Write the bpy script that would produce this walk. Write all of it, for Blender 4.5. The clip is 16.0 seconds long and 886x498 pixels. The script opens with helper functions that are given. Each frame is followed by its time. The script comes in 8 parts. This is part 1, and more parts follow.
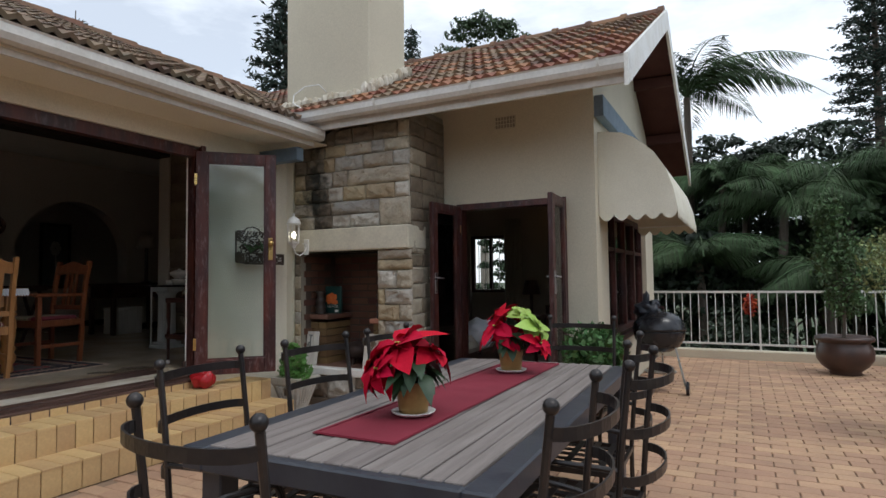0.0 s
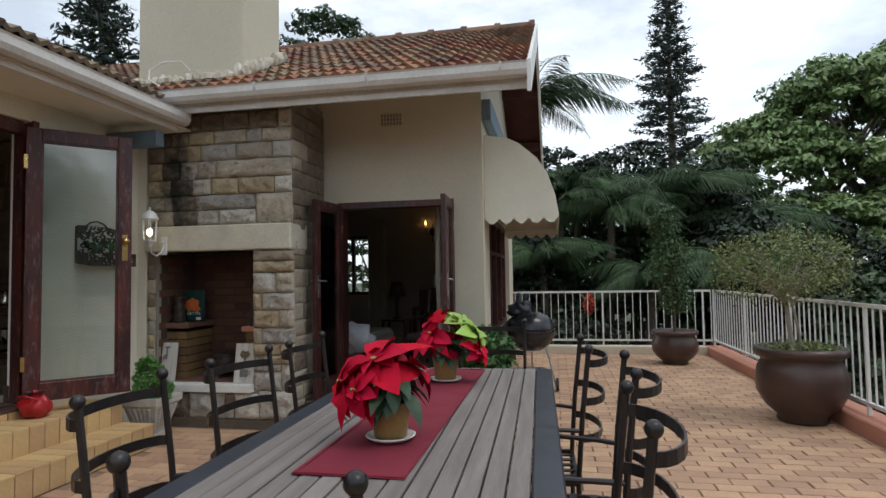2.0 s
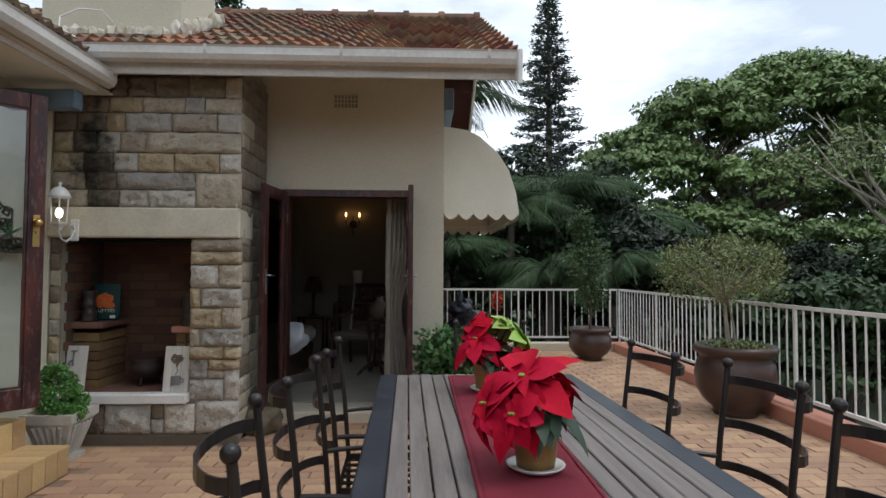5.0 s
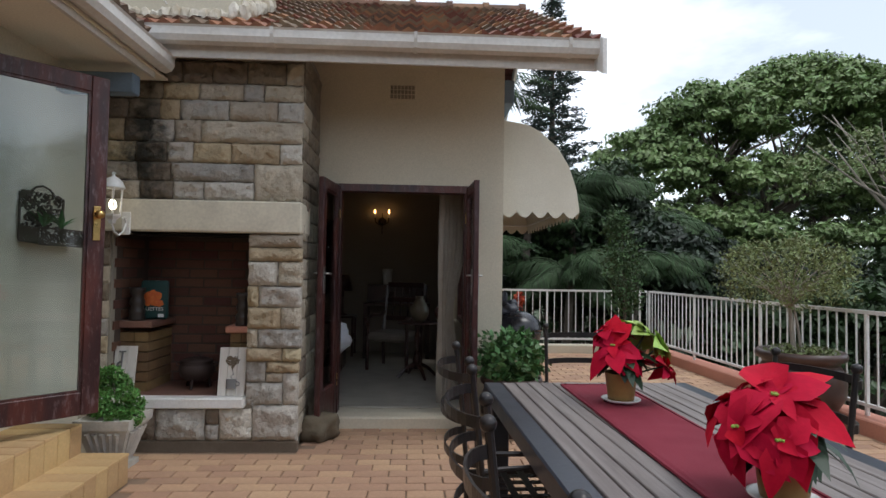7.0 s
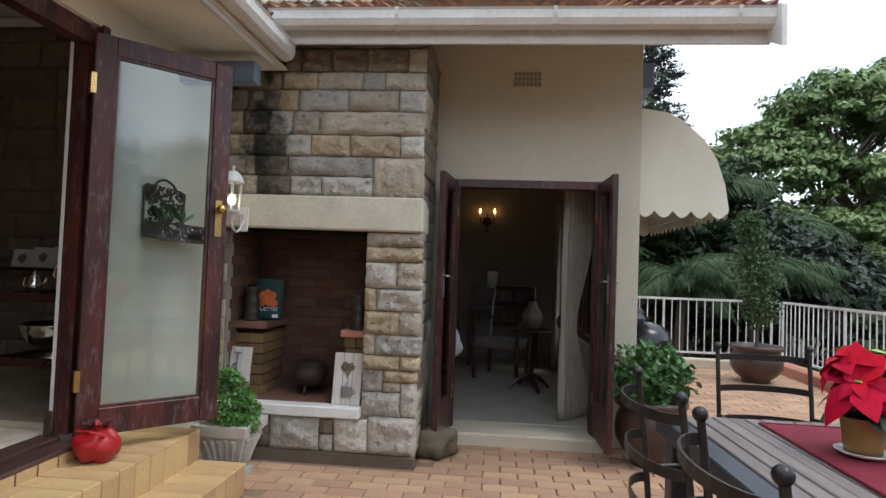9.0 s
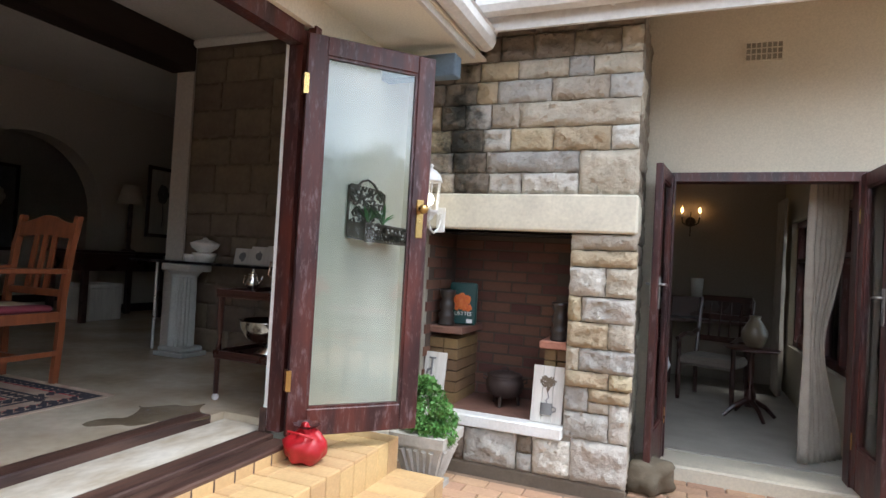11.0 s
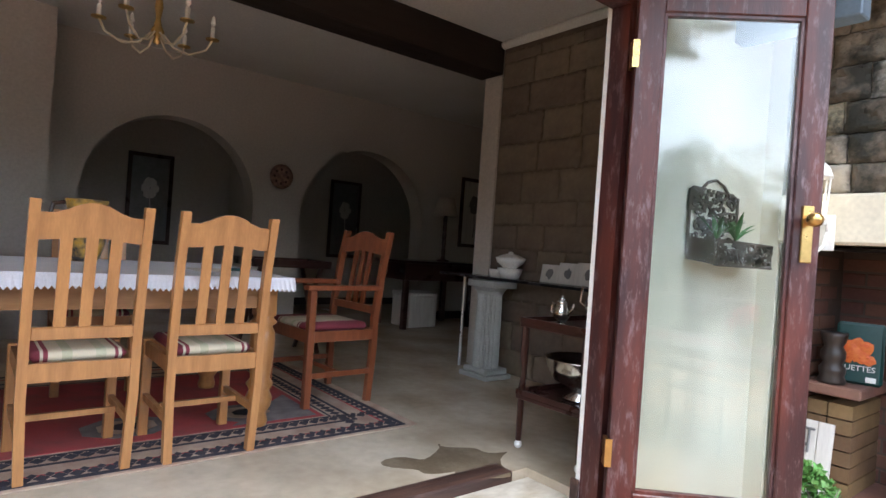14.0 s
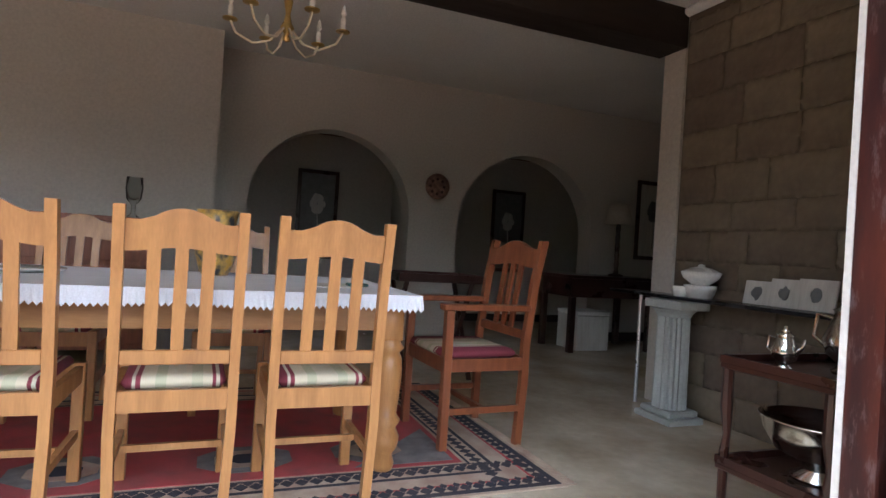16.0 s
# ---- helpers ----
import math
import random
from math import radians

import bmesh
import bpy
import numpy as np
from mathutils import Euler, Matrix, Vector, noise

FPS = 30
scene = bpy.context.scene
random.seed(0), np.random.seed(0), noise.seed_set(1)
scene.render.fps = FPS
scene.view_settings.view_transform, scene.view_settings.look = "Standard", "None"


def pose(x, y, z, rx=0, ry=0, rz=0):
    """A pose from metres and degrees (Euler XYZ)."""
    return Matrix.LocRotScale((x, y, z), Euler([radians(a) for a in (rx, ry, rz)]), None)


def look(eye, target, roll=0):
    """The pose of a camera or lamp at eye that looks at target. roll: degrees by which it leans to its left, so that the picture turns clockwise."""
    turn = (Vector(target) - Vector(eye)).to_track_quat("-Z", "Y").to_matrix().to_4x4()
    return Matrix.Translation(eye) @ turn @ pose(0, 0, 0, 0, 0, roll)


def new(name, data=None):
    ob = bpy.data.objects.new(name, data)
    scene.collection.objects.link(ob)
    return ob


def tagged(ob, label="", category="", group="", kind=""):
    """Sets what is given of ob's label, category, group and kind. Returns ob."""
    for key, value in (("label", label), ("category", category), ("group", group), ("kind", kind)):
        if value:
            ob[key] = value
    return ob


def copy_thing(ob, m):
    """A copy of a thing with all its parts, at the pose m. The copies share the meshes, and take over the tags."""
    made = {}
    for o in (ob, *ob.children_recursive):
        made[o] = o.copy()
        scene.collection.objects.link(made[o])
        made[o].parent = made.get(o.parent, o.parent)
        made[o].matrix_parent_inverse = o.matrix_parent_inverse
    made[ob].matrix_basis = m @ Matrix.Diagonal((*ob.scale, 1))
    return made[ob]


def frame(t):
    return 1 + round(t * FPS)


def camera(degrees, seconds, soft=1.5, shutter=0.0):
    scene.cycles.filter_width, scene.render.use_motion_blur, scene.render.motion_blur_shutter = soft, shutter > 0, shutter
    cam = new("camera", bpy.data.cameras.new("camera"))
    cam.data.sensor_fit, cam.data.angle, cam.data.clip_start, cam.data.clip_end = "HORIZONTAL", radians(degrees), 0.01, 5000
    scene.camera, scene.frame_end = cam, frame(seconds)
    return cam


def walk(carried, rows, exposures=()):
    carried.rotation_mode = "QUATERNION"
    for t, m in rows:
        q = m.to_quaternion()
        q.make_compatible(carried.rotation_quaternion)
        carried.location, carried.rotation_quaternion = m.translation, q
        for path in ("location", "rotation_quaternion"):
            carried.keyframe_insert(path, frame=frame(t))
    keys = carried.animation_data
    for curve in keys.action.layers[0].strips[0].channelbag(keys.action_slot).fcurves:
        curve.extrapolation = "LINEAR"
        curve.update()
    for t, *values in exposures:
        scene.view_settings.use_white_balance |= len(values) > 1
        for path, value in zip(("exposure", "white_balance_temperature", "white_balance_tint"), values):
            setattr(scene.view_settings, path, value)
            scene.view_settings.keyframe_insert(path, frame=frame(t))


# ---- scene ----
cam = camera(74.5, 16.0)
PATH = [
    (0, (0.212, 0.107, 1.247), (-0.701, 1.884, 1.347), -0.7),
    (0.5, (0.101, 0.128, 1.256), (-0.688, 1.964, 1.353), -0.7),
    (1, (-0.03, 0.141, 1.264), (-0.695, 2.025, 1.359), -0.7),
    (1.5, (-0.21, 0.145, 1.272), (-0.731, 2.074, 1.368), -0.8),
    (2, (-0.337, 0.136, 1.27), (-0.711, 2.098, 1.365), -0.9),
    (2.5, (-0.462, 0.184, 1.265), (-0.73, 2.164, 1.359), -0.8),
    (3, (-0.609, 0.25, 1.265), (-0.775, 2.241, 1.358), -0.8),
    (3.2, (-0.666, 0.283, 1.258), (-0.79, 2.277, 1.354), -0.8),
    (5.5, (-1.316, 0.378, 1.301), (-1.221, 2.374, 1.371), 0.5),
    (6, (-1.452, 0.435, 1.296), (-1.341, 2.43, 1.366), 0.6),
    (6.5, (-1.57, 0.513, 1.288), (-1.458, 2.508, 1.359), 0.7),
    (7, (-1.742, 0.596, 1.292), (-1.64, 2.592, 1.363), 0.9),
    (7.5, (-1.862, 0.658, 1.29), (-1.787, 2.655, 1.361), 1.1),
    (8, (-1.932, 0.756, 1.288), (-1.91, 2.755, 1.358), 1.3),
    (8.2, (-1.961, 0.818, 1.294), (-1.971, 2.817, 1.363), 1.4),
    (10.3, (-2.193, 1.213, 1.304), (-2.746, 3.134, 1.361), 3.0),
    (10.5, (-2.23, 1.252, 1.307), (-2.84, 3.156, 1.36), 3.0),
    (11, (-2.309, 1.29, 1.309), (-3.061, 3.143, 1.355), 3.2),
    (11.5, (-2.379, 1.349, 1.327), (-3.272, 3.138, 1.361), 3.5),
    (12, (-2.452, 1.443, 1.347), (-3.518, 3.136, 1.37), 3.8),
    (12.5, (-2.517, 1.568, 1.357), (-3.726, 3.161, 1.365), 3.9),
    (13, (-2.586, 1.636, 1.353), (-3.915, 3.131, 1.354), 4.0),
    (13.5, (-2.685, 1.72, 1.381), (-4.132, 3.101, 1.374), 4.0),
    (14, (-2.783, 1.809, 1.392), (-4.344, 3.061, 1.39), 4.0),
    (14.5, (-2.888, 1.914, 1.395), (-4.536, 3.047, 1.397), 4.0),
    (15, (-2.998, 2.049, 1.399), (-4.73, 3.049, 1.404), 3.9),
    (15.5, (-3.08, 2.146, 1.393), (-4.889, 2.999, 1.399), 3.7),
    (16, (-3.212, 2.213, 1.385), (-5.069, 2.954, 1.392), 3.6),
]
EXPOSURES = [(0.0, 0.06, 6200, 8), (3.0, -0.02, 6200, 6), (6.0, 0.14, 6150, 8), (7.0, 0.2, 6150, 9), (8.0, 0.28, 6150, 9), (10.5, 1.36, 5900, 9), (12.0, 1.94, 5900, 10), (13.5, 2.15, 5850, 10), (14.5, 2.22, 5850, 10), (15.5, 2.36, 5750, 9), (16.0, 2.5, 5750, 8)]
walk(cam, [(t, look(eye, target, roll)) for t, eye, target, roll in PATH], EXPOSURES)

# ---- light ----
world = bpy.data.worlds.new("sky")
scene.world = world
world.use_nodes = True
wn, wl = world.node_tree.nodes, world.node_tree.links
wn.clear()
SUN_DIR = (0.42, -0.16, 0.89)
sky = wn.new("ShaderNodeTexSky")
sky.sky_type, sky.sun_disc = "NISHITA", False
sky.sun_elevation, sky.sun_rotation = radians(63), radians(111)
sky_coord = wn.new("ShaderNodeTexCoord")
cloud_map = wn.new("ShaderNodeMapping")
cloud_map.inputs["Scale"].default_value = (1.0, 1.0, 2.6)
cloud = wn.new("ShaderNodeTexNoise")
cloud.inputs["Scale"].default_value, cloud.inputs["Detail"].default_value = 2.2, 7.0
cloud.inputs["Roughness"].default_value = 0.55
cover = wn.new("ShaderNodeValToRGB")
cover.color_ramp.elements[0].position, cover.color_ramp.elements[1].position = 0.41, 0.66
cover.color_ramp.elements[0].color = (0.42, 0.42, 0.42, 1)
cloud_mix = wn.new("ShaderNodeMix")
cloud_mix.data_type = "RGBA"
cloud_mix.inputs[7].default_value = (14.0, 14.3, 14.8, 1)
sky_out = wn.new("ShaderNodeBackground")
sky_out.inputs["Strength"].default_value = 0.1
world_out = wn.new("ShaderNodeOutputWorld")
wl.new(sky_coord.outputs["Generated"], cloud_map.inputs["Vector"])
wl.new(cloud_map.outputs["Vector"], cloud.inputs["Vector"])
wl.new(cloud.outputs["Fac"], cover.inputs["Fac"])
wl.new(cover.outputs["Color"], cloud_mix.inputs[0])
wl.new(sky.outputs["Color"], cloud_mix.inputs[6])
wl.new(cloud_mix.outputs[2], sky_out.inputs["Color"])
wl.new(sky_out.outputs["Background"], world_out.inputs["Surface"])

sun = new("sun", bpy.data.lights.new("sun", "SUN"))
sun.data.energy, sun.data.angle, sun.data.color = 0.9, radians(20), (1.0, 0.96, 0.9)
sun.matrix_world = look((SUN_DIR[0] * 30, SUN_DIR[1] * 30, SUN_DIR[2] * 30), (0, 0, 0))


# ---- building helpers ----
rng = random.Random(7)


def part(name, bm, material, parent=None, label="", smooth=False):
    """Link a bmesh as one mesh object, under a thing or part if given."""
    me = bpy.data.meshes.new(name)
    if smooth:
        for f in bm.faces:
            f.smooth = True
    bm.to_mesh(me)
    bm.free()
    me.materials.append(material)
    ob = new(name, me)
    if parent is not None:
        ob.parent = parent
    if label:
        ob["label"] = label
    return ob


def thing(name, at, label, category, group="", kind="", turn=0.0):
    """An Empty at a thing's base, to parent its parts."""
    e = new(name)
    e.matrix_basis = pose(*at, 0, 0, turn)
    e.empty_display_size = 0.1
    return tagged(e, label, category, group, kind)


def structure(name, bm, material, label="", smooth=False):
    return tagged(part(name, bm, material, None, "", smooth), label, "", "", "structure")


def B():
    return bmesh.new()


def box(bm, x0, x1, y0, y1, z0, z1, bevel=0.0, m=None):
    vs = [bm.verts.new((x, y, z)) for x in (x0, x1) for y in (y0, y1) for z in (z0, z1)]
    fs = [bm.faces.new([vs[i] for i in q]) for q in ((0, 1, 3, 2), (4, 6, 7, 5), (0, 4, 5, 1), (2, 3, 7, 6), (0, 2, 6, 4), (1, 5, 7, 3))]
    if m is not None:
        for v in vs:
            v.co = m @ v.co
    if bevel > 0:
        es = list({e for f in fs for e in f.edges})
        bmesh.ops.bevel(bm, geom=es, offset=bevel, segments=1, affect="EDGES", clamp_overlap=True)
    return vs


def ring(bm, c, u, v, r, seg):
    return [bm.verts.new(c + u * (r * math.cos(2 * math.pi * i / seg)) + v * (r * math.sin(2 * math.pi * i / seg))) for i in range(seg)]


def tube(bm, pts, r, seg=8, cap=True):
    """A round bar along points; r a radius or one for each point."""
    pts = [Vector(p) for p in pts]
    n = len(pts)
    rs = r if isinstance(r, (list, tuple)) else [r] * n
    last = None
    side = None
    for i, p in enumerate(pts):
        d = (pts[min(i + 1, n - 1)] - pts[max(i - 1, 0)]).normalized()
        if side is None:
            side = d.orthogonal().normalized()
        else:
            side = (side - d * side.dot(d)).normalized()
        now = ring(bm, p, side, d.cross(side), rs[i], seg)
        if last:
            for k in range(seg):
                bm.faces.new((last[k], last[(k + 1) % seg], now[(k + 1) % seg], now[k]))
        elif cap:
            bm.faces.new(now[::-1])
        last = now
    if cap:
        bm.faces.new(last)
    return bm


def strap(bm, pts, w, t, up=(0, 0, 1)):
    """A flat bar of width w along up and thickness t, along points."""
    pts = [Vector(p) for p in pts]
    n = len(pts)
    up = Vector(up)
    last = None
    for i, p in enumerate(pts):
        d = (pts[min(i + 1, n - 1)] - pts[max(i - 1, 0)]).normalized()
        s = d.cross(up).normalized() * (t / 2)
        h = up * (w / 2)
        now = [bm.verts.new(q) for q in (p - s - h, p + s - h, p + s + h, p - s + h)]
        if last:
            for k in range(4):
                bm.faces.new((last[k], last[(k + 1) % 4], now[(k + 1) % 4], now[k]))
        else:
            bm.faces.new(now[::-1])
        last = now
    bm.faces.new(last)


def lathe(bm, profile, seg=24, c=(0, 0, 0)):
    """Turn a profile of (radius, height) about the upright through c."""
    rows = []
    for r, z in profile:
        rows.append([bm.verts.new((c[0] + max(r, 0.0005) * math.cos(2 * math.pi * i / seg), c[1] + max(r, 0.0005) * math.sin(2 * math.pi * i / seg), c[2] + z)) for i in range(seg)])
    for a, b in zip(rows, rows[1:]):
        for k in range(seg):
            bm.faces.new((a[k], a[(k + 1) % seg], b[(k + 1) % seg], b[k]))
    bm.faces.new(rows[0][::-1])
    bm.faces.new(rows[-1])
    return bm


def ball(bm, c, r, seg=10, squash=1.0):
    prof = [(r * math.sin(math.pi * i / seg), -r * squash * math.cos(math.pi * i / seg)) for i in range(seg + 1)]
    return lathe(bm, prof, seg + 2, c)


def prism(bm, outline, z0, z1, m=None):
    """Raise a flat outline of (x, y) from z0 to z1; m then places it."""
    lo = [Vector((x, y, z0)) for x, y in outline]
    hi = [Vector((x, y, z1)) for x, y in outline]
    if m is not None:
        lo, hi = [m @ p for p in lo], [m @ p for p in hi]
    lo, hi = [bm.verts.new(p) for p in lo], [bm.verts.new(p) for p in hi]
    n = len(outline)
    bm.faces.new(lo[::-1])
    bm.faces.new(hi)
    for i in range(n):
        bm.faces.new((lo[i], lo[(i + 1) % n], hi[(i + 1) % n], hi[i]))


def lump(bm, c, size, rough=0.15, seed=0.0, sub=3):
    """An uneven rounded solid."""
    r = bmesh.ops.create_icosphere(bm, subdivisions=sub, radius=1.0)
    for v in r["verts"]:
        k = 1 + rough * noise.noise(v.co * 1.7 + Vector((seed, seed * 2, 0)))
        v.co = Vector((v.co.x * size[0] * k, v.co.y * size[1] * k, v.co.z * size[2] * k)) + Vector(c)


# ---- materials ----
def mat(name, colour, rough=0.7, metal=0.0, second=None, scale=6.0, amount=0.5, fine=60.0, bump=0.15, dist=0.003, per_piece=0.0, spec=None, stretch=None):
    """A surface with two scales of variation: broad patches of a second colour, and fine grain with relief."""
    m = bpy.data.materials.new(name)
    m.use_nodes = True
    n, l = m.node_tree.nodes, m.node_tree.links
    b = n["Principled BSDF"]
    b.inputs["Metallic"].default_value = metal
    co = n.new("ShaderNodeTexCoord")
    mp = n.new("ShaderNodeMapping")
    if stretch:
        mp.inputs["Scale"].default_value = stretch
    l.new(co.outputs["Object"], mp.inputs["Vector"])
    n1, n2 = n.new("ShaderNodeTexNoise"), n.new("ShaderNodeTexNoise")
    n1.inputs["Scale"].default_value, n1.inputs["Detail"].default_value = scale, 6
    n2.inputs["Scale"].default_value, n2.inputs["Detail"].default_value = fine, 4
    l.new(mp.outputs["Vector"], n1.inputs["Vector"])
    l.new(mp.outputs["Vector"], n2.inputs["Vector"])
    second = second or tuple(c * 0.72 for c in colour)
    ramp = n.new("ShaderNodeValToRGB")
    ramp.color_ramp.elements[0].position, ramp.color_ramp.elements[1].position = 0.38, 0.66
    l.new(n1.outputs["Fac"], ramp.inputs["Fac"])
    mul = n.new("ShaderNodeMath")
    mul.operation = "MULTIPLY"
    mul.inputs[1].default_value = amount
    l.new(ramp.outputs["Color"], mul.inputs[0])
    mix = n.new("ShaderNodeMix")
    mix.data_type = "RGBA"
    mix.inputs[6].default_value, mix.inputs[7].default_value = (*colour, 1), (*second, 1)
    l.new(mul.outputs[0], mix.inputs[0])
    grain = n.new("ShaderNodeHueSaturation")
    l.new(mix.outputs[2], grain.inputs["Color"])
    gv = n.new("ShaderNodeMapRange")
    gv.inputs["To Min"].default_value, gv.inputs["To Max"].default_value = 0.82, 1.18
    l.new(n2.outputs["Fac"], gv.inputs["Value"])
    last = gv.outputs["Result"]
    if per_piece:
        oi = n.new("ShaderNodeObjectInfo")
        ge = n.new("ShaderNodeNewGeometry")
        ad = n.new("ShaderNodeMath")
        ad.operation = "ADD"
        fr = n.new("ShaderNodeMath")
        fr.operation = "FRACT"
        l.new(oi.outputs["Random"], ad.inputs[0])
        l.new(ge.outputs["Random Per Island"], ad.inputs[1])
        l.new(ad.outputs[0], fr.inputs[0])
        pv = n.new("ShaderNodeMapRange")
        pv.inputs["To Min"].default_value, pv.inputs["To Max"].default_value = 1 - per_piece, 1 + per_piece
        l.new(fr.outputs[0], pv.inputs["Value"])
        mm = n.new("ShaderNodeMath")
        mm.operation = "MULTIPLY"
        l.new(last, mm.inputs[0])
        l.new(pv.outputs["Result"], mm.inputs[1])
        last = mm.outputs[0]
        hv = n.new("ShaderNodeMapRange")
        hv.inputs["To Min"].default_value, hv.inputs["To Max"].default_value = 0.5 - per_piece * 0.05, 0.5 + per_piece * 0.05
        l.new(fr.outputs[0], hv.inputs["Value"])
        l.new(hv.outputs["Result"], grain.inputs["Hue"])
    l.new(last, grain.inputs["Value"])
    l.new(grain.outputs["Color"], b.inputs["Base Color"])
    rr = n.new("ShaderNodeMapRange")
    rr.inputs["To Min"].default_value, rr.inputs["To Max"].default_value = max(rough - 0.12, 0.02), min(rough + 0.12, 1)
    l.new(n1.outputs["Fac"], rr.inputs["Value"])
    l.new(rr.outputs["Result"], b.inputs["Roughness"])
    if spec is not None:
        b.inputs["Specular IOR Level"].default_value = spec
    if bump:
        bp = n.new("ShaderNodeBump")
        bp.inputs["Strength"].default_value, bp.inputs["Distance"].default_value = bump, dist
        l.new(n2.outputs["Fac"], bp.inputs["Height"])
        l.new(bp.outputs["Normal"], b.inputs["Normal"])
    return m


def worn(m, colour, scale, stretch):
    """Adds ragged scuffs, where the finish is gone, to a finished surface."""
    n, l = m.node_tree.nodes, m.node_tree.links
    b = n["Principled BSDF"]
    co, mp = n.new("ShaderNodeTexCoord"), n.new("ShaderNodeMapping")
    mp.inputs["Scale"].default_value = stretch
    mp.inputs["Location"].default_value = (3.1, 1.7, 0.4)
    no = n.new("ShaderNodeTexNoise")
    no.inputs["Scale"].default_value, no.inputs["Detail"].default_value, no.inputs["Roughness"].default_value = scale, 9, 0.72
    l.new(co.outputs["Object"], mp.inputs["Vector"])
    l.new(mp.outputs["Vector"], no.inputs["Vector"])
    ramp = n.new("ShaderNodeValToRGB")
    ramp.color_ramp.elements[0].position, ramp.color_ramp.elements[1].position = 0.53, 0.68
    ramp.color_ramp.elements[1].color = (0.6, 0.6, 0.6, 1)
    l.new(no.outputs["Fac"], ramp.inputs["Fac"])
    mix = n.new("ShaderNodeMix")
    mix.data_type = "RGBA"
    mix.inputs[7].default_value = (*colour, 1)
    l.new(b.inputs["Base Color"].links[0].from_socket, mix.inputs[6])
    l.new(ramp.outputs["Color"], mix.inputs[0])
    l.new(mix.outputs[2], b.inputs["Base Color"])
    return m


def glass_mat(name, colour=(0.9, 0.95, 0.95), ior=1.75):
    """Thin clear sheet: mirror reflection by Fresnel over a see-through pane."""
    m = bpy.data.materials.new(name)
    m.use_nodes = True
    n, l = m.node_tree.nodes, m.node_tree.links
    n.clear()
    o, mx, tr, gl, fr = (n.new("ShaderNode" + k) for k in ("OutputMaterial", "MixShader", "BsdfTransparent", "BsdfGlossy", "Fresnel"))
    tr.inputs["Color"].default_value = (*colour, 1)
    gl.inputs["Roughness"].default_value = 0.04
    fr.inputs["IOR"].default_value = ior
    l.new(fr.outputs[0], mx.inputs[0])
    l.new(tr.outputs[0], mx.inputs[1])
    l.new(gl.outputs[0], mx.inputs[2])
    l.new(mx.outputs[0], o.inputs["Surface"])
    return m


def glow(name, colour, strength):
    m = bpy.data.materials.new(name)
    m.use_nodes = True
    b = m.node_tree.nodes["Principled BSDF"]
    b.inputs["Base Color"].default_value = (*colour, 1)
    b.inputs["Emission Color"].default_value = (*colour, 1)
    b.inputs["Emission Strength"].default_value = strength
    return m


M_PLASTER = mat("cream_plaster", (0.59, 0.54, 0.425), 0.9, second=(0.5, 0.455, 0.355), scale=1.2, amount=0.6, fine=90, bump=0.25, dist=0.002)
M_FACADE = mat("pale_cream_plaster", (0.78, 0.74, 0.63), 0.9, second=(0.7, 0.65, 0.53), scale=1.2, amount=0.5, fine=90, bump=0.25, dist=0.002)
M_WHITEWALL = mat("white_inner_wall", (0.53, 0.485, 0.43), 0.9, second=(0.46, 0.42, 0.37), scale=0.9, fine=50, bump=0.12, dist=0.003)
M_CEIL = mat("ceiling_board", (0.7, 0.69, 0.66), 0.9, scale=1.0, amount=0.3, bump=0.05)
M_GUTTER = mat("gutter_paint", (0.68, 0.66, 0.62), 0.5, second=(0.5, 0.47, 0.42), scale=3.0, amount=0.5, fine=40, bump=0.05)
M_WHITEPAINT = mat("white_paint", (0.78, 0.78, 0.76), 0.45, second=(0.6, 0.57, 0.5), scale=5, amount=0.4, bump=0.05)
M_BLUEWOOD = mat("blue_grey_timber", (0.16, 0.22, 0.28), 0.6, scale=8, bump=0.1)
M_MORTAR = mat("mortar", (0.3, 0.27, 0.22), 0.95, scale=12, fine=80, bump=0.5)
M_BROWNMORTAR = mat("brown_mortar", (0.155, 0.12, 0.087), 0.95, scale=9, fine=60, bump=0.4)
M_MANTEL = mat("mantel_cement", (0.68, 0.63, 0.5), 0.9, second=(0.5, 0.46, 0.37), scale=4, amount=0.6, fine=50, bump=0.3)
M_SOOT = mat("soot", (0.018, 0.015, 0.013), 0.95, scale=8, bump=0.4)
M_FIREBRICK = mat("fire_brick", (0.115, 0.045, 0.03), 0.85, second=(0.085, 0.05, 0.034), scale=5, amount=0.7, fine=60, bump=0.5, per_piece=0.3)
M_FIREJOINT = mat("fire_brick_joint", (0.075, 0.053, 0.04), 0.95, scale=9)
M_HEARTH = mat("hearth_tile", (0.2, 0.1, 0.07), 0.6, second=(0.1, 0.06, 0.05), scale=6)
M_PAVER = mat("terracotta_paver", (0.47, 0.29, 0.18), 0.85, second=(0.36, 0.23, 0.15), scale=2.5, amount=0.7, fine=55, bump=0.35, per_piece=0.14)
M_PAVEJOINT = mat("paver_joint", (0.25, 0.17, 0.115), 0.95, scale=8, bump=0.4)
M_STEPTILE = mat("ochre_step_tile", (0.55, 0.375, 0.18), 0.7, second=(0.47, 0.3, 0.14), scale=6, amount=0.6, fine=60, bump=0.25, per_piece=0.13)
M_STEPJOINT = mat("step_joint", (0.14, 0.1, 0.06), 0.95, scale=9)
M_KERB = mat("terracotta_kerb", (0.5, 0.22, 0.15), 0.8, second=(0.42, 0.2, 0.14), scale=3, bump=0.2)
M_CREAMKERB = mat("cream_kerb", (0.6, 0.54, 0.42), 0.85, second=(0.48, 0.42, 0.32), scale=3, bump=0.2)
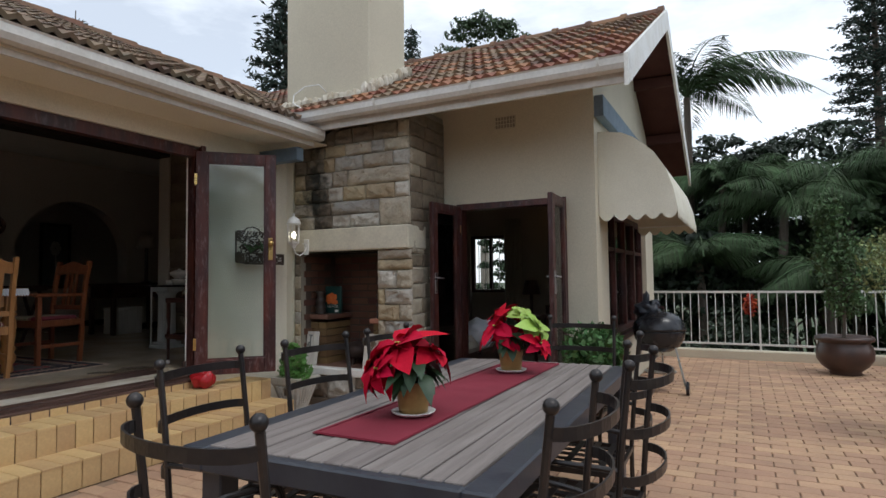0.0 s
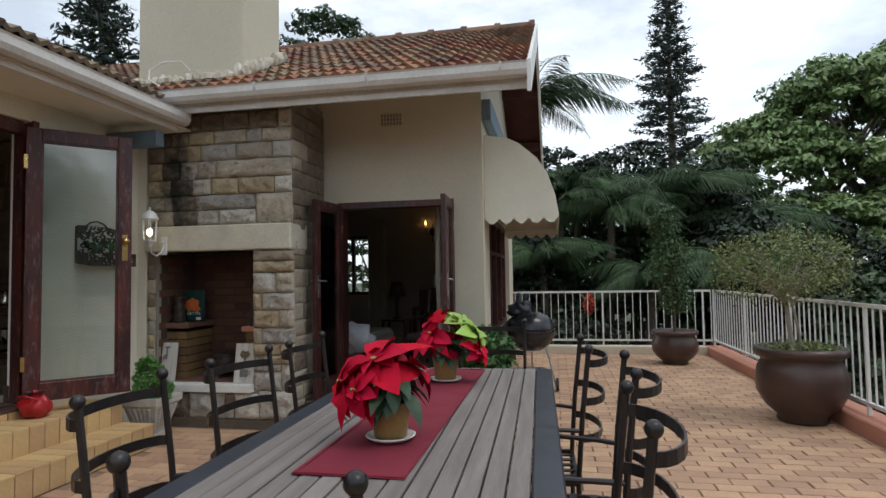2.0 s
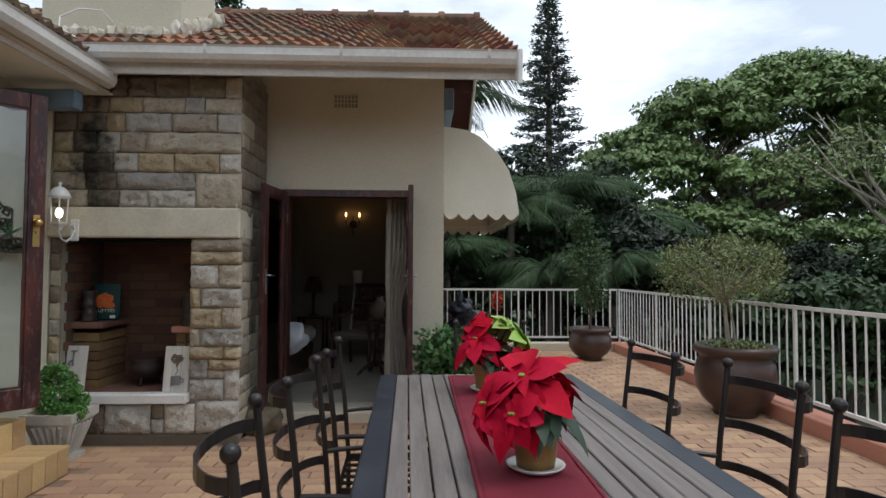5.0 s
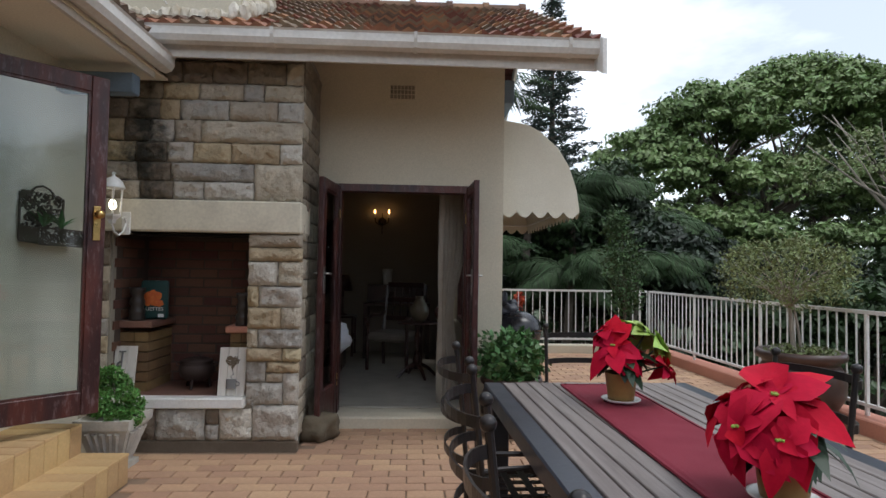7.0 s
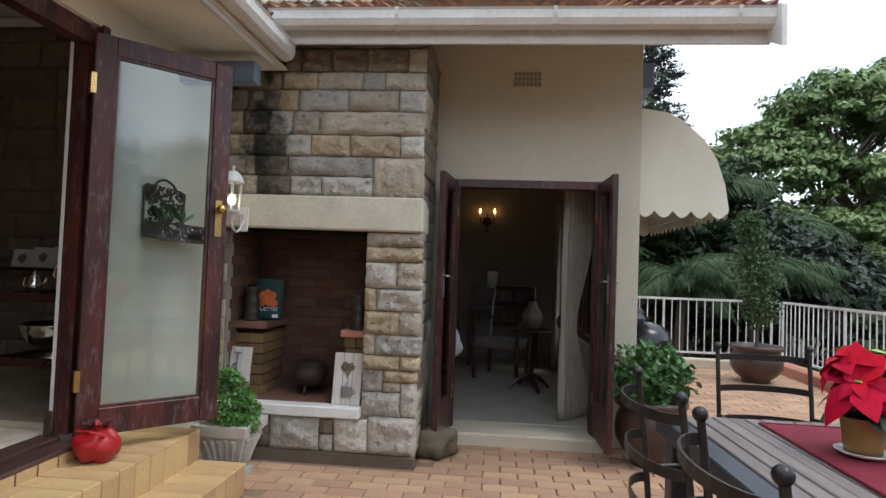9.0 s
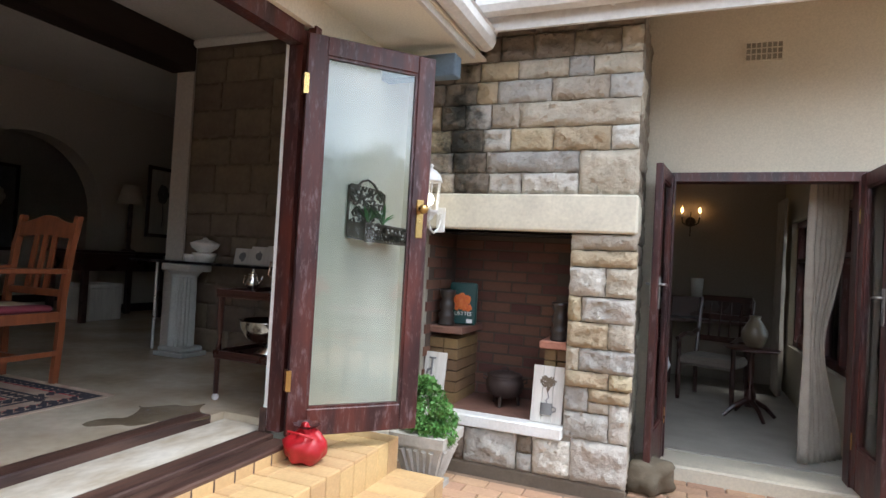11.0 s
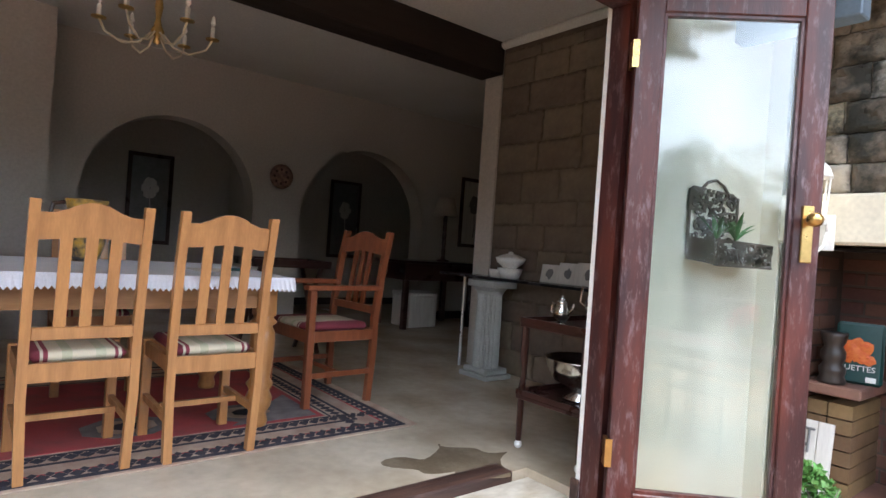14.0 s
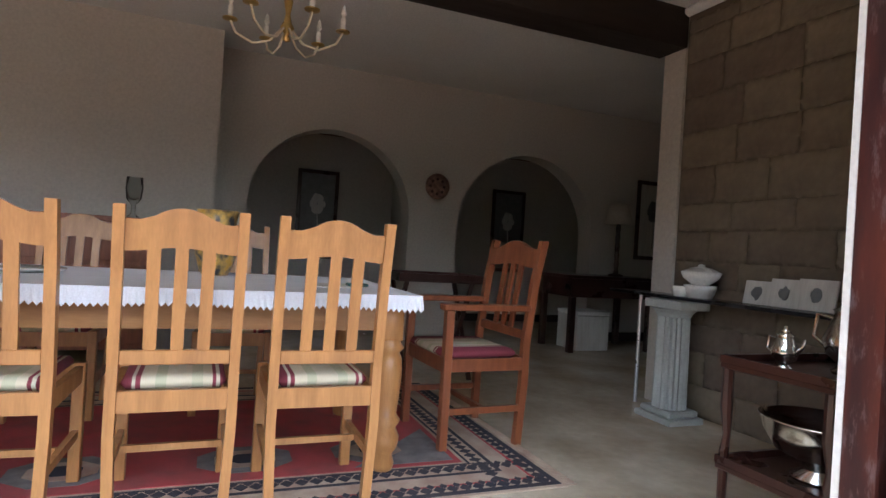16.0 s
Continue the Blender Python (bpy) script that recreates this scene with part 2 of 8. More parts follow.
M_DARKWOOD = worn(mat("dark_stained_wood", (0.032, 0.011, 0.012), 0.4, second=(0.1, 0.022, 0.014), scale=2.2, amount=0.9, fine=30, bump=0.35, stretch=(5, 5, 0.8)), (0.21, 0.155, 0.165), 7.0, (5, 5, 1.3))
M_BEAM = mat("dark_beam", (0.02, 0.011, 0.008), 0.7, scale=4, bump=0.2, stretch=(5, 0.6, 5))
M_ROOFTILE = mat("clay_roof_tile", (0.27, 0.11, 0.062), 0.9, second=(0.15, 0.09, 0.06), scale=3.0, amount=0.9, fine=35, bump=0.6, dist=0.006, per_piece=0.35)
M_RIDGE = mat("ridge_tile_clay", (0.2, 0.1, 0.06), 0.9, second=(0.1, 0.07, 0.05), scale=5, amount=0.8, bump=0.4, per_piece=0.2)
M_RAFTER = mat("red_brown_soffit", (0.07, 0.02, 0.014), 0.8, scale=5, bump=0.2)
M_RAIL = mat("white_rail_paint", (0.74, 0.73, 0.7), 0.4, scale=6, amount=0.3, bump=0.05)
M_PLASTERCAST = mat("dull_plaster_cast", (0.42, 0.43, 0.405), 0.7, second=(0.33, 0.335, 0.31), scale=5, amount=0.5, bump=0.1)
M_CANVAS = mat("cream_canvas", (0.72, 0.69, 0.58), 0.95, second=(0.62, 0.58, 0.46), scale=2.5, amount=0.5, fine=150, bump=0.15)
M_IRON = mat("wrought_iron", (0.028, 0.026, 0.027), 0.34, 0.5, second=(0.05, 0.04, 0.035), scale=14, amount=0.6, fine=90, bump=0.3)
M_TABLEWOOD = mat("weathered_table_plank", (0.22, 0.19, 0.175), 0.6, second=(0.14, 0.115, 0.105), scale=3.0, amount=0.8, fine=22, bump=0.35, per_piece=0.12, stretch=(9, 0.7, 9))
M_TABLEFRAME = mat("slate_grey_frame", (0.026, 0.03, 0.042), 0.38, second=(0.05, 0.055, 0.066), scale=9, bump=0.15)
M_RUNNER = mat("maroon_cloth", (0.19, 0.012, 0.028), 0.9, second=(0.14, 0.008, 0.02), scale=5, fine=250, bump=0.4)
M_CONCRETE = mat("concrete_floor", (0.66, 0.58, 0.45), 0.22, second=(0.42, 0.345, 0.245), scale=1.9, amount=0.95, fine=18, bump=0.04, spec=0.6)
M_CARPET = mat("beige_carpet", (0.42, 0.39, 0.33), 0.98, scale=4, fine=200, bump=0.5)
M_GLASS = glass_mat("pane_glass")
M_VASEGLASS = glass_mat("vase_glass", (0.86, 0.88, 0.88), 1.2)
M_PALECEMENT = mat("stained_cement_sill", (0.62, 0.58, 0.5), 0.7, second=(0.36, 0.29, 0.19), scale=5, amount=0.8, fine=30, bump=0.2, stretch=(1.5, 0.8, 1))
M_OLDWOOD = mat("weathered_sill_wood", (0.04, 0.02, 0.016), 0.5, second=(0.13, 0.07, 0.05), scale=4, amount=0.7, fine=28, bump=0.5, stretch=(8, 0.6, 8))
M_SOIL = mat("soil", (0.05, 0.035, 0.025), 0.95, scale=20, bump=0.8)
M_LAWN = mat("garden_ground", (0.05, 0.075, 0.025), 0.95, second=(0.035, 0.04, 0.02), scale=0.6, amount=0.8, fine=9, bump=0.6, dist=0.05)

# ---- plan ----
FX = -4.04        # face of the dining-room front
IX = -4.165        # its inner face
WY = 5.53         # face of the bedroom wing
FY = 4.80         # front of the fireplace
EX = -0.98        # outer corner of the wing
DF = 0.46         # dining-room floor
DC = 3.08         # dining-room ceiling
SY = 5.05         # stone partition in the dining room
AX = -8.80        # wall with the arches
# OY0 lies out of view, stretched south so more light enters the room
OY0, OY1, OZ = -2.2, 3.71, 2.42   # big opening
BX0, BX1, BZ0, BZ1 = -2.40, -1.26, 0.08, 2.00  # bedroom doorway


# ---- ground and terrace ----
bm = B()
box(bm, -400, 400, -400, 400, -2.7, -2.5)
structure("ground", bm, M_LAWN, "dark green garden ground below the terrace")
bm = B()
box(bm, FX, 2.2, -4.5, 9.95, -2.45, -0.012)
floor_terrace = structure("terrace_floor", bm, M_PAVEJOINT, "terrace paved with terracotta bricks")
bm = B()
box(bm, 1.95, 2.2, -4.5, 9.95, -0.02, 0.13, 0.012)
structure("kerb_side", bm, M_KERB, "low terracotta-coloured kerb under the railing")
bm = B()
box(bm, -1.2, 1.948, 9.75, 9.95, -0.02, 0.13, 0.012)
structure("kerb_back", bm, M_CREAMKERB, "low cream kerb under the railing")

# ---- bedroom wing ----
def wall(name, boxes, material, label=""):
    bm = B()
    for b in boxes:
        box(bm, *b)
    return structure(name, bm, material, label)


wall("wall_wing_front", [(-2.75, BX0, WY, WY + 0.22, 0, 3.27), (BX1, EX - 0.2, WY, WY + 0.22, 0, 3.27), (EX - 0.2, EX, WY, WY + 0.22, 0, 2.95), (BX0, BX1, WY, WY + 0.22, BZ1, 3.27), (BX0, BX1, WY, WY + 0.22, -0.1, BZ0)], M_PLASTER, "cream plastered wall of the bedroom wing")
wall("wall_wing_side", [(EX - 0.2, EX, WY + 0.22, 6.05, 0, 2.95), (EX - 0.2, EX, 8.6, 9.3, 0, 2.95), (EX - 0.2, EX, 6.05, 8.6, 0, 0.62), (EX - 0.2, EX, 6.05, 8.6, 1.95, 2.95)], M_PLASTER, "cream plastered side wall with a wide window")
bm = B()
prism(bm, [(WY, 2.952), (9.3, 2.952), (9.3, 3.04), (7.22, 4.2), (WY, 3.32)], EX - 0.2, EX, Matrix(((0, 0, 1, 0), (1, 0, 0, 0), (0, 1, 0, 0), (0, 0, 0, 1))))
structure("wall_gable", bm, M_PLASTER, "cream gable wall under the roof")
# cream darkened so that the colour carries the room's dimness
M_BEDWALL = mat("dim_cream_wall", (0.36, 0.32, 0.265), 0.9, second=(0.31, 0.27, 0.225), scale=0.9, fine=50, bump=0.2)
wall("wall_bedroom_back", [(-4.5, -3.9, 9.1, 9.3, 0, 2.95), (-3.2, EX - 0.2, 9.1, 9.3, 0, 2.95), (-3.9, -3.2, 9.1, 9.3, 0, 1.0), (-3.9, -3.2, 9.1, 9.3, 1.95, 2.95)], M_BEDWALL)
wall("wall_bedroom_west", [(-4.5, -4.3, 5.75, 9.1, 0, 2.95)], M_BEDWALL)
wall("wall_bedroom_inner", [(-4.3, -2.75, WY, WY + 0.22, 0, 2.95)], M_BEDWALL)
bm = B()
box(bm, -4.3, EX - 0.2, WY + 0.22, 9.1, -0.1, 0.09)
structure("bedroom_floor", bm, M_CARPET, "pale beige carpet")
bm = B()
box(bm, -4.3, EX - 0.2, WY + 0.22, 9.1, 2.6, 2.64)
structure("ceiling_bedroom", bm, M_CEIL)
bm = B()
box(bm, BX0 - 0.03, BX1 + 0.03, WY - 0.16, WY + 0.02, -0.02, BZ0 + 0.012, 0.012)
structure("door_sill", bm, M_CREAMKERB, "worn cement door sill")

# ---- dining-room front ----
LX0 = -3.95       # left edge of the fireplace stone
wall("wall_dining_front", [(IX, FX, OY1, SY + 0.6, -0.3, 2.98), (IX, FX, OY0, OY1, OZ + 0.02, 2.98), (IX, FX, -4.5, OY0, -0.3, 2.98), (FX, LX0 - 0.002, 4.79, WY - 0.003, -0.3, 2.98)], M_FACADE, "cream plastered front of the dining room")
bm = B()
box(bm, FX - 0.11, FX - 0.03, OY1 - 0.06, OY1 - 0.002, DF - 0.02, OZ)
box(bm, FX - 0.11, FX - 0.03, OY0, OY1 - 0.06, OZ - 0.075, OZ + 0.018)
box(bm, FX - 0.03, FX + 0.012, OY1 - 0.018, OY1 + 0.03, DF - 0.02, OZ + 0.03)
structure("door_frame_dining", bm, M_DARKWOOD, "dark stained timber door frame, worn")
bm = B()
box(bm, IX - 0.005, FX - 0.112, OY1 - 0.06, OY1 - 0.001, DF, OZ)
structure("white_jamb", bm, M_WHITEPAINT, "white painted inner jamb")
bm = B()
box(bm, -4.49, -4.212, OY0, OY1 + 0.03, 0.3, 0.425, 0.004)
structure("threshold", bm, M_PALECEMENT, "pale cement threshold with brown stains")
for x0, x1, z in ((-4.095, -3.985, 0.413), (-4.21, -4.097, 0.432), (-4.60, -4.492, DF + 0.006)):
    bm = B()
    box(bm, x0, x1, OY0, OY1 - 0.062, 0.3, z, 0.006)
    structure("threshold_strip", bm, M_OLDWOOD, "dark weathered timber sill strip")
for x0, x1, y0, y1 in ((IX - 0.02, FX - 0.108, OY1 - 0.075, OY1 - 0.062),):
    bm = B()
    box(bm, x0, x1, y0, y1, 0.4, DF + 0.09, 0.003)
    structure("jamb_block", bm, M_OLDWOOD, "dark timber block at the foot of the jamb")

# ---- dining room ----
bm = B()
box(bm, AX - 1.9, -4.50, -2.6, 8.2, DF - 0.3, DF)
box(bm, -4.50, IX - 0.001, OY1 + 0.032, 8.2, DF - 0.3, DF)
structure("dining_floor", bm, M_CONCRETE, "polished mottled screed floor with stains")
bm = B()
box(bm, AX - 1.9, IX, -2.6, 8.2, DC, DC + 0.04)
structure("ceiling_dining", bm, M_CEIL)
wall("wall_dining_south", [(AX - 1.9, IX, -2.8, -2.6, 0, DC)], M_WHITEWALL)
wall("wall_dining_north", [(AX - 1.9, IX, 8.2, 8.4, 0, DC)], M_WHITEWALL)
wall("wall_dining_east_back", [(IX - 0.25, IX, SY + 0.6, 8.2, 0, DC)], M_WHITEWALL)
wall("wall_passage", [(AX - 1.9, AX - 1.65, -2.6, 8.2, 0, DC)], M_WHITEWALL, "white wall of the passage behind the arches")
wall("wall_dining_breast", [(AX, -8.35, -2.6, 2.22, DF, DC)], M_WHITEWALL, "white projecting wall beside the arches")


def arch_wall(x0, x1, y0, y1, z0, z1, arches):
    """A wall along y, pierced by round arches (centre, half width, spring height)."""
    bm = B()
    y = y0
    for c, r, s in arches:
        box(bm, x0, x1, y, c - r, z0, z1)
        n = 24
        for i in range(n):
            a0, a1 = math.pi * (1 - i / n), math.pi * (1 - (i + 1) / n)
            ya, yb = c + r * math.cos(a0), c + r * math.cos(a1)
            za, zb = s + r * math.sin(a0), s + r * math.sin(a1)
            v = [bm.verts.new(p) for p in ((x0, ya, za), (x0, yb, zb), (x0, yb, z1), (x0, ya, z1), (x1, ya, za), (x1, yb, zb), (x1, yb, z1), (x1, ya, z1))]
            for q in ((0, 1, 2, 3), (4, 7, 6, 5), (0, 4, 5, 1), (3, 2, 6, 7)):
                bm.faces.new([v[k] for k in q])
        y = c + r
    box(bm, x0, x1, y, y1, z0, z1)
    bmesh.ops.remove_doubles(bm, verts=bm.verts, dist=0.0005)
    return bm


structure("wall_arches", arch_wall(AX - 0.25, AX, 2.22, 8.2, DF, DC, [(3.27, 0.78, 1.70), (5.42, 0.84, 1.64)]), M_WHITEWALL, "white plastered wall with two round arches")
wall("wall_passage_return", [(AX - 1.65, AX - 0.25, 4.35, 4.5, DF, DC)], M_WHITEWALL)
wall("wall_stone_partition", [(-6.22, IX - 0.002, SY + 0.02, SY + 0.3, DF, DC)], M_BROWNMORTAR, "brown stone-clad partition wall")
wall("partition_pier", [(-6.41, -6.222, SY, SY + 0.3, DF, DC)], M_WHITEWALL, "white plastered end of the stone partition")
bm = B()
box(bm, -6.46, -6.2, -2.6, SY - 0.002, DC - 0.26, DC - 0.002, 0.006)
structure("ceiling_beam", bm, M_BEAM, "dark stained ceiling beam")
bm = B()
box(bm, -6.2, IX - 0.003, SY - 0.075, SY - 0.005, DC - 0.075, DC - 0.003, 0.03)
structure("cornice", bm, M_CEIL)
bm = B()
box(bm, AX + 0.001, AX + 0.02, 6.28, 8.2, DF, DF + 0.1)
box(bm, AX - 1.648, AX - 1.63, 2.3, 8.2, DF, DF + 0.1)
structure("baseboard", bm, M_BEAM, "dark timber skirting")

# ---- fireplace core ----
wall("wall_fireplace", [
    (-2.91, -2.56, FY + 0.02, WY - 0.002, 0, 1.53), (LX0, -3.86, FY + 0.02, WY - 0.002, 0, 1.53),
    (-3.86, -2.91, 5.38, WY - 0.002, 0.37, 1.53), (-3.86, -2.91, FY + 0.03, WY - 0.002, 0, 0.35),
    (LX0, -2.56, FY + 0.02, WY - 0.002, 1.53, 2.92)], M_MORTAR, "sandstone outdoor fireplace")
bm = B()
box(bm, LX0, -2.535, FY - 0.045, FY + 0.3, 1.53, 1.755, 0.012)
structure("mantel_band", bm, M_MANTEL, "cream cement lintel band across the fireplace")
bm = B()
box(bm, -3.88, -2.905, FY - 0.05, FY + 0.06, 0.3, 0.372, 0.008)
structure("hearth_edge", bm, M_WHITEPAINT, "white painted hearth edge")
bm = B()
box(bm, -3.858, -2.912, FY + 0.062, 5.378, 0.34, 0.374)
structure("hearth_floor", bm, M_HEARTH, "dark red hearth floor")

bm = B()
box(bm, -3.857, -2.913, 5.374, 5.3785, 0.376, 1.52)
box(bm, -3.8585, -3.8555, FY + 0.08, 5.373, 0.376, 1.52)
box(bm, -2.9145, -2.9115, FY + 0.08, 5.373, 0.376, 1.52)
structure("firebox_lining", bm, M_FIREJOINT, "sooty brown mortar bed of the firebox bricks")
bm = B()
box(bm, -3.857, -2.913, FY + 0.302, 5.373, 1.521, 1.528)
structure("firebox_ceiling", bm, M_SOOT, "soot-blackened underside of the lintel")

# ---- steps ----
bm = B()
box(bm, FX + 0.001, -3.70, -2.4, 4.2, 0.0, 0.325)
box(bm, -3.70, -3.425, -2.4, 4.2, 0.0, 0.155)
box(bm, FX + 0.002, FX + 0.045, -2.4, OY1 - 0.06, 0.325, 0.39)
steps = structure("steps", bm, M_STEPJOINT, "two ochre tiled steps up to the dining room")

# ---- chimney, roofs ----
bm = B()
box(bm, -4.10, -3.03, 4.86, 5.55, 2.84, 6.2, 0.01)
structure("chimney", bm, M_PLASTER, "tall cream plastered chimney above the roof")
RS = math.tan(radians(27.6))
LS = 0.46
EAVE_Y, EAVE_Z = 4.50, 2.86
LEAVE_X, LEAVE_Z = -3.48, 2.74
RIDGE_Y = 7.22
RIDGE_Z = EAVE_Z + (RIDGE_Y - EAVE_Y) * RS
LRIDGE_X = -7.0
LRIDGE_Z = LEAVE_Z + (LEAVE_X - LRIDGE_X) * LS
GABLE_X = -0.5


def wing_z(y):
    return EAVE_Z + (min(y, 2 * RIDGE_Y - y) - EAVE_Y) * RS


def valley_x(y):
    return LEAVE_X - (wing_z(y) - LEAVE_Z) / LS


def slab(bm, quad, t=0.05):
    up = [bm.verts.new(p) for p in quad]
    lo = [bm.verts.new((p[0], p[1], p[2] - t)) for p in quad]
    n = len(quad)
    bm.faces.new(up)
    bm.faces.new(lo[::-1])
    for i in range(n):
        bm.faces.new((up[i], lo[i], lo[(i + 1) % n], up[(i + 1) % n]))


bm = B()
slab(bm, [(valley_x(EAVE_Y), EAVE_Y, EAVE_Z), (GABLE_X, EAVE_Y, EAVE_Z), (GABLE_X, RIDGE_Y, RIDGE_Z), (valley_x(RIDGE_Y), RIDGE_Y, RIDGE_Z)])
slab(bm, [(-7, RIDGE_Y, RIDGE_Z), (GABLE_X, RIDGE_Y, RIDGE_Z), (GABLE_X, 9.95, EAVE_Z), (-7, 9.95, EAVE_Z)])
roof_wing = structure("roof_wing", bm, M_RAFTER, "clay tiled roof of the bedroom wing")
bm = B()
slab(bm, [(LEAVE_X, -5, LEAVE_Z), (LEAVE_X, 4.55, LEAVE_Z), (LRIDGE_X, 7.3, LRIDGE_Z), (LRIDGE_X, -5, LRIDGE_Z)])
slab(bm, [(LRIDGE_X, -5, LRIDGE_Z), (LRIDGE_X, 9, LRIDGE_Z), (-12, 9, LRIDGE_Z - 5 * LS), (-12, -5, LRIDGE_Z - 5 * LS)])
roof_main = structure("roof_main", bm, M_RAFTER, "clay tiled roof over the dining room")
bm = B()
box(bm, LEAVE_X - 0.02, FX - 0.02, -4.5, 4.78, 2.60, 2.615)
structure("soffit_main", bm, M_FACADE)
bm = B()
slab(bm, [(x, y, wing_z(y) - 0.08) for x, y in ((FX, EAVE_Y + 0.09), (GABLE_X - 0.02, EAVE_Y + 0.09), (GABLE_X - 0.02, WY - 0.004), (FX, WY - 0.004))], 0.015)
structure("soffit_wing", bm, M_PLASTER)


def gutter(bm, along, a, b, edge, z, flip):
    """A half-round gutter with a rolled lip, before a fascia."""
    prof = [(0.0, 0.0), (0.0, -0.05), (0.02, -0.085), (0.06, -0.1), (0.1, -0.085), (0.12, -0.05), (0.12, 0.0), (0.13, 0.012), (0.118, 0.016), (0.108, 0.0), (0.108, -0.045), (0.09, -0.075), (0.06, -0.086), (0.03, -0.075), (0.012, -0.045), (0.012, 0.0)]
    rows = []
    for s in (a, b):
        rows.append([bm.verts.new((s, edge + flip * u, z + v) if along == "x" else (edge + flip * u, s, z + v)) for u, v in prof])
    n = len(prof)
    for k in range(n):
        bm.faces.new((rows[0][k], rows[0][(k + 1) % n], rows[1][(k + 1) % n], rows[1][k]))
    bm.faces.new(rows[0])
    bm.faces.new(rows[1][::-1])


g = thing("gutter", (0, 0, 0), "off-white metal eaves gutter of the bedroom wing", "gutter")
bm = B()
gutter(bm, "x", -3.74, GABLE_X + 0.03, EAVE_Y + 0.06, 2.86, -1)
part("channel", bm, M_GUTTER, g)
bm = B()
box(bm, -3.9, GABLE_X + 0.02, EAVE_Y + 0.062, EAVE_Y + 0.085, 2.70, 2.85)
part("fascia", bm, M_GUTTER, g)
for x in (-3.62, -2.7, -1.75, -0.7):
    bm = B()
    strap(bm, [(x, EAVE_Y + 0.06, 2.855), (x, EAVE_Y + 0.055, 2.8), (x, EAVE_Y + 0.03, 2.765), (x, EAVE_Y, 2.757), (x, EAVE_Y - 0.045, 2.78), (x, EAVE_Y - 0.066, 2.83), (x, EAVE_Y - 0.072, 2.875)], 0.022, 0.006, (1, 0, 0))
    part("bracket", bm, M_GUTTER, g)
g2 = thing("gutter", (0, 0, 0), "off-white metal eaves gutter over the dining room", "gutter")
bm = B()
gutter(bm, "y", -4.6, 4.62, LEAVE_X - 0.03, 2.70, 1)
part("channel", bm, M_GUTTER, g2)
bm = B()
box(bm, LEAVE_X - 0.055, LEAVE_X - 0.032, -4.6, 4.6, 2.56, 2.74)
part("fascia", bm, M_GUTTER, g2)
bm = B()
box(bm, -4.098, -3.56, 4.40, 4.50, 2.40, 2.53, 0.006)
tagged(part("beam_end", bm, M_BLUEWOOD), "blue-grey painted timber bracket under the eave", "bracket")

# barge boards on the gable
bb = thing("barge_board", (0, 0, 0), "white painted barge board on the gable", "barge board")
bm = B()
for y0, y1 in ((EAVE_Y - 0.12, RIDGE_Y), (RIDGE_Y, 10.0)):
    za, zb = wing_z(y0), wing_z(y1)
    v = [bm.verts.new(p) for p in ((GABLE_X, y0, za + 0.06), (GABLE_X, y1, zb + 0.06), (GABLE_X, y1, zb - 0.18), (GABLE_X, y0, za - 0.18), (GABLE_X + 0.03, y0, za + 0.06), (GABLE_X + 0.03, y1, zb + 0.06), (GABLE_X + 0.03, y1, zb - 0.18), (GABLE_X + 0.03, y0, za - 0.18))]
    for q in ((0, 1, 2, 3), (4, 7, 6, 5), (0, 4, 5, 1), (3, 2, 6, 7), (0, 3, 7, 4), (1, 5, 6, 2)):
        bm.faces.new([v[k] for k in q])
part("board", bm, M_WHITEPAINT, bb)
for k in range(5):
    y = 5.0 + k * 1.0
    bm = B()
    box(bm, EX - 0.1, GABLE_X - 0.01, y - 0.03, y + 0.03, wing_z(y) - 0.2, wing_z(y) - 0.07)
    part("outlooker", bm, M_RAFTER, bb, "red-brown timber outlooker")

bm = B()
box(bm, EX + 0.002, EX + 0.09, WY + 0.02, 9.28, 2.74, 2.94, 0.005)
structure("wall_plate_gable", bm, M_BLUEWOOD, "blue-grey painted timber along the gable wall")

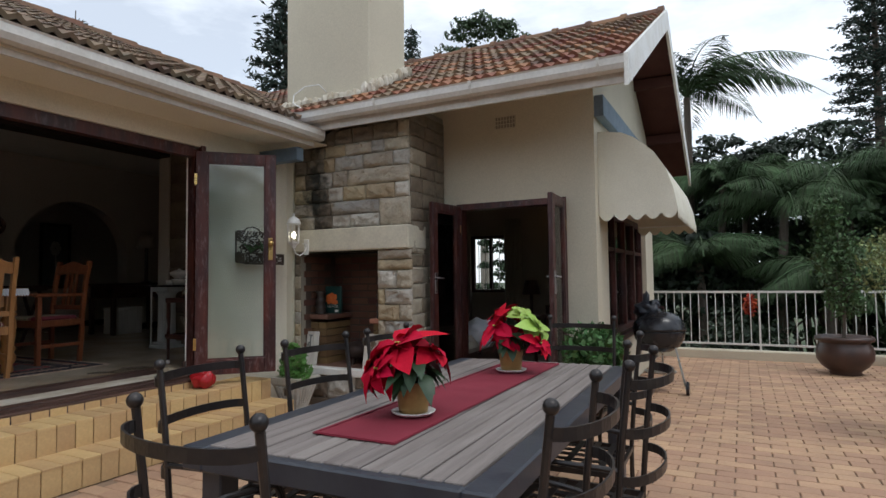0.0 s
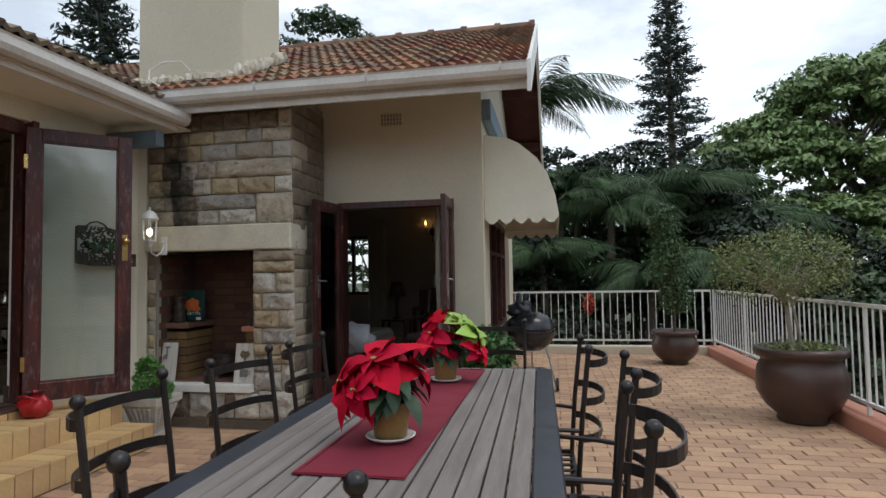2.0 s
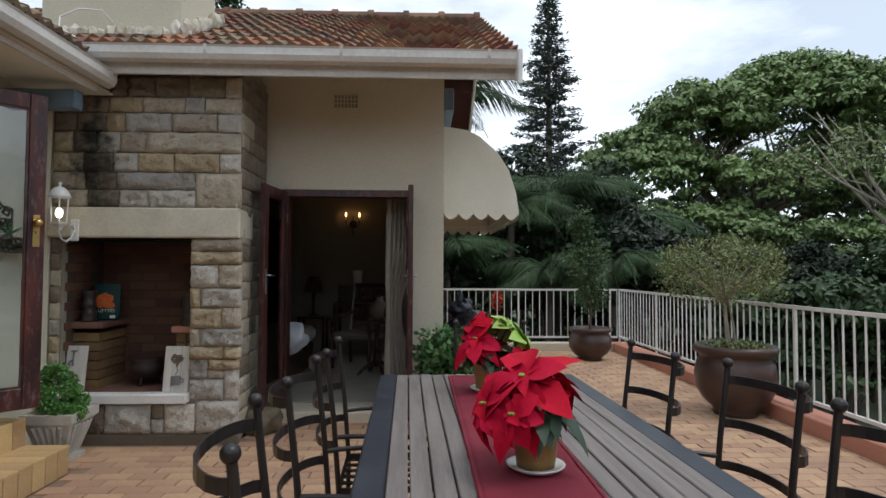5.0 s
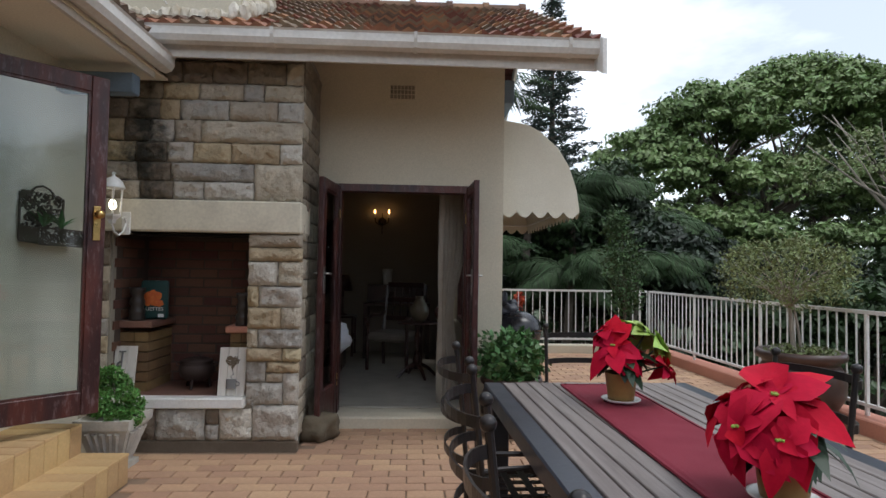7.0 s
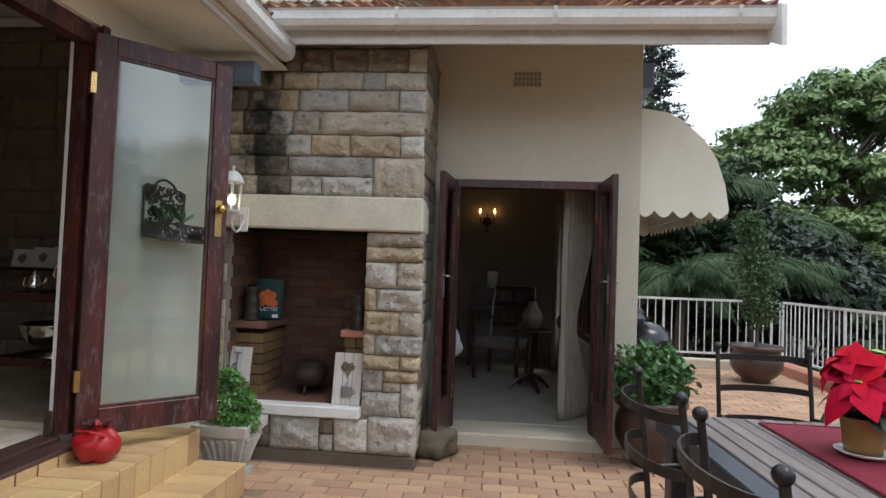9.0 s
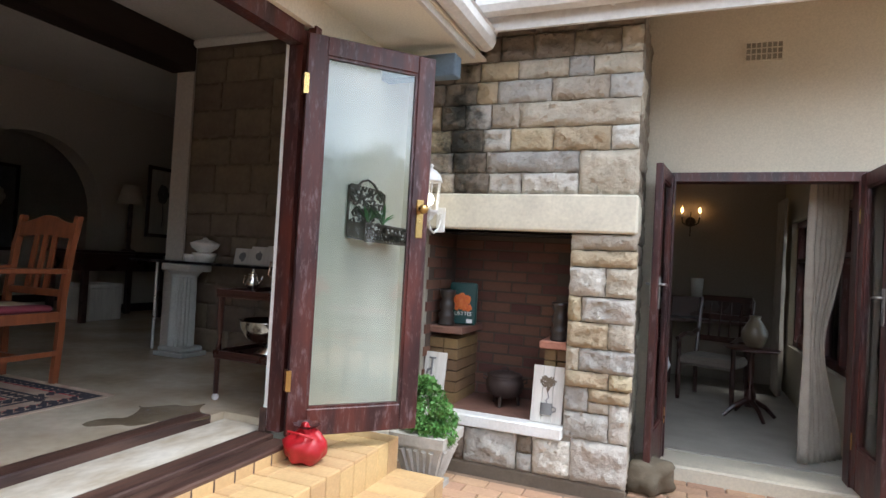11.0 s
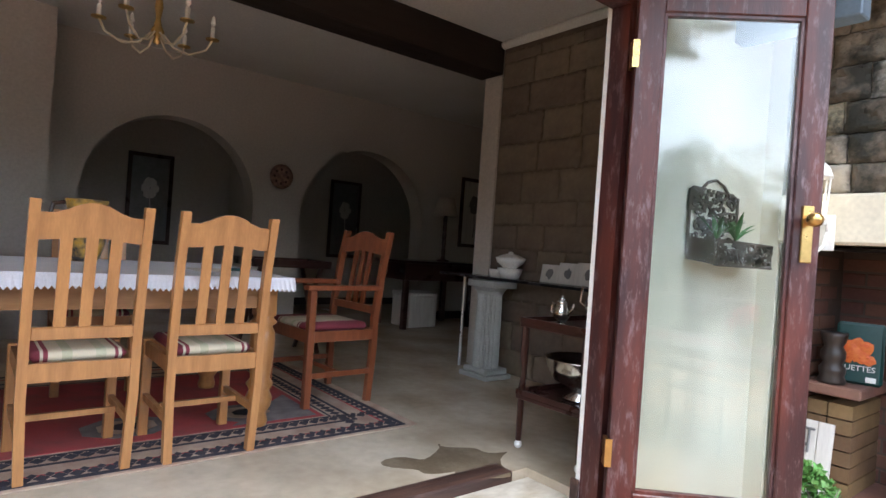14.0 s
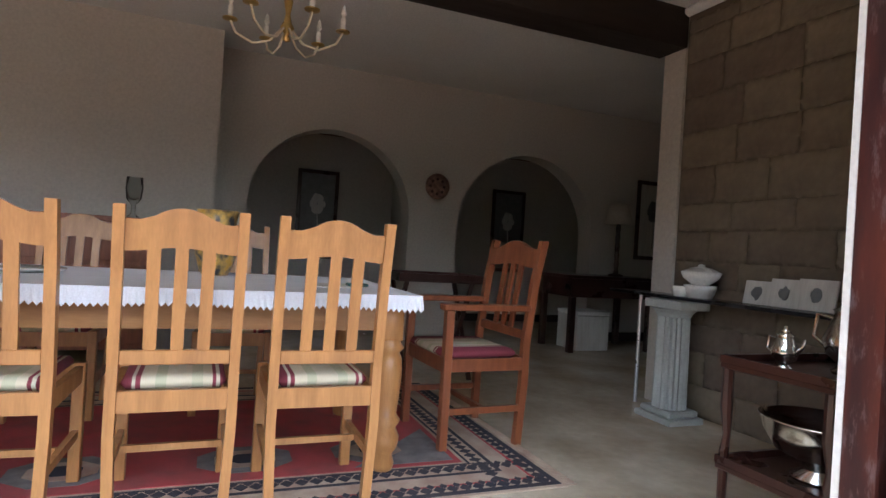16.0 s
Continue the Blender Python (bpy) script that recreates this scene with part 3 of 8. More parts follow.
# ---- dining-room door leaf ----
def leaf(name, at, turn, w, h, stile, top, bottom, label, thick=0.042, lock=True, fitting=None):
    """A glazed timber door leaf, hinged at its local origin and reaching along +x."""
    d = thing(name, at, label, "door", turn=turn)
    bm = B()
    box(bm, 0, stile, -thick / 2, thick / 2, 0, h, 0.004)
    part("stile", bm, M_DARKWOOD, d)
    bm = B()
    box(bm, w - stile, w, -thick / 2, thick / 2, 0, h, 0.004)
    part("stile", bm, M_DARKWOOD, d)
    bm = B()
    box(bm, stile, w - stile, -thick / 2 + 0.002, thick / 2 - 0.002, h - top, h, 0.004)
    part("top_rail", bm, M_DARKWOOD, d)
    bm = B()
    box(bm, stile, w - stile, -thick / 2 + 0.002, thick / 2 - 0.002, 0, bottom, 0.004)
    part("bottom_rail", bm, M_DARKWOOD, d)
    bm = B()
    box(bm, stile, w - stile, -0.003, 0.003, bottom, h - top)
    pane = part("pane", bm, M_GLASS, d, "clear glass pane reflecting the sky")
    pane.visible_shadow = False
    bm = B()
    for a, b, c, e in ((stile, w - stile, bottom, bottom + 0.012), (stile, w - stile, h - top - 0.012, h - top), (stile, stile + 0.012, bottom, h - top), (w - stile - 0.012, w - stile, bottom, h - top)):
        box(bm, a, b, -0.012, 0.012, c, e)
    part("glazing_bead", bm, M_DARKWOOD, d)
    for z in (0.22, h - 0.3):
        bm = B()
        box(bm, -0.012, 0.012, -thick / 2 - 0.004, thick / 2 + 0.004, z, z + 0.1)
        part("hinge", bm, M_BRASS, d, "brass butt hinge")
    if lock:
        for s in (-1, 1):
            bm = B()
            y = s * (thick / 2 + 0.004)
            box(bm, w - stile / 2 - 0.02, w - stile / 2 + 0.02, y - 0.004, y + 0.004, 1.0, 1.2, 0.003)
            plate = part("lock_plate", bm, fitting or M_BRASS, d, "metal lock plate")
            bm = B()
            if fitting:
                tube(bm, [(w - stile / 2, y, 1.15), (w - stile / 2, y + s * 0.026, 1.15), (w - stile / 2 - 0.02, y + s * 0.03, 1.15), (w - stile / 2 - 0.085, y + s * 0.028, 1.146)], 0.0075)
                part("lever_handle", bm, fitting, plate, "worn steel lever handle", True)
            else:
                ball(bm, (w - stile / 2, y + s * 0.045, 1.15), 0.028, 10, 0.9)
                tube(bm, [(w - stile / 2, y, 1.15), (w - stile / 2, y + s * 0.035, 1.15)], 0.011)
                part("knob", bm, M_BRASS, plate, "metal door knob", True)
    return d


M_BRASS = mat("brass", (0.62, 0.42, 0.16), 0.3, 1.0, scale=20, bump=0.05)
M_PEWTER = mat("silver_plate", (0.75, 0.74, 0.71), 0.16, 1.0, scale=10, bump=0.03)
M_CHROME = mat("worn_steel", (0.5, 0.5, 0.5), 0.3, 1.0, scale=20, bump=0.03)
door_turn = 47.0
door_dining = leaf("glazed_door", (FX + 0.01, 3.635, 0.43), door_turn, 0.676, 1.96, 0.095, 0.095, 0.13, "open dark timber door with one tall glass pane, worn varnish")
leaf("glazed_door", (BX0 + 0.02, WY - 0.01, 0.10), -97, 0.50, 1.885, 0.085, 0.085, 0.25, "open dark timber half of a double glazed door", fitting=M_CHROME)
leaf("glazed_door", (BX1 - 0.02, WY - 0.01, 0.10), -88, 0.50, 1.885, 0.085, 0.085, 0.25, "open dark timber half of a double glazed door", fitting=M_CHROME)
bm = B()
box(bm, BX0 - 0.005, BX0 + 0.05, WY - 0.012, WY + 0.12, BZ0 + 0.012, BZ1 + 0.005)
box(bm, BX1 - 0.05, BX1 + 0.005, WY - 0.012, WY + 0.12, BZ0 + 0.012, BZ1 + 0.005)
box(bm, BX0 + 0.05, BX1 - 0.05, WY - 0.012, WY + 0.12, BZ1 - 0.055, BZ1 + 0.005)
structure("door_frame_bedroom", bm, M_DARKWOOD, "dark stained door frame")

# ---- railing ----
def railing(name, p0, p1, top, low, step, label):
    r = thing(name, p0, label, "railing")
    d = Vector(p1) - Vector(p0)
    n = d.length
    u = d.normalized()
    for z, h in ((top, 0.032), (low, 0.028)):
        bm = B()
        strap(bm, [Vector((0, 0, z)), d + Vector((0, 0, z))], h, 0.03)
        part("rail", bm, M_RAIL, r)
    k = int(n / step)
    for i in range(k + 1):
        q = u * (i * n / k)
        bm = B()
        post = i % 13 == 0
        w = 0.013 if post else 0.006
        z0 = 0.125 if post else low
        box(bm, q.x - w, q.x + w, q.y - w, q.y + w, z0, top - 0.01)
        part("post" if post else "baluster", bm, M_RAIL, r)
    return r


railing("railing", (2.07, 9.82, 0), (2.07, -3.0, 0), 0.99, 0.22, 0.115, "white painted metal railing along the terrace side")
railing("railing", (-1.1, 9.82, 0), (2.03, 9.82, 0), 0.99, 0.22, 0.115, "white painted metal railing across the terrace end")

# ---- outdoor table ----
TX0, TX1, TY0, TY1, TZ = -1.36, -0.34, 1.36, 3.46, 0.75
tab = thing("patio_table", (0, 0, 0), "weathered grey plank table with slate-grey frame", "table")
bm = B()
for a in ((TX0, TX0 + 0.085, TY0, TY1), (TX1 - 0.085, TX1, TY0, TY1)):
    box(bm, a[0], a[1], a[2], a[3], TZ - 0.075, TZ - 0.004, 0.006)
for a in ((TY0, TY0 + 0.085), (TY1 - 0.085, TY1)):
    box(bm, TX0 + 0.085, TX1 - 0.085, a[0], a[1], TZ - 0.075, TZ - 0.005, 0.006)
part("frame", bm, M_TABLEFRAME, tab)
N = 14
pw = (TX1 - TX0 - 0.17) / N
for i in range(N):
    bm = B()
    x = TX0 + 0.085 + i * pw
    box(bm, x + 0.003, x + pw - 0.003, TY0 + 0.03, TY1 - 0.03, TZ - 0.03, TZ + 0.0012 * (i * 7 % 3), 0.003)
    part("plank", bm, M_TABLEWOOD, tab)
for x in (TX0 + 0.06, TX1 - 0.06):
    for y in (TY0 + 0.1, TY1 - 0.1):
        bm = B()
        box(bm, x - 0.04, x + 0.04, y - 0.04, y + 0.04, 0, TZ - 0.075, 0.005)
        part("leg", bm, M_TABLEFRAME, tab)

# the table stands slightly askew to the house
tab.matrix_world = pose(-0.85, 2.38, 0, 0, 0, 1.4) @ pose(0.85, -2.38, 0)

# cloth runner with small waves
bm = B()
nx, ny = 10, 60
grid = [[bm.verts.new((-1.035 + 0.31 * i / nx + 0.003 * noise.noise(Vector((i, j * 0.4, 0))), 1.60 + 1.75 * j / ny, TZ + 0.007 + 0.0025 * noise.noise(Vector((i * 0.5, j * 0.35, 3))))) for i in range(nx + 1)] for j in range(ny + 1)]
for j in range(ny):
    for i in range(nx):
        bm.faces.new((grid[j][i], grid[j][i + 1], grid[j + 1][i + 1], grid[j + 1][i]))
ob = tagged(part("table_runner", bm, M_RUNNER, None, "", True), "maroon cloth runner laid along the patio table", "table runner")
for x0, x1, y0, y1 in ((-1.032, -1.022, 1.615, 3.335), (-0.738, -0.728, 1.615, 3.335), (-1.032, -0.728, 1.603, 1.613), (-1.032, -0.728, 3.337, 3.347)):
    bm = B()
    box(bm, x0, x1, y0, y1, TZ + 0.006, TZ + 0.0105, 0.001)
    part("hem", bm, M_RUNNER, ob)
sol = ob.modifiers.new("thick", "SOLIDIFY")
sol.thickness = 0.003


# ---- iron chairs ----
def iron_chair():
    """Local: seat centre over the origin, back at -y."""
    c = thing("iron_chair", (0, 0, 0), "black wrought iron patio chair with curved ladder back", "chair", "chairs round the patio table")
    w, dp = 0.212, 0.22
    for s in (-1, 1):
        bm = B()
        tube(bm, [(s * w, -dp, 0), (s * w, -dp, 0.45), (s * w, -dp - 0.02, 0.7), (s * w, -dp - 0.05, 0.96)], 0.0105, 8)
        leg = part("back_leg", bm, M_IRON, c)
        bm = B()
        ball(bm, (s * w, -dp - 0.052, 0.973), 0.019, 10)
        part("finial", bm, M_IRON, leg, "", True)
        bm = B()
        tube(bm, [(s * w, dp, 0), (s * w, dp, 0.44)], 0.0115, 8)
        part("front_leg", bm, M_IRON, c)
        bm = B()
        tube(bm, [(s * w, dp, 0.44), (s * (w + 0.03), dp + 0.01, 0.55), (s * (w + 0.035), dp - 0.03, 0.64), (s * (w + 0.03), 0, 0.66), (s * (w + 0.01), -dp + 0.05, 0.655), (s * w, -dp - 0.01, 0.65)], 0.009, 8)
        part("armrest", bm, M_IRON, c)
    for z in (0.62, 0.765, 0.915):
        bm = B()
        pts = []
        for i in range(13):
            a = math.pi * i / 12
            pts.append((-w * math.cos(a), -dp - 0.05 * (z - 0.45) / 0.48 - 0.095 * math.sin(a), z))
        strap(bm, pts, 0.03, 0.006)
        part("back_slat", bm, M_IRON, c)
    bm = B()
    for a, b in (((-w, -dp), (w, -dp)), ((w, -dp), (w, dp)), ((w, dp), (-w, dp)), ((-w, dp), (-w, -dp))):
        strap(bm, [(a[0], a[1], 0.445), (b[0], b[1], 0.445)], 0.02, 0.014)
    part("seat_frame", bm, M_IRON, c)
    for i in range(5):
        t = -w + 2 * w * (i + 1) / 6
        bm = B()
        strap(bm, [(t, -dp, 0.45), (t, dp, 0.45)], 0.005, 0.028)
        part("seat_strap", bm, M_IRON, c)
        bm = B()
        t = -dp + 2 * dp * (i + 1) / 6
        strap(bm, [(-w, t, 0.456), (w, t, 0.456)], 0.005, 0.028)
        part("seat_strap", bm, M_IRON, c)
    bm = B()
    tube(bm, [(-w, -dp, 0.18), (w, -dp, 0.18)], 0.007, 6)
    tube(bm, [(-w, -dp, 0.18), (-w, dp, 0.18)], 0.007, 6)
    tube(bm, [(w, -dp, 0.18), (w, dp, 0.18)], 0.007, 6)
    part("stretcher", bm, M_IRON, c)
    return c


chair = iron_chair()
CHAIRS = [(-1.275, 1.655, -80), (-1.28, 2.25, -91), (-1.275, 2.86, -88), (-0.43, 1.53, 90), (-0.37, 2.18, 88), (-0.49, 2.74, 92), (-0.815, 1.245, -5), (-0.75, 3.7, 180)]
chair.matrix_basis = pose(CHAIRS[0][0], CHAIRS[0][1], 0, 0, 0, CHAIRS[0][2])
for x, y, a in CHAIRS[1:]:
    copy_thing(chair, pose(x, y, 0, 0, 0, a))

# ---- outdoor things ----
M_RED = mat("red_bract", (0.48, 0.004, 0.03), 0.7, second=(0.31, 0.002, 0.018), scale=14, fine=70, bump=0.3, per_piece=0.07, spec=0.12)
M_LEAFDARK = mat("dark_leaf", (0.02, 0.05, 0.018), 0.5, second=(0.012, 0.03, 0.012), scale=14, fine=60, bump=0.25, per_piece=0.25)
M_LEAFLIME = mat("lime_leaf", (0.3, 0.42, 0.07), 0.5, second=(0.2, 0.33, 0.05), scale=14, fine=60, bump=0.25, per_piece=0.2)
M_LEAFMID = mat("herb_leaf", (0.065, 0.15, 0.04), 0.6, second=(0.04, 0.1, 0.03), scale=10, fine=60, bump=0.2, per_piece=0.4)
M_LEAFMOSS = mat("fern_leaf", (0.1, 0.24, 0.045), 0.6, second=(0.06, 0.15, 0.035), scale=10, fine=60, bump=0.2, per_piece=0.35)
M_LEAFOLIVE = mat("olive_leaf", (0.18, 0.215, 0.075), 0.6, second=(0.12, 0.15, 0.055), scale=4, fine=60, bump=0.1, per_piece=0.4)
M_GOLDPOT = mat("gold_brown_pot", (0.36, 0.22, 0.07), 0.45, 0.2, second=(0.24, 0.14, 0.05), scale=10, bump=0.2)
M_CHINA = mat("white_china", (0.78, 0.77, 0.74), 0.25, scale=6, amount=0.2, bump=0.02)
M_GLAZE = mat("brown_glazed_pot", (0.075, 0.04, 0.03), 0.35, second=(0.045, 0.028, 0.024), scale=5, amount=0.8, fine=40, bump=0.12)
M_BLACK = mat("black_enamel", (0.02, 0.02, 0.024), 0.25, scale=8, bump=0.03)
M_CASTIRON = mat("cast_iron", (0.045, 0.028, 0.024), 0.65, 0.3, scale=14, bump=0.4)
M_BARK = mat("bark", (0.12, 0.095, 0.075), 0.95, second=(0.07, 0.055, 0.045), scale=8, fine=30, bump=0.8, dist=0.01)
M_PALEBARK = mat("pale_bark", (0.32, 0.28, 0.23), 0.9, second=(0.2, 0.17, 0.14), scale=5, fine=30, bump=0.5)
M_CEMENT = mat("cement_urn", (0.5, 0.48, 0.43), 0.9, second=(0.33, 0.31, 0.27), scale=8, amount=0.7, bump=0.4)
M_REDVINYL = mat("red_leather", (0.4, 0.012, 0.018), 0.4, second=(0.3, 0.008, 0.014), scale=9, bump=0.2)
M_PANELWHITE = mat("whitewashed_board", (0.66, 0.63, 0.58), 0.85, second=(0.5, 0.46, 0.42), scale=5, amount=0.6, fine=40, bump=0.2, stretch=(6, 6, 0.6))
M_TWIG = mat("twig_brown", (0.17, 0.13, 0.09), 0.9, scale=20, bump=0.5)
M_TIN = mat("grey_tin", (0.22, 0.22, 0.22), 0.55, 0.4, scale=12, bump=0.1)
M_RUST = mat("rusty_filigree", (0.085, 0.06, 0.048), 0.8, 0.3, second=(0.14, 0.12, 0.1), scale=20, bump=0.4)
M_ROCK = mat("rock", (0.15, 0.12, 0.08), 0.9, second=(0.08, 0.07, 0.05), scale=6, fine=25, bump=0.8, dist=0.01)
M_GREENBAG = mat("dark_green_packet", (0.005, 0.045, 0.04), 0.35, scale=6, bump=0.15)
M_ORANGE = mat("orange_print", (0.65, 0.17, 0.03), 0.4, second=(0.5, 0.08, 0.02), scale=60, amount=0.9, bump=0)
M_PRINT = mat("pale_print", (0.75, 0.75, 0.72), 0.5, scale=20, amount=0.2, bump=0)
M_DARKCLAY = mat("dark_turned_wood", (0.035, 0.027, 0.023), 0.4, scale=8, bump=0.1)
M_YELLOWBRICK = mat("ochre_brick", (0.2, 0.12, 0.05), 0.85, second=(0.13, 0.08, 0.045), scale=7, bump=0.4, per_piece=0.2)
M_BULB = glow("bulb_glow", (1.0, 0.86, 0.62), 5.0)
M_FLAME = glow("candle_bulb_glow", (1.0, 0.5, 0.16), 6.0)


def blade(bm, base, way, up, length, width, droop=0.25, fold=0.12):
    """A pointed oval leaf, folded along its midrib and bent down towards the tip."""
    base, way, up = Vector(base), Vector(way).normalized(), Vector(up)
    side = way.cross(up).normalized()
    up = side.cross(way).normalized()
    prof = ((0.0, 0.06), (0.25, 0.36), (0.5, 0.5), (0.78, 0.3), (1.0, 0.0))
    last = None
    for t, w in prof:
        c = base + way * (length * t) - up * (droop * length * t * t)
        mid = bm.verts.new(c)
        if w > 0:
            a = bm.verts.new(c + side * (w * width) + up * (fold * width * w * 2))
            b = bm.verts.new(c - side * (w * width) + up * (fold * width * w * 2))
        if last:
            if w > 0:
                bm.faces.new((last[0], mid, a, last[1]))
                bm.faces.new((last[0], last[2], b, mid))
            else:
                bm.faces.new((last[0], mid, last[1]))
                bm.faces.new((last[0], last[2], mid))
        last = (mid, a, b) if w > 0 else last


def poinsettia(at, seed, heads, label):
    """heads: (dx, dy, height, size, lime) of each flower head over the pot."""
    r = random.Random(seed)
    p = thing("poinsettia", at, label, "potted plant")
    bm = B()
    lathe(bm, [(0.0, 0.0), (0.066, 0.0), (0.078, 0.008), (0.08, 0.012), (0.074, 0.012), (0.06, 0.006), (0.0, 0.005)], 28)
    part("saucer", bm, M_CHINA, p, "white saucer", True)
    bm = B()
    lathe(bm, [(0.0, 0.008), (0.052, 0.008), (0.055, 0.03), (0.06, 0.075), (0.065, 0.112), (0.068, 0.118), (0.062, 0.118), (0.058, 0.105), (0.0, 0.103)], 28)
    pot = part("pot", bm, M_GOLDPOT, p, "gold-brown pot", True)
    bm = B()
    lathe(bm, [(0.0, 0.1), (0.058, 0.102), (0.04, 0.108), (0.0, 0.11)], 16)
    part("soil", bm, M_SOIL, pot)
    bm = B()
    for x, y, h, k, lime in heads:
        tube(bm, [(x * 0.15, y * 0.15, 0.1), (x * 0.6, y * 0.6, 0.1 + (h - 0.1) * 0.6), (x, y, h)], 0.004, 6)
    part("stem", bm, M_LEAFDARK, p)
    for x, y, h, k, lime in heads:
        at_ = Vector((x, y, h))
        out = Vector((x * 2.2, y * 2.2 - 0.02, 0.22)).normalized()
        m = M_LEAFLIME if lime else M_RED
        u = out.orthogonal().normalized()
        v = out.cross(u)
        for layer, (cnt, ln, wd, tilt) in enumerate(((5, 0.066, 0.046, 0.5), (8, 0.124, 0.084, 0.1))):
            for i in range(cnt):
                a = 2 * math.pi * (i + 0.5 * layer) / cnt + r.uniform(-0.3, 0.3)
                way = (u * math.cos(a) + v * math.sin(a) + out * (tilt + r.uniform(-0.35, 0.3))).normalized()
                bm = B()
                blade(bm, at_ + out * (0.005 * (1 - layer)), way, out, k * ln * r.uniform(0.7, 1.15), k * wd * r.uniform(0.75, 1.15), r.uniform(0.15, 0.75), r.uniform(0.05, 0.3))
                part("bract", bm, m, p, "", True)
        bm = B()
        for i in range(6):
            ball(bm, at_ + out * 0.012 + Vector((r.uniform(-1, 1), r.uniform(-1, 1), 0)) * 0.009, 0.004, 6)
        part("flower_bud", bm, M_LEAFLIME, p)
    for i in range(34):
        a = r.uniform(0, 2 * math.pi)
        z = r.uniform(0.13, 0.22)
        q = r.uniform(0.02, 0.06)
        bm = B()
        blade(bm, (q * math.cos(a), q * math.sin(a), z), (math.cos(a), math.sin(a), r.uniform(-0.5, 0.2)), (0, 0, 1), r.uniform(0.07, 0.115), r.uniform(0.045, 0.06), r.uniform(0.3, 0.8), 0.12)
        part("leaf", bm, M_LEAFDARK, p, "", True)
    return p


poinsettia((-0.86, 1.945, TZ + 0.0125), 3, ((-0.04, -0.03, 0.245, 1.25, 0), (-0.14, -0.05, 0.18, 1.0, 0), (-0.07, 0.08, 0.215, 1.0, 0), (0.06, 0.04, 0.22, 0.95, 0), (-0.08, -0.11, 0.165, 0.8, 0)), "red poinsettia in a gold-brown pot on a white saucer")
poinsettia((-0.875, 2.98, TZ + 0.0125), 9, ((-0.05, 0.02, 0.29, 1.0, 0), (-0.06, -0.07, 0.23, 1.05, 0), (0.0, -0.05, 0.19, 0.85, 0), (0.09, -0.03, 0.285, 0.95, 1), (0.06, 0.06, 0.28, 0.85, 1), (0.155, -0.01, 0.225, 0.9, 1), (0.165, -0.04, 0.15, 0.85, 0)), "red and lime poinsettia in a brown pot on a white saucer")


def leaf_cloud(count, centre, size, leaf, seed, shell=0.5, clump=0, clump_r=0.2, flat=0.0, gap=0.0):
    """Many small pointed leaves in an uneven rounded mass, as vertex and face lists."""
    g = np.random.default_rng(seed)
    if clump:
        nc = max(count // clump, 1)
        d = g.normal(size=(nc, 3))
        d /= np.linalg.norm(d, axis=1)[:, None]
        rad = shell + (1 - shell) * g.random((nc, 1)) ** 0.6
        if gap:
            lobes = np.sin(d[:, :1] * 7 + seed) * np.sin(d[:, 1:2] * 6 + seed * 2) * np.sin(d[:, 2:3] * 5 + 1)
            rad *= 1 + gap * lobes
        cc = d * rad
        c = np.repeat(cc, clump, axis=0) * np.array(size) + g.normal(size=(nc * clump, 3)) * clump_r * np.array((1, 1, 0.7))
    else:
        d = g.normal(size=(count, 3))
        d /= np.linalg.norm(d, axis=1)[:, None]
        c = d * (shell + (1 - shell) * g.random((count, 1)) ** 0.5) * np.array(size)
    n = len(c)
    c = c + np.array(centre)
    way = g.normal(size=(n, 3))
    way[:, 2] = way[:, 2] * (1 - flat) - 0.3
    way /= np.linalg.norm(way, axis=1)[:, None]
    oth = np.cross(way, g.normal(size=(n, 3)) * np.array((1, 1, 1 - flat)) + np.array((0, 0, flat * 2)))
    oth /= np.linalg.norm(oth, axis=1)[:, None] + 1e-9
    ln = leaf * g.uniform(0.6, 1.3, (n, 1))
    a, b = c - way * ln * 0.5, c + way * ln * 0.5
    s = oth * ln * 0.24
    m = c - way * ln * 0.06
    v = np.stack((a, m + s, b, m - s), axis=1).reshape(-1, 3)
    f = np.arange(n * 4).reshape(-1, 4)
    return v, f


def leaf_part(name, clouds, material, parent, label=""):
    vs, fs, k = [], [], 0
    for v, f in clouds:
        vs.append(v)
        fs.append(f + k)
        k += len(v)
    me = bpy.data.meshes.new(name)
    me.from_pydata(np.concatenate(vs).tolist(), [], np.concatenate(fs).tolist())
    me.materials.append(material)
    ob = new(name, me)
    ob.parent = parent
    if label:
        ob["label"] = label
    return ob


def big_pot(name, at, r, h, label, belly=1.0):
    p = thing(name, at, label, "planter")
    bm = B()
    lathe(bm, [(0.0, 0.0), (r * 0.52, 0.0), (r * 0.56, h * 0.04), (r * 0.53, h * 0.08), (r * 0.8, h * 0.22), (r * 0.98, h * 0.4), (r * 1.0 * belly, h * 0.58), (r * 0.94, h * 0.74), (r * 0.86, h * 0.82), (r * 0.88, h * 0.86), (r * 1.0, h * 0.89), (r * 1.03, h * 0.95), (r * 0.98, h), (r * 0.9, h * 0.99), (r * 0.86, h * 0.9), (0.0, h * 0.89)], 40)
    body = part("pot", bm, M_GLAZE, p, "", True)
    bm = B()
    lathe(bm, [(0.0, h * 0.89), (r * 0.85, h * 0.9), (r * 0.5, h * 0.93), (0.0, h * 0.94)], 20)
    part("soil", bm, M_SOIL, body)
    return p


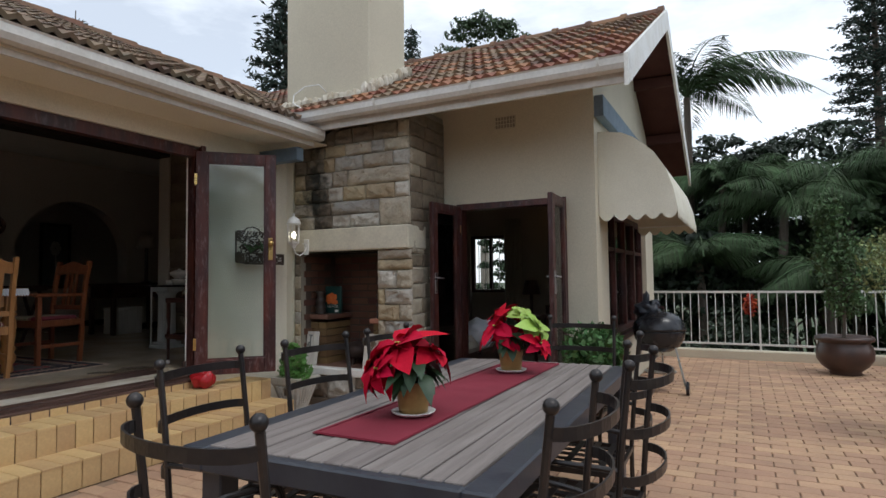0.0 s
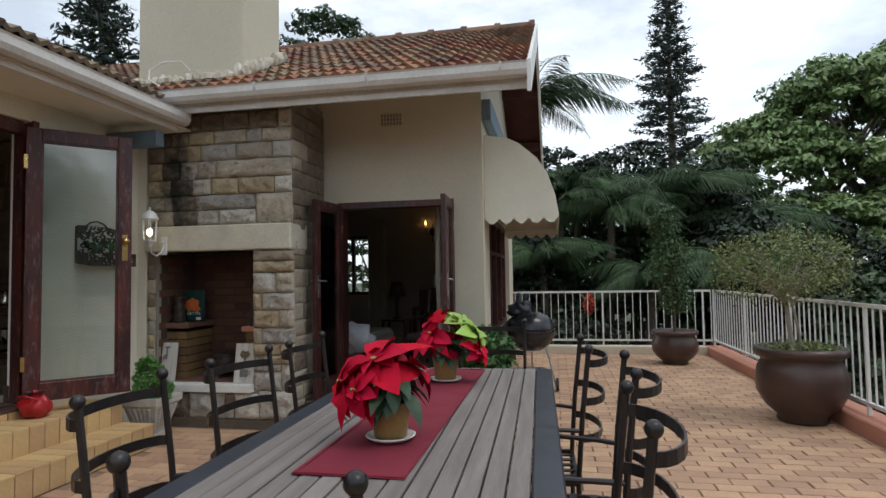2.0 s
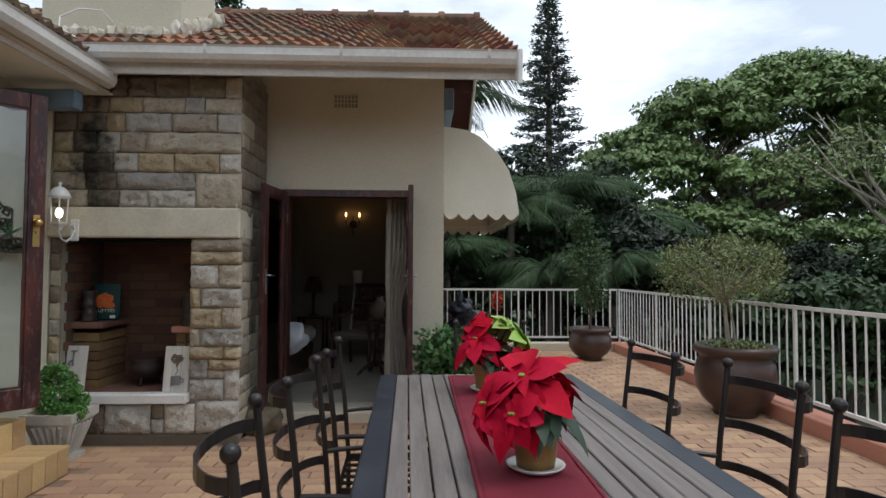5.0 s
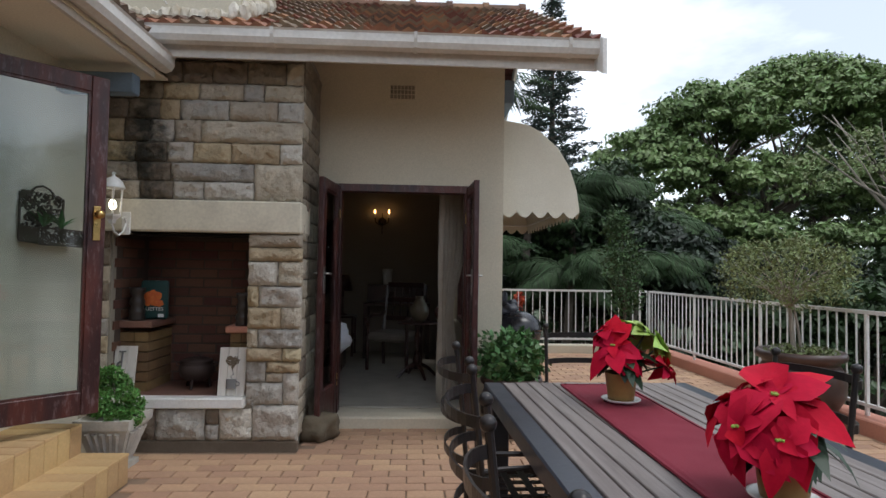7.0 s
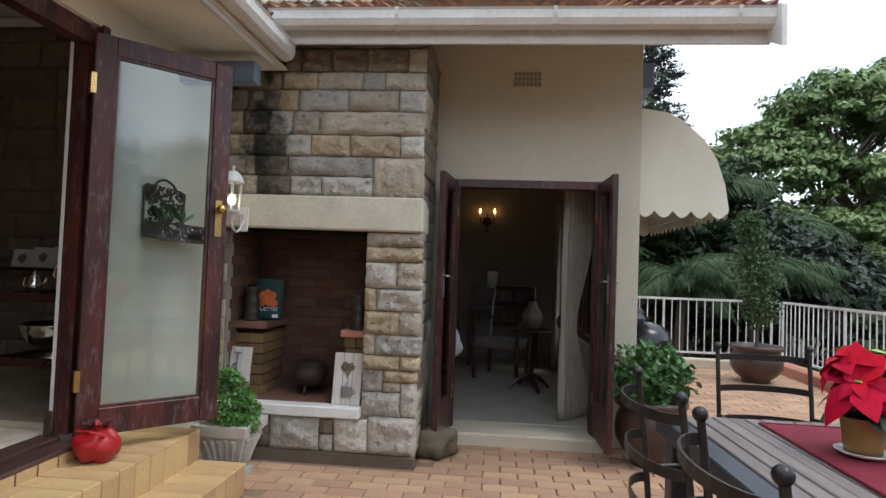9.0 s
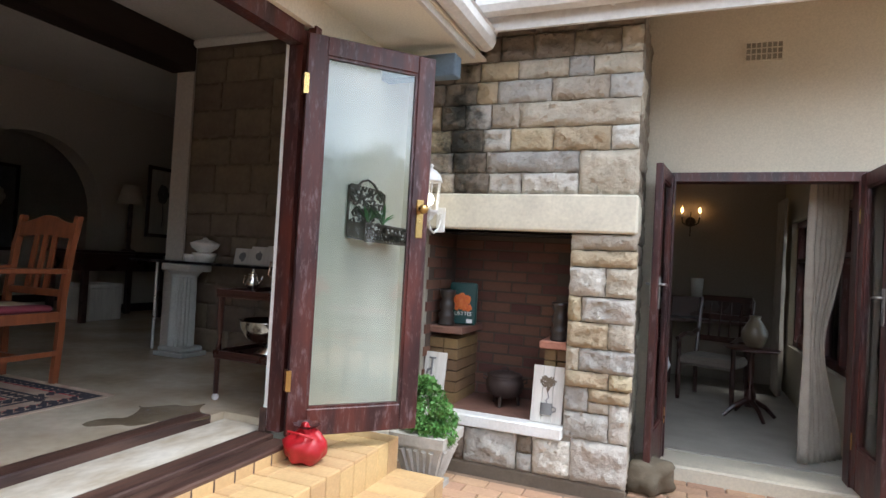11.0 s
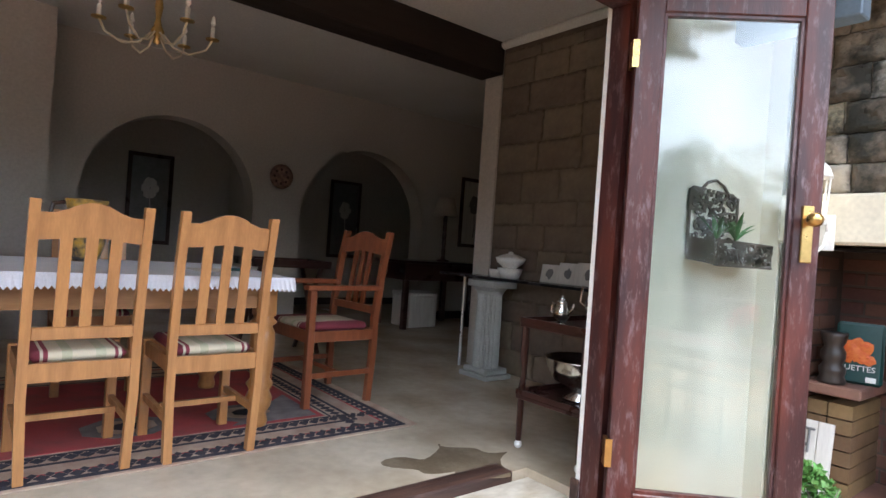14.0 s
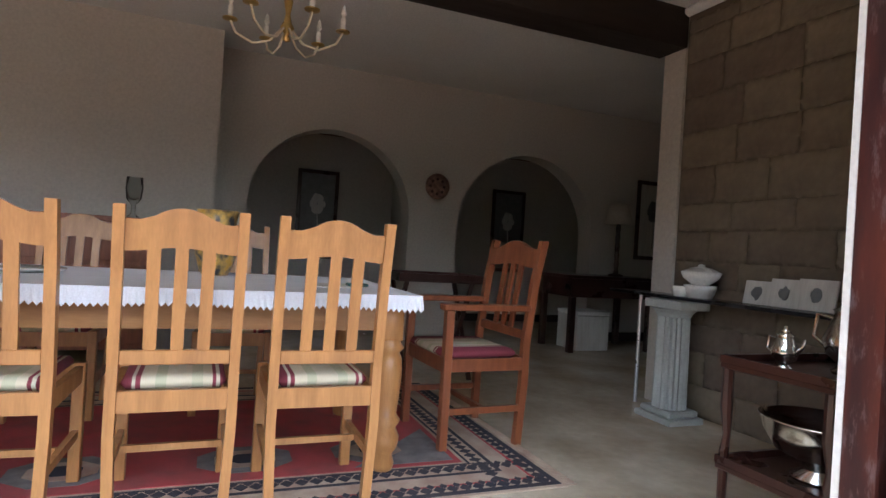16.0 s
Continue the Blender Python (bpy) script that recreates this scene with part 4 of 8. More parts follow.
def twigs(parent, material, base, reach, n, seed, r0=0.012):
    """Bent tapering branches fanning out from one point, each a part."""
    g = random.Random(seed)
    for i in range(n):
        bm = B()
        a = g.uniform(0, 2 * math.pi)
        k = g.uniform(0.3, 1.0)
        e = Vector((math.cos(a) * reach[0] * k, math.sin(a) * reach[1] * k, reach[2] * g.uniform(0.35, 1.0)))
        b = Vector(base)
        m = b + e * 0.5 + Vector((0, 0, reach[2] * 0.12))
        tube(bm, [b, m, b + e], [r0, r0 * 0.6, r0 * 0.25], 5)
        part("branch", bm, material, parent)


p = big_pot("planter", (1.70, 5.62, 0), 0.35, 0.63, "large brown glazed pot holding a clipped standard tree")
bm = B()
tube(bm, [(-0.05, 0, 0.56), (-0.07, 0.01, 0.8), (-0.1, 0.0, 1.12)], [0.024, 0.02, 0.016], 8)
tube(bm, [(0.03, 0.03, 0.56), (0.0, 0.02, 0.8), (-0.06, 0.02, 1.1)], [0.014, 0.012, 0.01], 8)
part("trunk", bm, M_PALEBARK, p)
twigs(p, M_PALEBARK, (-0.1, 0, 1.0), (0.5, 0.45, 0.5), 40, 4, 0.009)
leaf_part("crown", [leaf_cloud(4600, (-0.12, 0, 1.36), (0.55, 0.5, 0.27), 0.034, 11, 0.55, 10, 0.045), leaf_cloud(1500, (-0.12, 0, 1.15), (0.6, 0.5, 0.16), 0.03, 12, 0.5, 8, 0.05)], M_LEAFOLIVE, p)
leaf_part("ground_cover", [leaf_cloud(900, (0, 0, 0.62), (0.3, 0.3, 0.06), 0.035, 14, 0.2)], M_LEAFOLIVE, p)
p = big_pot("planter", (1.30, 8.85, 0), 0.31, 0.47, "brown glazed pot holding a slender evergreen shrub")
bm = B()
tube(bm, [(0, 0, 0.4), (0.02, 0, 0.9), (0.0, 0.03, 1.5), (-0.04, 0, 1.95)], [0.022, 0.018, 0.012, 0.005], 7)
part("trunk", bm, M_BARK, p)
twigs(p, M_BARK, (0, 0, 0.7), (0.25, 0.25, 0.8), 24, 8, 0.007)
leaf_part("crown", [leaf_cloud(1100, (0.02, 0, 0.95), (0.2, 0.2, 0.3), 0.06, 21, 0.1, 8, 0.06), leaf_cloud(1500, (-0.04, 0, 1.45), (0.27, 0.25, 0.4), 0.06, 22, 0.1, 8, 0.07), leaf_cloud(1200, (-0.12, 0, 1.95), (0.14, 0.14, 0.3), 0.055, 23, 0.1, 8, 0.05)], mat("conifer_shrub_leaf", (0.06, 0.11, 0.035), 0.7, second=(0.04, 0.07, 0.025), scale=4, bump=0, per_piece=0.4), p)
p = big_pot("planter", (-0.95, 5.2, 0), 0.24, 0.46, "dark glazed pot overflowing with a leafy green herb")
leaf_part("herb", [leaf_cloud(1700, (0, 0, 0.58), (0.24, 0.24, 0.19), 0.07, 31, 0.35, 9, 0.045), leaf_cloud(420, (-0.02, 0, 0.66), (0.27, 0.25, 0.2), 0.065, 32, 0.6, 7, 0.03)], M_LEAFMID, p)


# square cement urn with curly herb beside the fireplace
p = thing("urn_planter", (-3.63, 4.46, 0), "white cement urn planter with a curly green herb", "planter")
bm = B()
for z0, z1, a, b in ((0.0, 0.03, 0.11, 0.11), (0.03, 0.05, 0.085, 0.085), (0.05, 0.22, 0.09, 0.145), (0.22, 0.235, 0.15, 0.155), (0.235, 0.285, 0.165, 0.168)):
    prism(bm, [(-1, -1), (1, -1), (1, 1), (-1, 1)], 0, 1, Matrix.Translation((0, 0, z0)) @ Matrix.Diagonal((a, a, z1 - z0, 1)))
    for v in list(bm.verts)[-4:]:
        v.co.x *= b / a
        v.co.y *= b / a
body = part("urn", bm, M_CEMENT, p)
body.scale = (1, 1, 1.16)
for s in range(4):
    m = Matrix.Rotation(s * math.pi / 2, 4, "Z")
    for i in range(5):
        bm = B()
        x = -0.08 + 0.04 * i
        tube(bm, [m @ Vector((x * 0.75, -0.098, 0.07)), m @ Vector((x * 0.95, -0.125, 0.15)), m @ Vector((x * 1.15, -0.15, 0.215))], [0.008, 0.012, 0.016], 6)
        part("flute", bm, M_CEMENT, body)
bm = B()
tube(bm, [(0, 0, 0.25), (0.0, 0.02, 0.4), (-0.02, 0, 0.55)], 0.008, 6)
part("stem", bm, M_PALEBARK, p)
twigs(p, M_PALEBARK, (0, 0, 0.28), (0.14, 0.14, 0.3), 16, 5, 0.005)
g5 = np.random.default_rng(5)
leaf_part("curly_herb", [leaf_cloud(560, (c[0], c[1], c[2] * 0.9 + 0.03), (0.062, 0.06, 0.05), 0.026, 40 + k, 0.75, 7, 0.01) for k, c in enumerate(((0.02, -0.02, 0.36), (0.11, 0.02, 0.4), (-0.09, 0.0, 0.37), (-0.06, -0.05, 0.5), (-0.1, 0.03, 0.6), (0.09, -0.05, 0.5), (0.0, 0.06, 0.55), (0.13, -0.06, 0.33), (-0.03, -0.1, 0.41), (-0.02, -0.02, 0.62), (0.06, -0.1, 0.36)))], M_LEAFMOSS, p)

# rock by the bedroom door
bm = B()
lump(bm, (-2.42, 5.07, 0.1), (0.135, 0.12, 0.12), 0.5, 4.2, 3)
for v in bm.verts:
    v.co.z = max(v.co.z, 0.001)
tagged(part("rock", bm, M_ROCK, None, "", True), "rough brown rock used as a door stop", "rock")

# red bag door stop on the top step
p = thing("door_stop_bag", (-3.88, 3.60, 0.347), "red leather bag-shaped door stop on the step", "door stop")
bm = B()
lump(bm, (0, 0, 0.08), (0.1, 0.09, 0.095), 0.3, 2.0, 4)
for v in bm.verts:
    if v.co.z > 0.11:
        k_ = 1 - 0.45 * min((v.co.z - 0.11) / 0.05, 1)
        v.co.x, v.co.y = v.co.x * k_ + 0.006 * math.sin(math.atan2(v.co.y, v.co.x) * 9), v.co.y * k_
for v in bm.verts:
    v.co.z = max(v.co.z, 0.0)
part("body", bm, M_REDVINYL, p, "", True)
for i in range(9):
    a = i * 0.7
    bm = B()
    blade(bm, (0.025 * math.cos(a), 0.025 * math.sin(a), 0.155), (math.cos(a) * 1.2, math.sin(a) * 1.2, 0.8), (0, 0, 1), 0.05, 0.05, 0.1)
    part("neck_fold", bm, M_DARKWOOD, p, "dark red gathered neck fold")
bm = B()
tube(bm, [(-0.07, -0.05, 0.13), (-0.03, -0.1, 0.16), (0.03, -0.1, 0.16), (0.07, -0.05, 0.13)], 0.006, 6)
part("strap", bm, M_REDVINYL, p)

# wall lantern
p = thing("wall_lantern", (-3.74, 4.56, 1.56), "white metal wall lantern with a lit bulb", "lantern")
bm = B()
lathe(bm, [(0.0, 0.0), (0.02, 0.005), (0.03, 0.03), (0.055, 0.05), (0.06, 0.065), (0.0, 0.066)], 6)
part("base", bm, M_WHITEPAINT, p)
for i in range(6):
    a = math.pi / 3 * i
    bm = B()
    tube(bm, [(0.052 * math.cos(a), 0.052 * math.sin(a), 0.06), (0.062 * math.cos(a), 0.062 * math.sin(a), 0.24)], 0.0045, 6)
    part("bar", bm, M_WHITEPAINT, p)
bm = B()
lathe(bm, [(0.0, 0.236), (0.072, 0.238), (0.07, 0.25), (0.055, 0.285), (0.03, 0.31), (0.01, 0.318), (0.008, 0.33), (0.014, 0.34), (0.0, 0.352)], 12)
part("cap", bm, M_WHITEPAINT, p, "", True)
bm = B()
ball(bm, (0, 0, 0.13), 0.024, 10, 1.5)
part("bulb", bm, M_BULB, p, "lit warm bulb", True)
bm = B()
tube(bm, [(0, 0, 0.0), (0, 0.03, -0.05), (0, 0.09, -0.07), (0, 0.15, -0.04), (0, 0.19, 0.02), (0, 0.17, 0.06), (0, 0.13, 0.05)], 0.007, 6)
part("bracket", bm, M_WHITEPAINT, p)
bm = B()
box(bm, -0.03, 0.03, 0.185, 0.198, -0.06, 0.1, 0.004)
part("backplate", bm, M_WHITEPAINT, p)

# filigree planter on the glass door
p = thing("wall_planter", (FX - 0.04, 4.30, 1.435), "rusty filigree metal wall planter with aloes, hung behind the open door", "planter", turn=90)
p.scale = (1.75, 1.15, 1.06)
def scrolls(parent, x0, x1, z0, z1, y, seed, n):
    """Small iron curls filling a panel, each a part."""
    g = random.Random(seed)
    for i in range(n):
        bm = B()
        cx, cz = g.uniform(x0, x1), g.uniform(z0, z1)
        r, a0, s = g.uniform(0.016, 0.03), g.uniform(0, 6.3), g.choice((-1, 1))
        pts = []
        for k in range(11):
            a = a0 + s * k * 0.55
            q = r * (1 - 0.07 * k)
            pts.append((min(max(cx + q * math.cos(a), x0), x1), y, min(max(cz + q * math.sin(a), z0), z1)))
        strap(bm, pts, 0.007, 0.0085, (0, 1, 0))
        part("scroll", bm, M_RUST, parent)


scrolls(p, -0.11, 0.11, 0.07, 0.27, -0.045, 1, 56)
bm = B()
tube(bm, [(-0.12, -0.045, 0.0), (-0.12, -0.045, 0.26), (-0.07, -0.045, 0.265), (-0.04, -0.045, 0.3), (0.0, -0.045, 0.315), (0.04, -0.045, 0.3), (0.07, -0.045, 0.265), (0.12, -0.045, 0.26), (0.12, -0.045, 0.0)], 0.006, 6)
part("back_frame", bm, M_RUST, p)
scrolls(p, -0.125, 0.165, -0.025, 0.06, -0.155, 2, 46)
bm = B()
strap(bm, [(-0.13, -0.155, -0.03), (0.17, -0.155, -0.03)], 0.01, 0.008)
strap(bm, [(-0.13, -0.155, 0.063), (0.17, -0.155, 0.063)], 0.008, 0.008)
part("front_rim", bm, M_RUST, p)
bm = B()
box(bm, -0.12, 0.16, -0.147, -0.05, -0.015, 0.05, 0.004)
part("liner", bm, M_PANELWHITE, p, "pale liner trough")
for s in (-1, 1):
    bm = B()
    strap(bm, [(0.02 + s * 0.15, -0.155, 0.015), (s * 0.12, -0.045, 0.03)], 0.09, 0.006)
    part("side", bm, M_RUST, p)
for i in range(16):
    cx = -0.04 if i % 2 else 0.06
    a = rng.uniform(0, 6.28)
    bm = B()
    blade(bm, (cx, -0.09, 0.07), (math.cos(a) * 0.6, math.sin(a) * 0.4 - 0.1, 0.8), (0, 0, 1), rng.uniform(0.1, 0.17), 0.018, 0.25, 0.3)
    part("aloe_leaf", bm, M_LEAFMID, p)

# ---- firebox contents ----
for x0, x1, z, nm, m in ((-3.858, -3.62, 0.885, "ledge", M_HEARTH), (-3.10, -2.912, 0.855, "ledge", M_KERB)):
    p = thing("brick_ledge", (0, 0, 0), "brick ledge with a stone top inside the fireplace", "ledge")
    bm = B()
    box(bm, x0, x1, 4.93, 5.376, z - 0.05, z, 0.008)
    part("top", bm, m, p)
    for i in range(6):
        for k in range(2):
            bm = B()
            xa, w = x0 + (0.0 if x0 < -3.5 else 0.03), (x1 - x0 - 0.03) / 2
            box(bm, xa + w * k + 0.002, xa + w * (k + 1) - 0.004, 4.96, 5.37, 0.376 + i * 0.072, 0.376 + i * 0.072 + 0.064)
            part("brick", bm, M_YELLOWBRICK, p)


def turned_pot(at, label):
    bm = B()
    lathe(bm, [(r_ * 1.12, z_ * 1.2) for r_, z_ in [(0.0, 0.0), (0.05, 0.0), (0.052, 0.012), (0.044, 0.03), (0.05, 0.045), (0.05, 0.06), (0.036, 0.08), (0.046, 0.1), (0.046, 0.125), (0.034, 0.145), (0.044, 0.165), (0.048, 0.185), (0.05, 0.2), (0.042, 0.2), (0.03, 0.19), (0.0, 0.188)]], 20, at)
    return tagged(part("candle_holder", bm, M_DARKCLAY, None, "", True), label, "candle holder")


turned_pot((-3.76, 5.0, 0.886), "dark turned candle holder on the brick ledge")
turned_pot((-2.99, 5.0, 0.856), "dark turned candle holder on the brick ledge")
p = thing("charcoal_packet", (-3.69, 5.13, 0.886), "dark green charcoal briquette packet with orange print", "packet", turn=12)
bm = B()
box(bm, -0.095, 0.095, -0.035, 0.035, 0, 0.29, 0.012)
for v in bm.verts:
    if v.co.z > 0.24:
        v.co.y *= 0.35
part("packet", bm, M_GREENBAG, p)
bm = B()
lump(bm, (-0.005, -0.036, 0.165), (0.055, 0.004, 0.05), 0.9, 1, 3)
lump(bm, (0.03, -0.036, 0.12), (0.03, 0.004, 0.02), 0.9, 3, 3)
lump(bm, (-0.04, -0.036, 0.125), (0.025, 0.004, 0.02), 0.9, 5, 3)
part("picture", bm, M_ORANGE, p, "orange ember picture")
def text(name, words, size, m, material, parent=None):
    cu = bpy.data.curves.new(name, "FONT")
    cu.body, cu.size, cu.extrude, cu.align_x = words, size, 0.0008, "CENTER"
    cu.materials.append(material)
    ob = new(name, cu)
    ob.parent = parent
    ob.matrix_basis = m
    return ob
text("lettering", "UETTES", 0.036, pose(0.005, -0.0375, 0.065, 90, 0, 0), M_PRINT, p)
bm = B()
box(bm, 0.03, 0.07, -0.0375, -0.036, 0.015, 0.04)
part("label_patch", bm, M_PRINT, p)
p = thing("cast_iron_pot", (-3.36, 5.12, 0.375), "black three-legged cast iron pot with lid on the hearth", "pot")
bm = B()
lathe(bm, [(0.0, 0.05), (0.07, 0.055), (0.115, 0.09), (0.128, 0.14), (0.122, 0.17), (0.112, 0.185), (0.118, 0.195), (0.0, 0.196)], 28)
part("body", bm, M_CASTIRON, p, "", True)
bm = B()
lathe(bm, [(0.0, 0.196), (0.118, 0.197), (0.11, 0.21), (0.05, 0.228), (0.0, 0.232)], 28)
lid = part("lid", bm, M_CASTIRON, p, "", True)
bm = B()
tube(bm, [(-0.02, 0, 0.228), (-0.02, 0, 0.248), (0.02, 0, 0.248), (0.02, 0, 0.228)], 0.005, 6)
part("lid_handle", bm, M_CASTIRON, lid)
for i in range(3):
    a = 0.5 + i * 2.09
    bm = B()
    tube(bm, [(0.085 * math.cos(a), 0.085 * math.sin(a), 0.07), (0.1 * math.cos(a), 0.1 * math.sin(a), 0.0)], [0.014, 0.01], 7)
    part("leg", bm, M_CASTIRON, p)
for s in (-1, 1):
    bm = B()
    tube(bm, [(s * 0.118, 0, 0.155), (s * 0.15, 0, 0.165), (s * 0.15, 0, 0.19), (s * 0.118, 0, 0.18)], 0.006, 6)
    part("ear", bm, M_CASTIRON, p)


def board_picture(at, lean, label, motif):
    p = thing("plank_picture", at, label, "picture")
    p.matrix_basis = pose(*at, lean, 0, 0)
    for i in range(3):
        bm = B()
        box(bm, -0.095 + i * 0.064, -0.095 + i * 0.064 + 0.062, -0.008, 0.008, 0, 0.34, 0.002)
        part("plank", bm, M_PANELWHITE, p)
    if motif == "heart":
        bm = B()
        g = random.Random(3)
        for i in range(150):
            a, k = g.uniform(0, 6.283), math.sqrt(g.random())
            x, z = 16 * math.sin(a) ** 3, 13 * math.cos(a) - 5 * math.cos(2 * a) - 2 * math.cos(3 * a) - math.cos(4 * a)
            lump(bm, (x * 0.0031 * k, -0.011, 0.24 + z * 0.0031 * k), (0.006, 0.004, 0.006), 0.3, i, 1)
        part("heart", bm, M_TWIG, p, "heart of small wood chips")
        bm = B()
        lathe(bm, [(0.0, 0.0), (0.034, 0.0), (0.036, 0.065), (0.038, 0.068), (0.03, 0.066), (0.0, 0.06)], 18, (0, -0.02, 0.05))
        for v in bm.verts:
            v.co.y = -0.009 + (v.co.y + 0.02) * 0.25 - 0.008
        part("cup", bm, M_TIN, p, "grey tin cup")
        bm = B()
        tube(bm, [(0.036, -0.015, 0.1), (0.056, -0.015, 0.095), (0.056, -0.015, 0.075), (0.036, -0.015, 0.07)], 0.004, 6)
        part("cup_handle", bm, M_TIN, p)
        bm = B()
        tube(bm, [(0, -0.011, 0.185), (0.01, -0.011, 0.15), (-0.008, -0.011, 0.135), (0.004, -0.011, 0.115)], 0.003, 6)
        part("twine", bm, M_TIN, p)
    else:
        bm = B()
        tube(bm, [(0, -0.014, 0.19), (0, -0.014, 0.3)], 0.006, 6)
        tube(bm, [(-0.022, -0.014, 0.3), (0.022, -0.014, 0.3)], 0.006, 6)
        tube(bm, [(0, -0.014, 0.23), (-0.025, -0.014, 0.22), (-0.03, -0.014, 0.19)], 0.008, 6)
        part("tap", bm, M_TIN, p, "grey metal tap")
    return p


board_picture((-3.015, 4.83, 0.374), -9, "whitewashed plank picture with a wood-chip heart and tin cup", "heart")
board_picture((-3.80, 4.86, 0.374), -9, "whitewashed plank picture with a small metal tap", "tap")

# ---- awning and window on the wing's side ----
p = thing("awning", (EX + 0.003, 5.66, 0), "cream canvas hood awning with scalloped valance", "awning")
AP = [(0.0, 2.62), (0.22, 2.585), (0.33, 2.53), (0.50, 2.38), (0.60, 2.22), (0.665, 2.02), (0.69, 1.86)]
AL = 2.3
bm = B()
rows = [[bm.verts.new((x, y, z)) for x, z in AP] for y in (0.0, AL * 0.5, AL)]
for a, b in zip(rows, rows[1:]):
    for k in range(len(AP) - 1):
        bm.faces.new((a[k], a[k + 1], b[k + 1], b[k]))
top = part("canopy", bm, M_CANVAS, p)
top.modifiers.new("thick", "SOLIDIFY").thickness = 0.004
for y in (0.0, AL):
    bm = B()
    vs = [bm.verts.new((x, y, z)) for x, z in AP] + [bm.verts.new((0.0, y, 1.86))]
    bm.faces.new(vs)
    e = part("end_panel", bm, M_CANVAS, p)
    e.modifiers.new("thick", "SOLIDIFY").thickness = 0.004


def valance(bm, p0, p1, n, drop, dip):
    p0, p1 = Vector(p0), Vector(p1)
    k = n * 8
    top_, low = [], []
    for i in range(k + 1):
        q = p0.lerp(p1, i / k)
        d = drop + dip * abs(math.sin(math.pi * i / 8))
        top_.append(bm.verts.new(q))
        low.append(bm.verts.new(q - Vector((0, 0, d))))
    for i in range(k):
        bm.faces.new((top_[i], top_[i + 1], low[i + 1], low[i]))


for a, b, n in (((0, 0, 1.86), (0.69, 0, 1.86), 5), ((0.69, 0, 1.86), (0.69, AL, 1.86), 16), ((0.69, AL, 1.86), (0, AL, 1.86), 5)):
    bm = B()
    valance(bm, a, b, n, 0.045, 0.055)
    e = part("valance", bm, M_CANVAS, p)
    e.modifiers.new("thick", "SOLIDIFY").thickness = 0.003
bm = B()
tube(bm, [(0.01, 0.01, 1.865), (0.68, 0.01, 1.865), (0.68, AL - 0.01, 1.865), (0.01, AL - 0.01, 1.865)], 0.01, 6)
part("hoop", bm, M_WHITEPAINT, p)

w = tagged(thing("window_1", (EX - 0.1, 6.05, 0.62), "", ""), "dark timber window with several panes", "", "", "structure")
bm = B()
WL, WH = 2.55, 1.33
box(bm, -0.05, 0.05, 0.0, WL, 0.0, 0.06)
box(bm, -0.05, 0.05, 0.0, WL, WH - 0.06, WH)
for y in (0.0, 0.62, 1.245, 1.87, WL - 0.06):
    box(bm, -0.045, 0.045, y, y + 0.06, 0.06, WH - 0.06)
box(bm, -0.04, 0.04, 0.06, WL - 0.06, 0.9, 0.94)
part("window_frame", bm, M_DARKWOOD, w)
for y in (0.06, 0.68, 1.305, 1.93):
    for z0, z1 in ((0.06, 0.9), (0.94, WH - 0.06)):
        bm = B()
        box(bm, -0.002, 0.002, y, y + 0.56, z0, z1)
        q = part("pane", bm, M_GLASS, w)
        q.visible_shadow = False
bm = B()
box(bm, 0.05, 0.16, -0.03, WL + 0.03, -0.05, 0.0, 0.005)
part("window_sill", bm, M_DARKWOOD, w)

# air vent in the wall
p = thing("air_brick", (-1.855, WY, 2.735), "clay air vent set in the plaster wall", "vent")
bm = B()
box(bm, -0.11, 0.11, -0.012, 0.02, 0, 0.006)
box(bm, -0.11, 0.11, -0.012, 0.02, 0.119, 0.125)
for i in range(8):
    box(bm, -0.11 + i * 0.0305, -0.11 + i * 0.0305 + 0.0065, -0.012, 0.02, 0.006, 0.119)
for z in (0.042, 0.08):
    box(bm, -0.108, 0.108, -0.01, 0.02, z, z + 0.006)
part("grille", bm, M_PLASTER, p)
# darker sheet standing in for the shade inside the vent openings
bm = B()
box(bm, -0.108, 0.108, -0.003, -0.001, 0.004, 0.121)
part("shade_backing", bm, M_MORTAR, p)

# ---- kettle barbecue ----
p = thing("kettle_barbecue", (-0.62, 6.85, 0), "black kettle barbecue with a lid on a wheeled stand", "barbecue")
bm = B()
lathe(bm, [(0.0, 0.42), (0.12, 0.43), (0.2, 0.48), (0.255, 0.56), (0.27, 0.64), (0.27, 0.655), (0.0, 0.655)], 30)
part("bowl", bm, M_BLACK, p, "", True)
bm = B()
lathe(bm, [(0.0, 0.658), (0.277, 0.658), (0.275, 0.68), (0.25, 0.76), (0.19, 0.82), (0.1, 0.855), (0.0, 0.865)], 30)
lid = part("lid", bm, M_BLACK, p, "", True)
bm = B()
tube(bm, [(-0.05, 0, 0.85), (-0.05, 0, 0.9), (0.05, 0, 0.9), (0.05, 0, 0.85)], 0.01, 6)
part("lid_handle", bm, M_DARKWOOD, lid)
for x, y in ((0.22, -0.12), (-0.22, -0.12), (0, 0.24)):
    bm = B()
    tube(bm, [(x * 0.75, y * 0.75, 0.5), (x * 1.25, y * 1.25, 0.03)], 0.011, 7)
    part("leg", bm, M_CHROME, p)
for s in (-1, 1):
    bm = B()
    tube(bm, [(s * 0.3, -0.15, 0.07), (s * 0.27, -0.15, 0.07)], 0.07, 16)
    part("wheel", bm, M_BLACK, p)
bm = B()
lathe(bm, [(0.0, 0.2), (0.16, 0.2), (0.17, 0.215), (0.0, 0.21)], 20)
part("ash_tray", bm, M_CHROME, p)
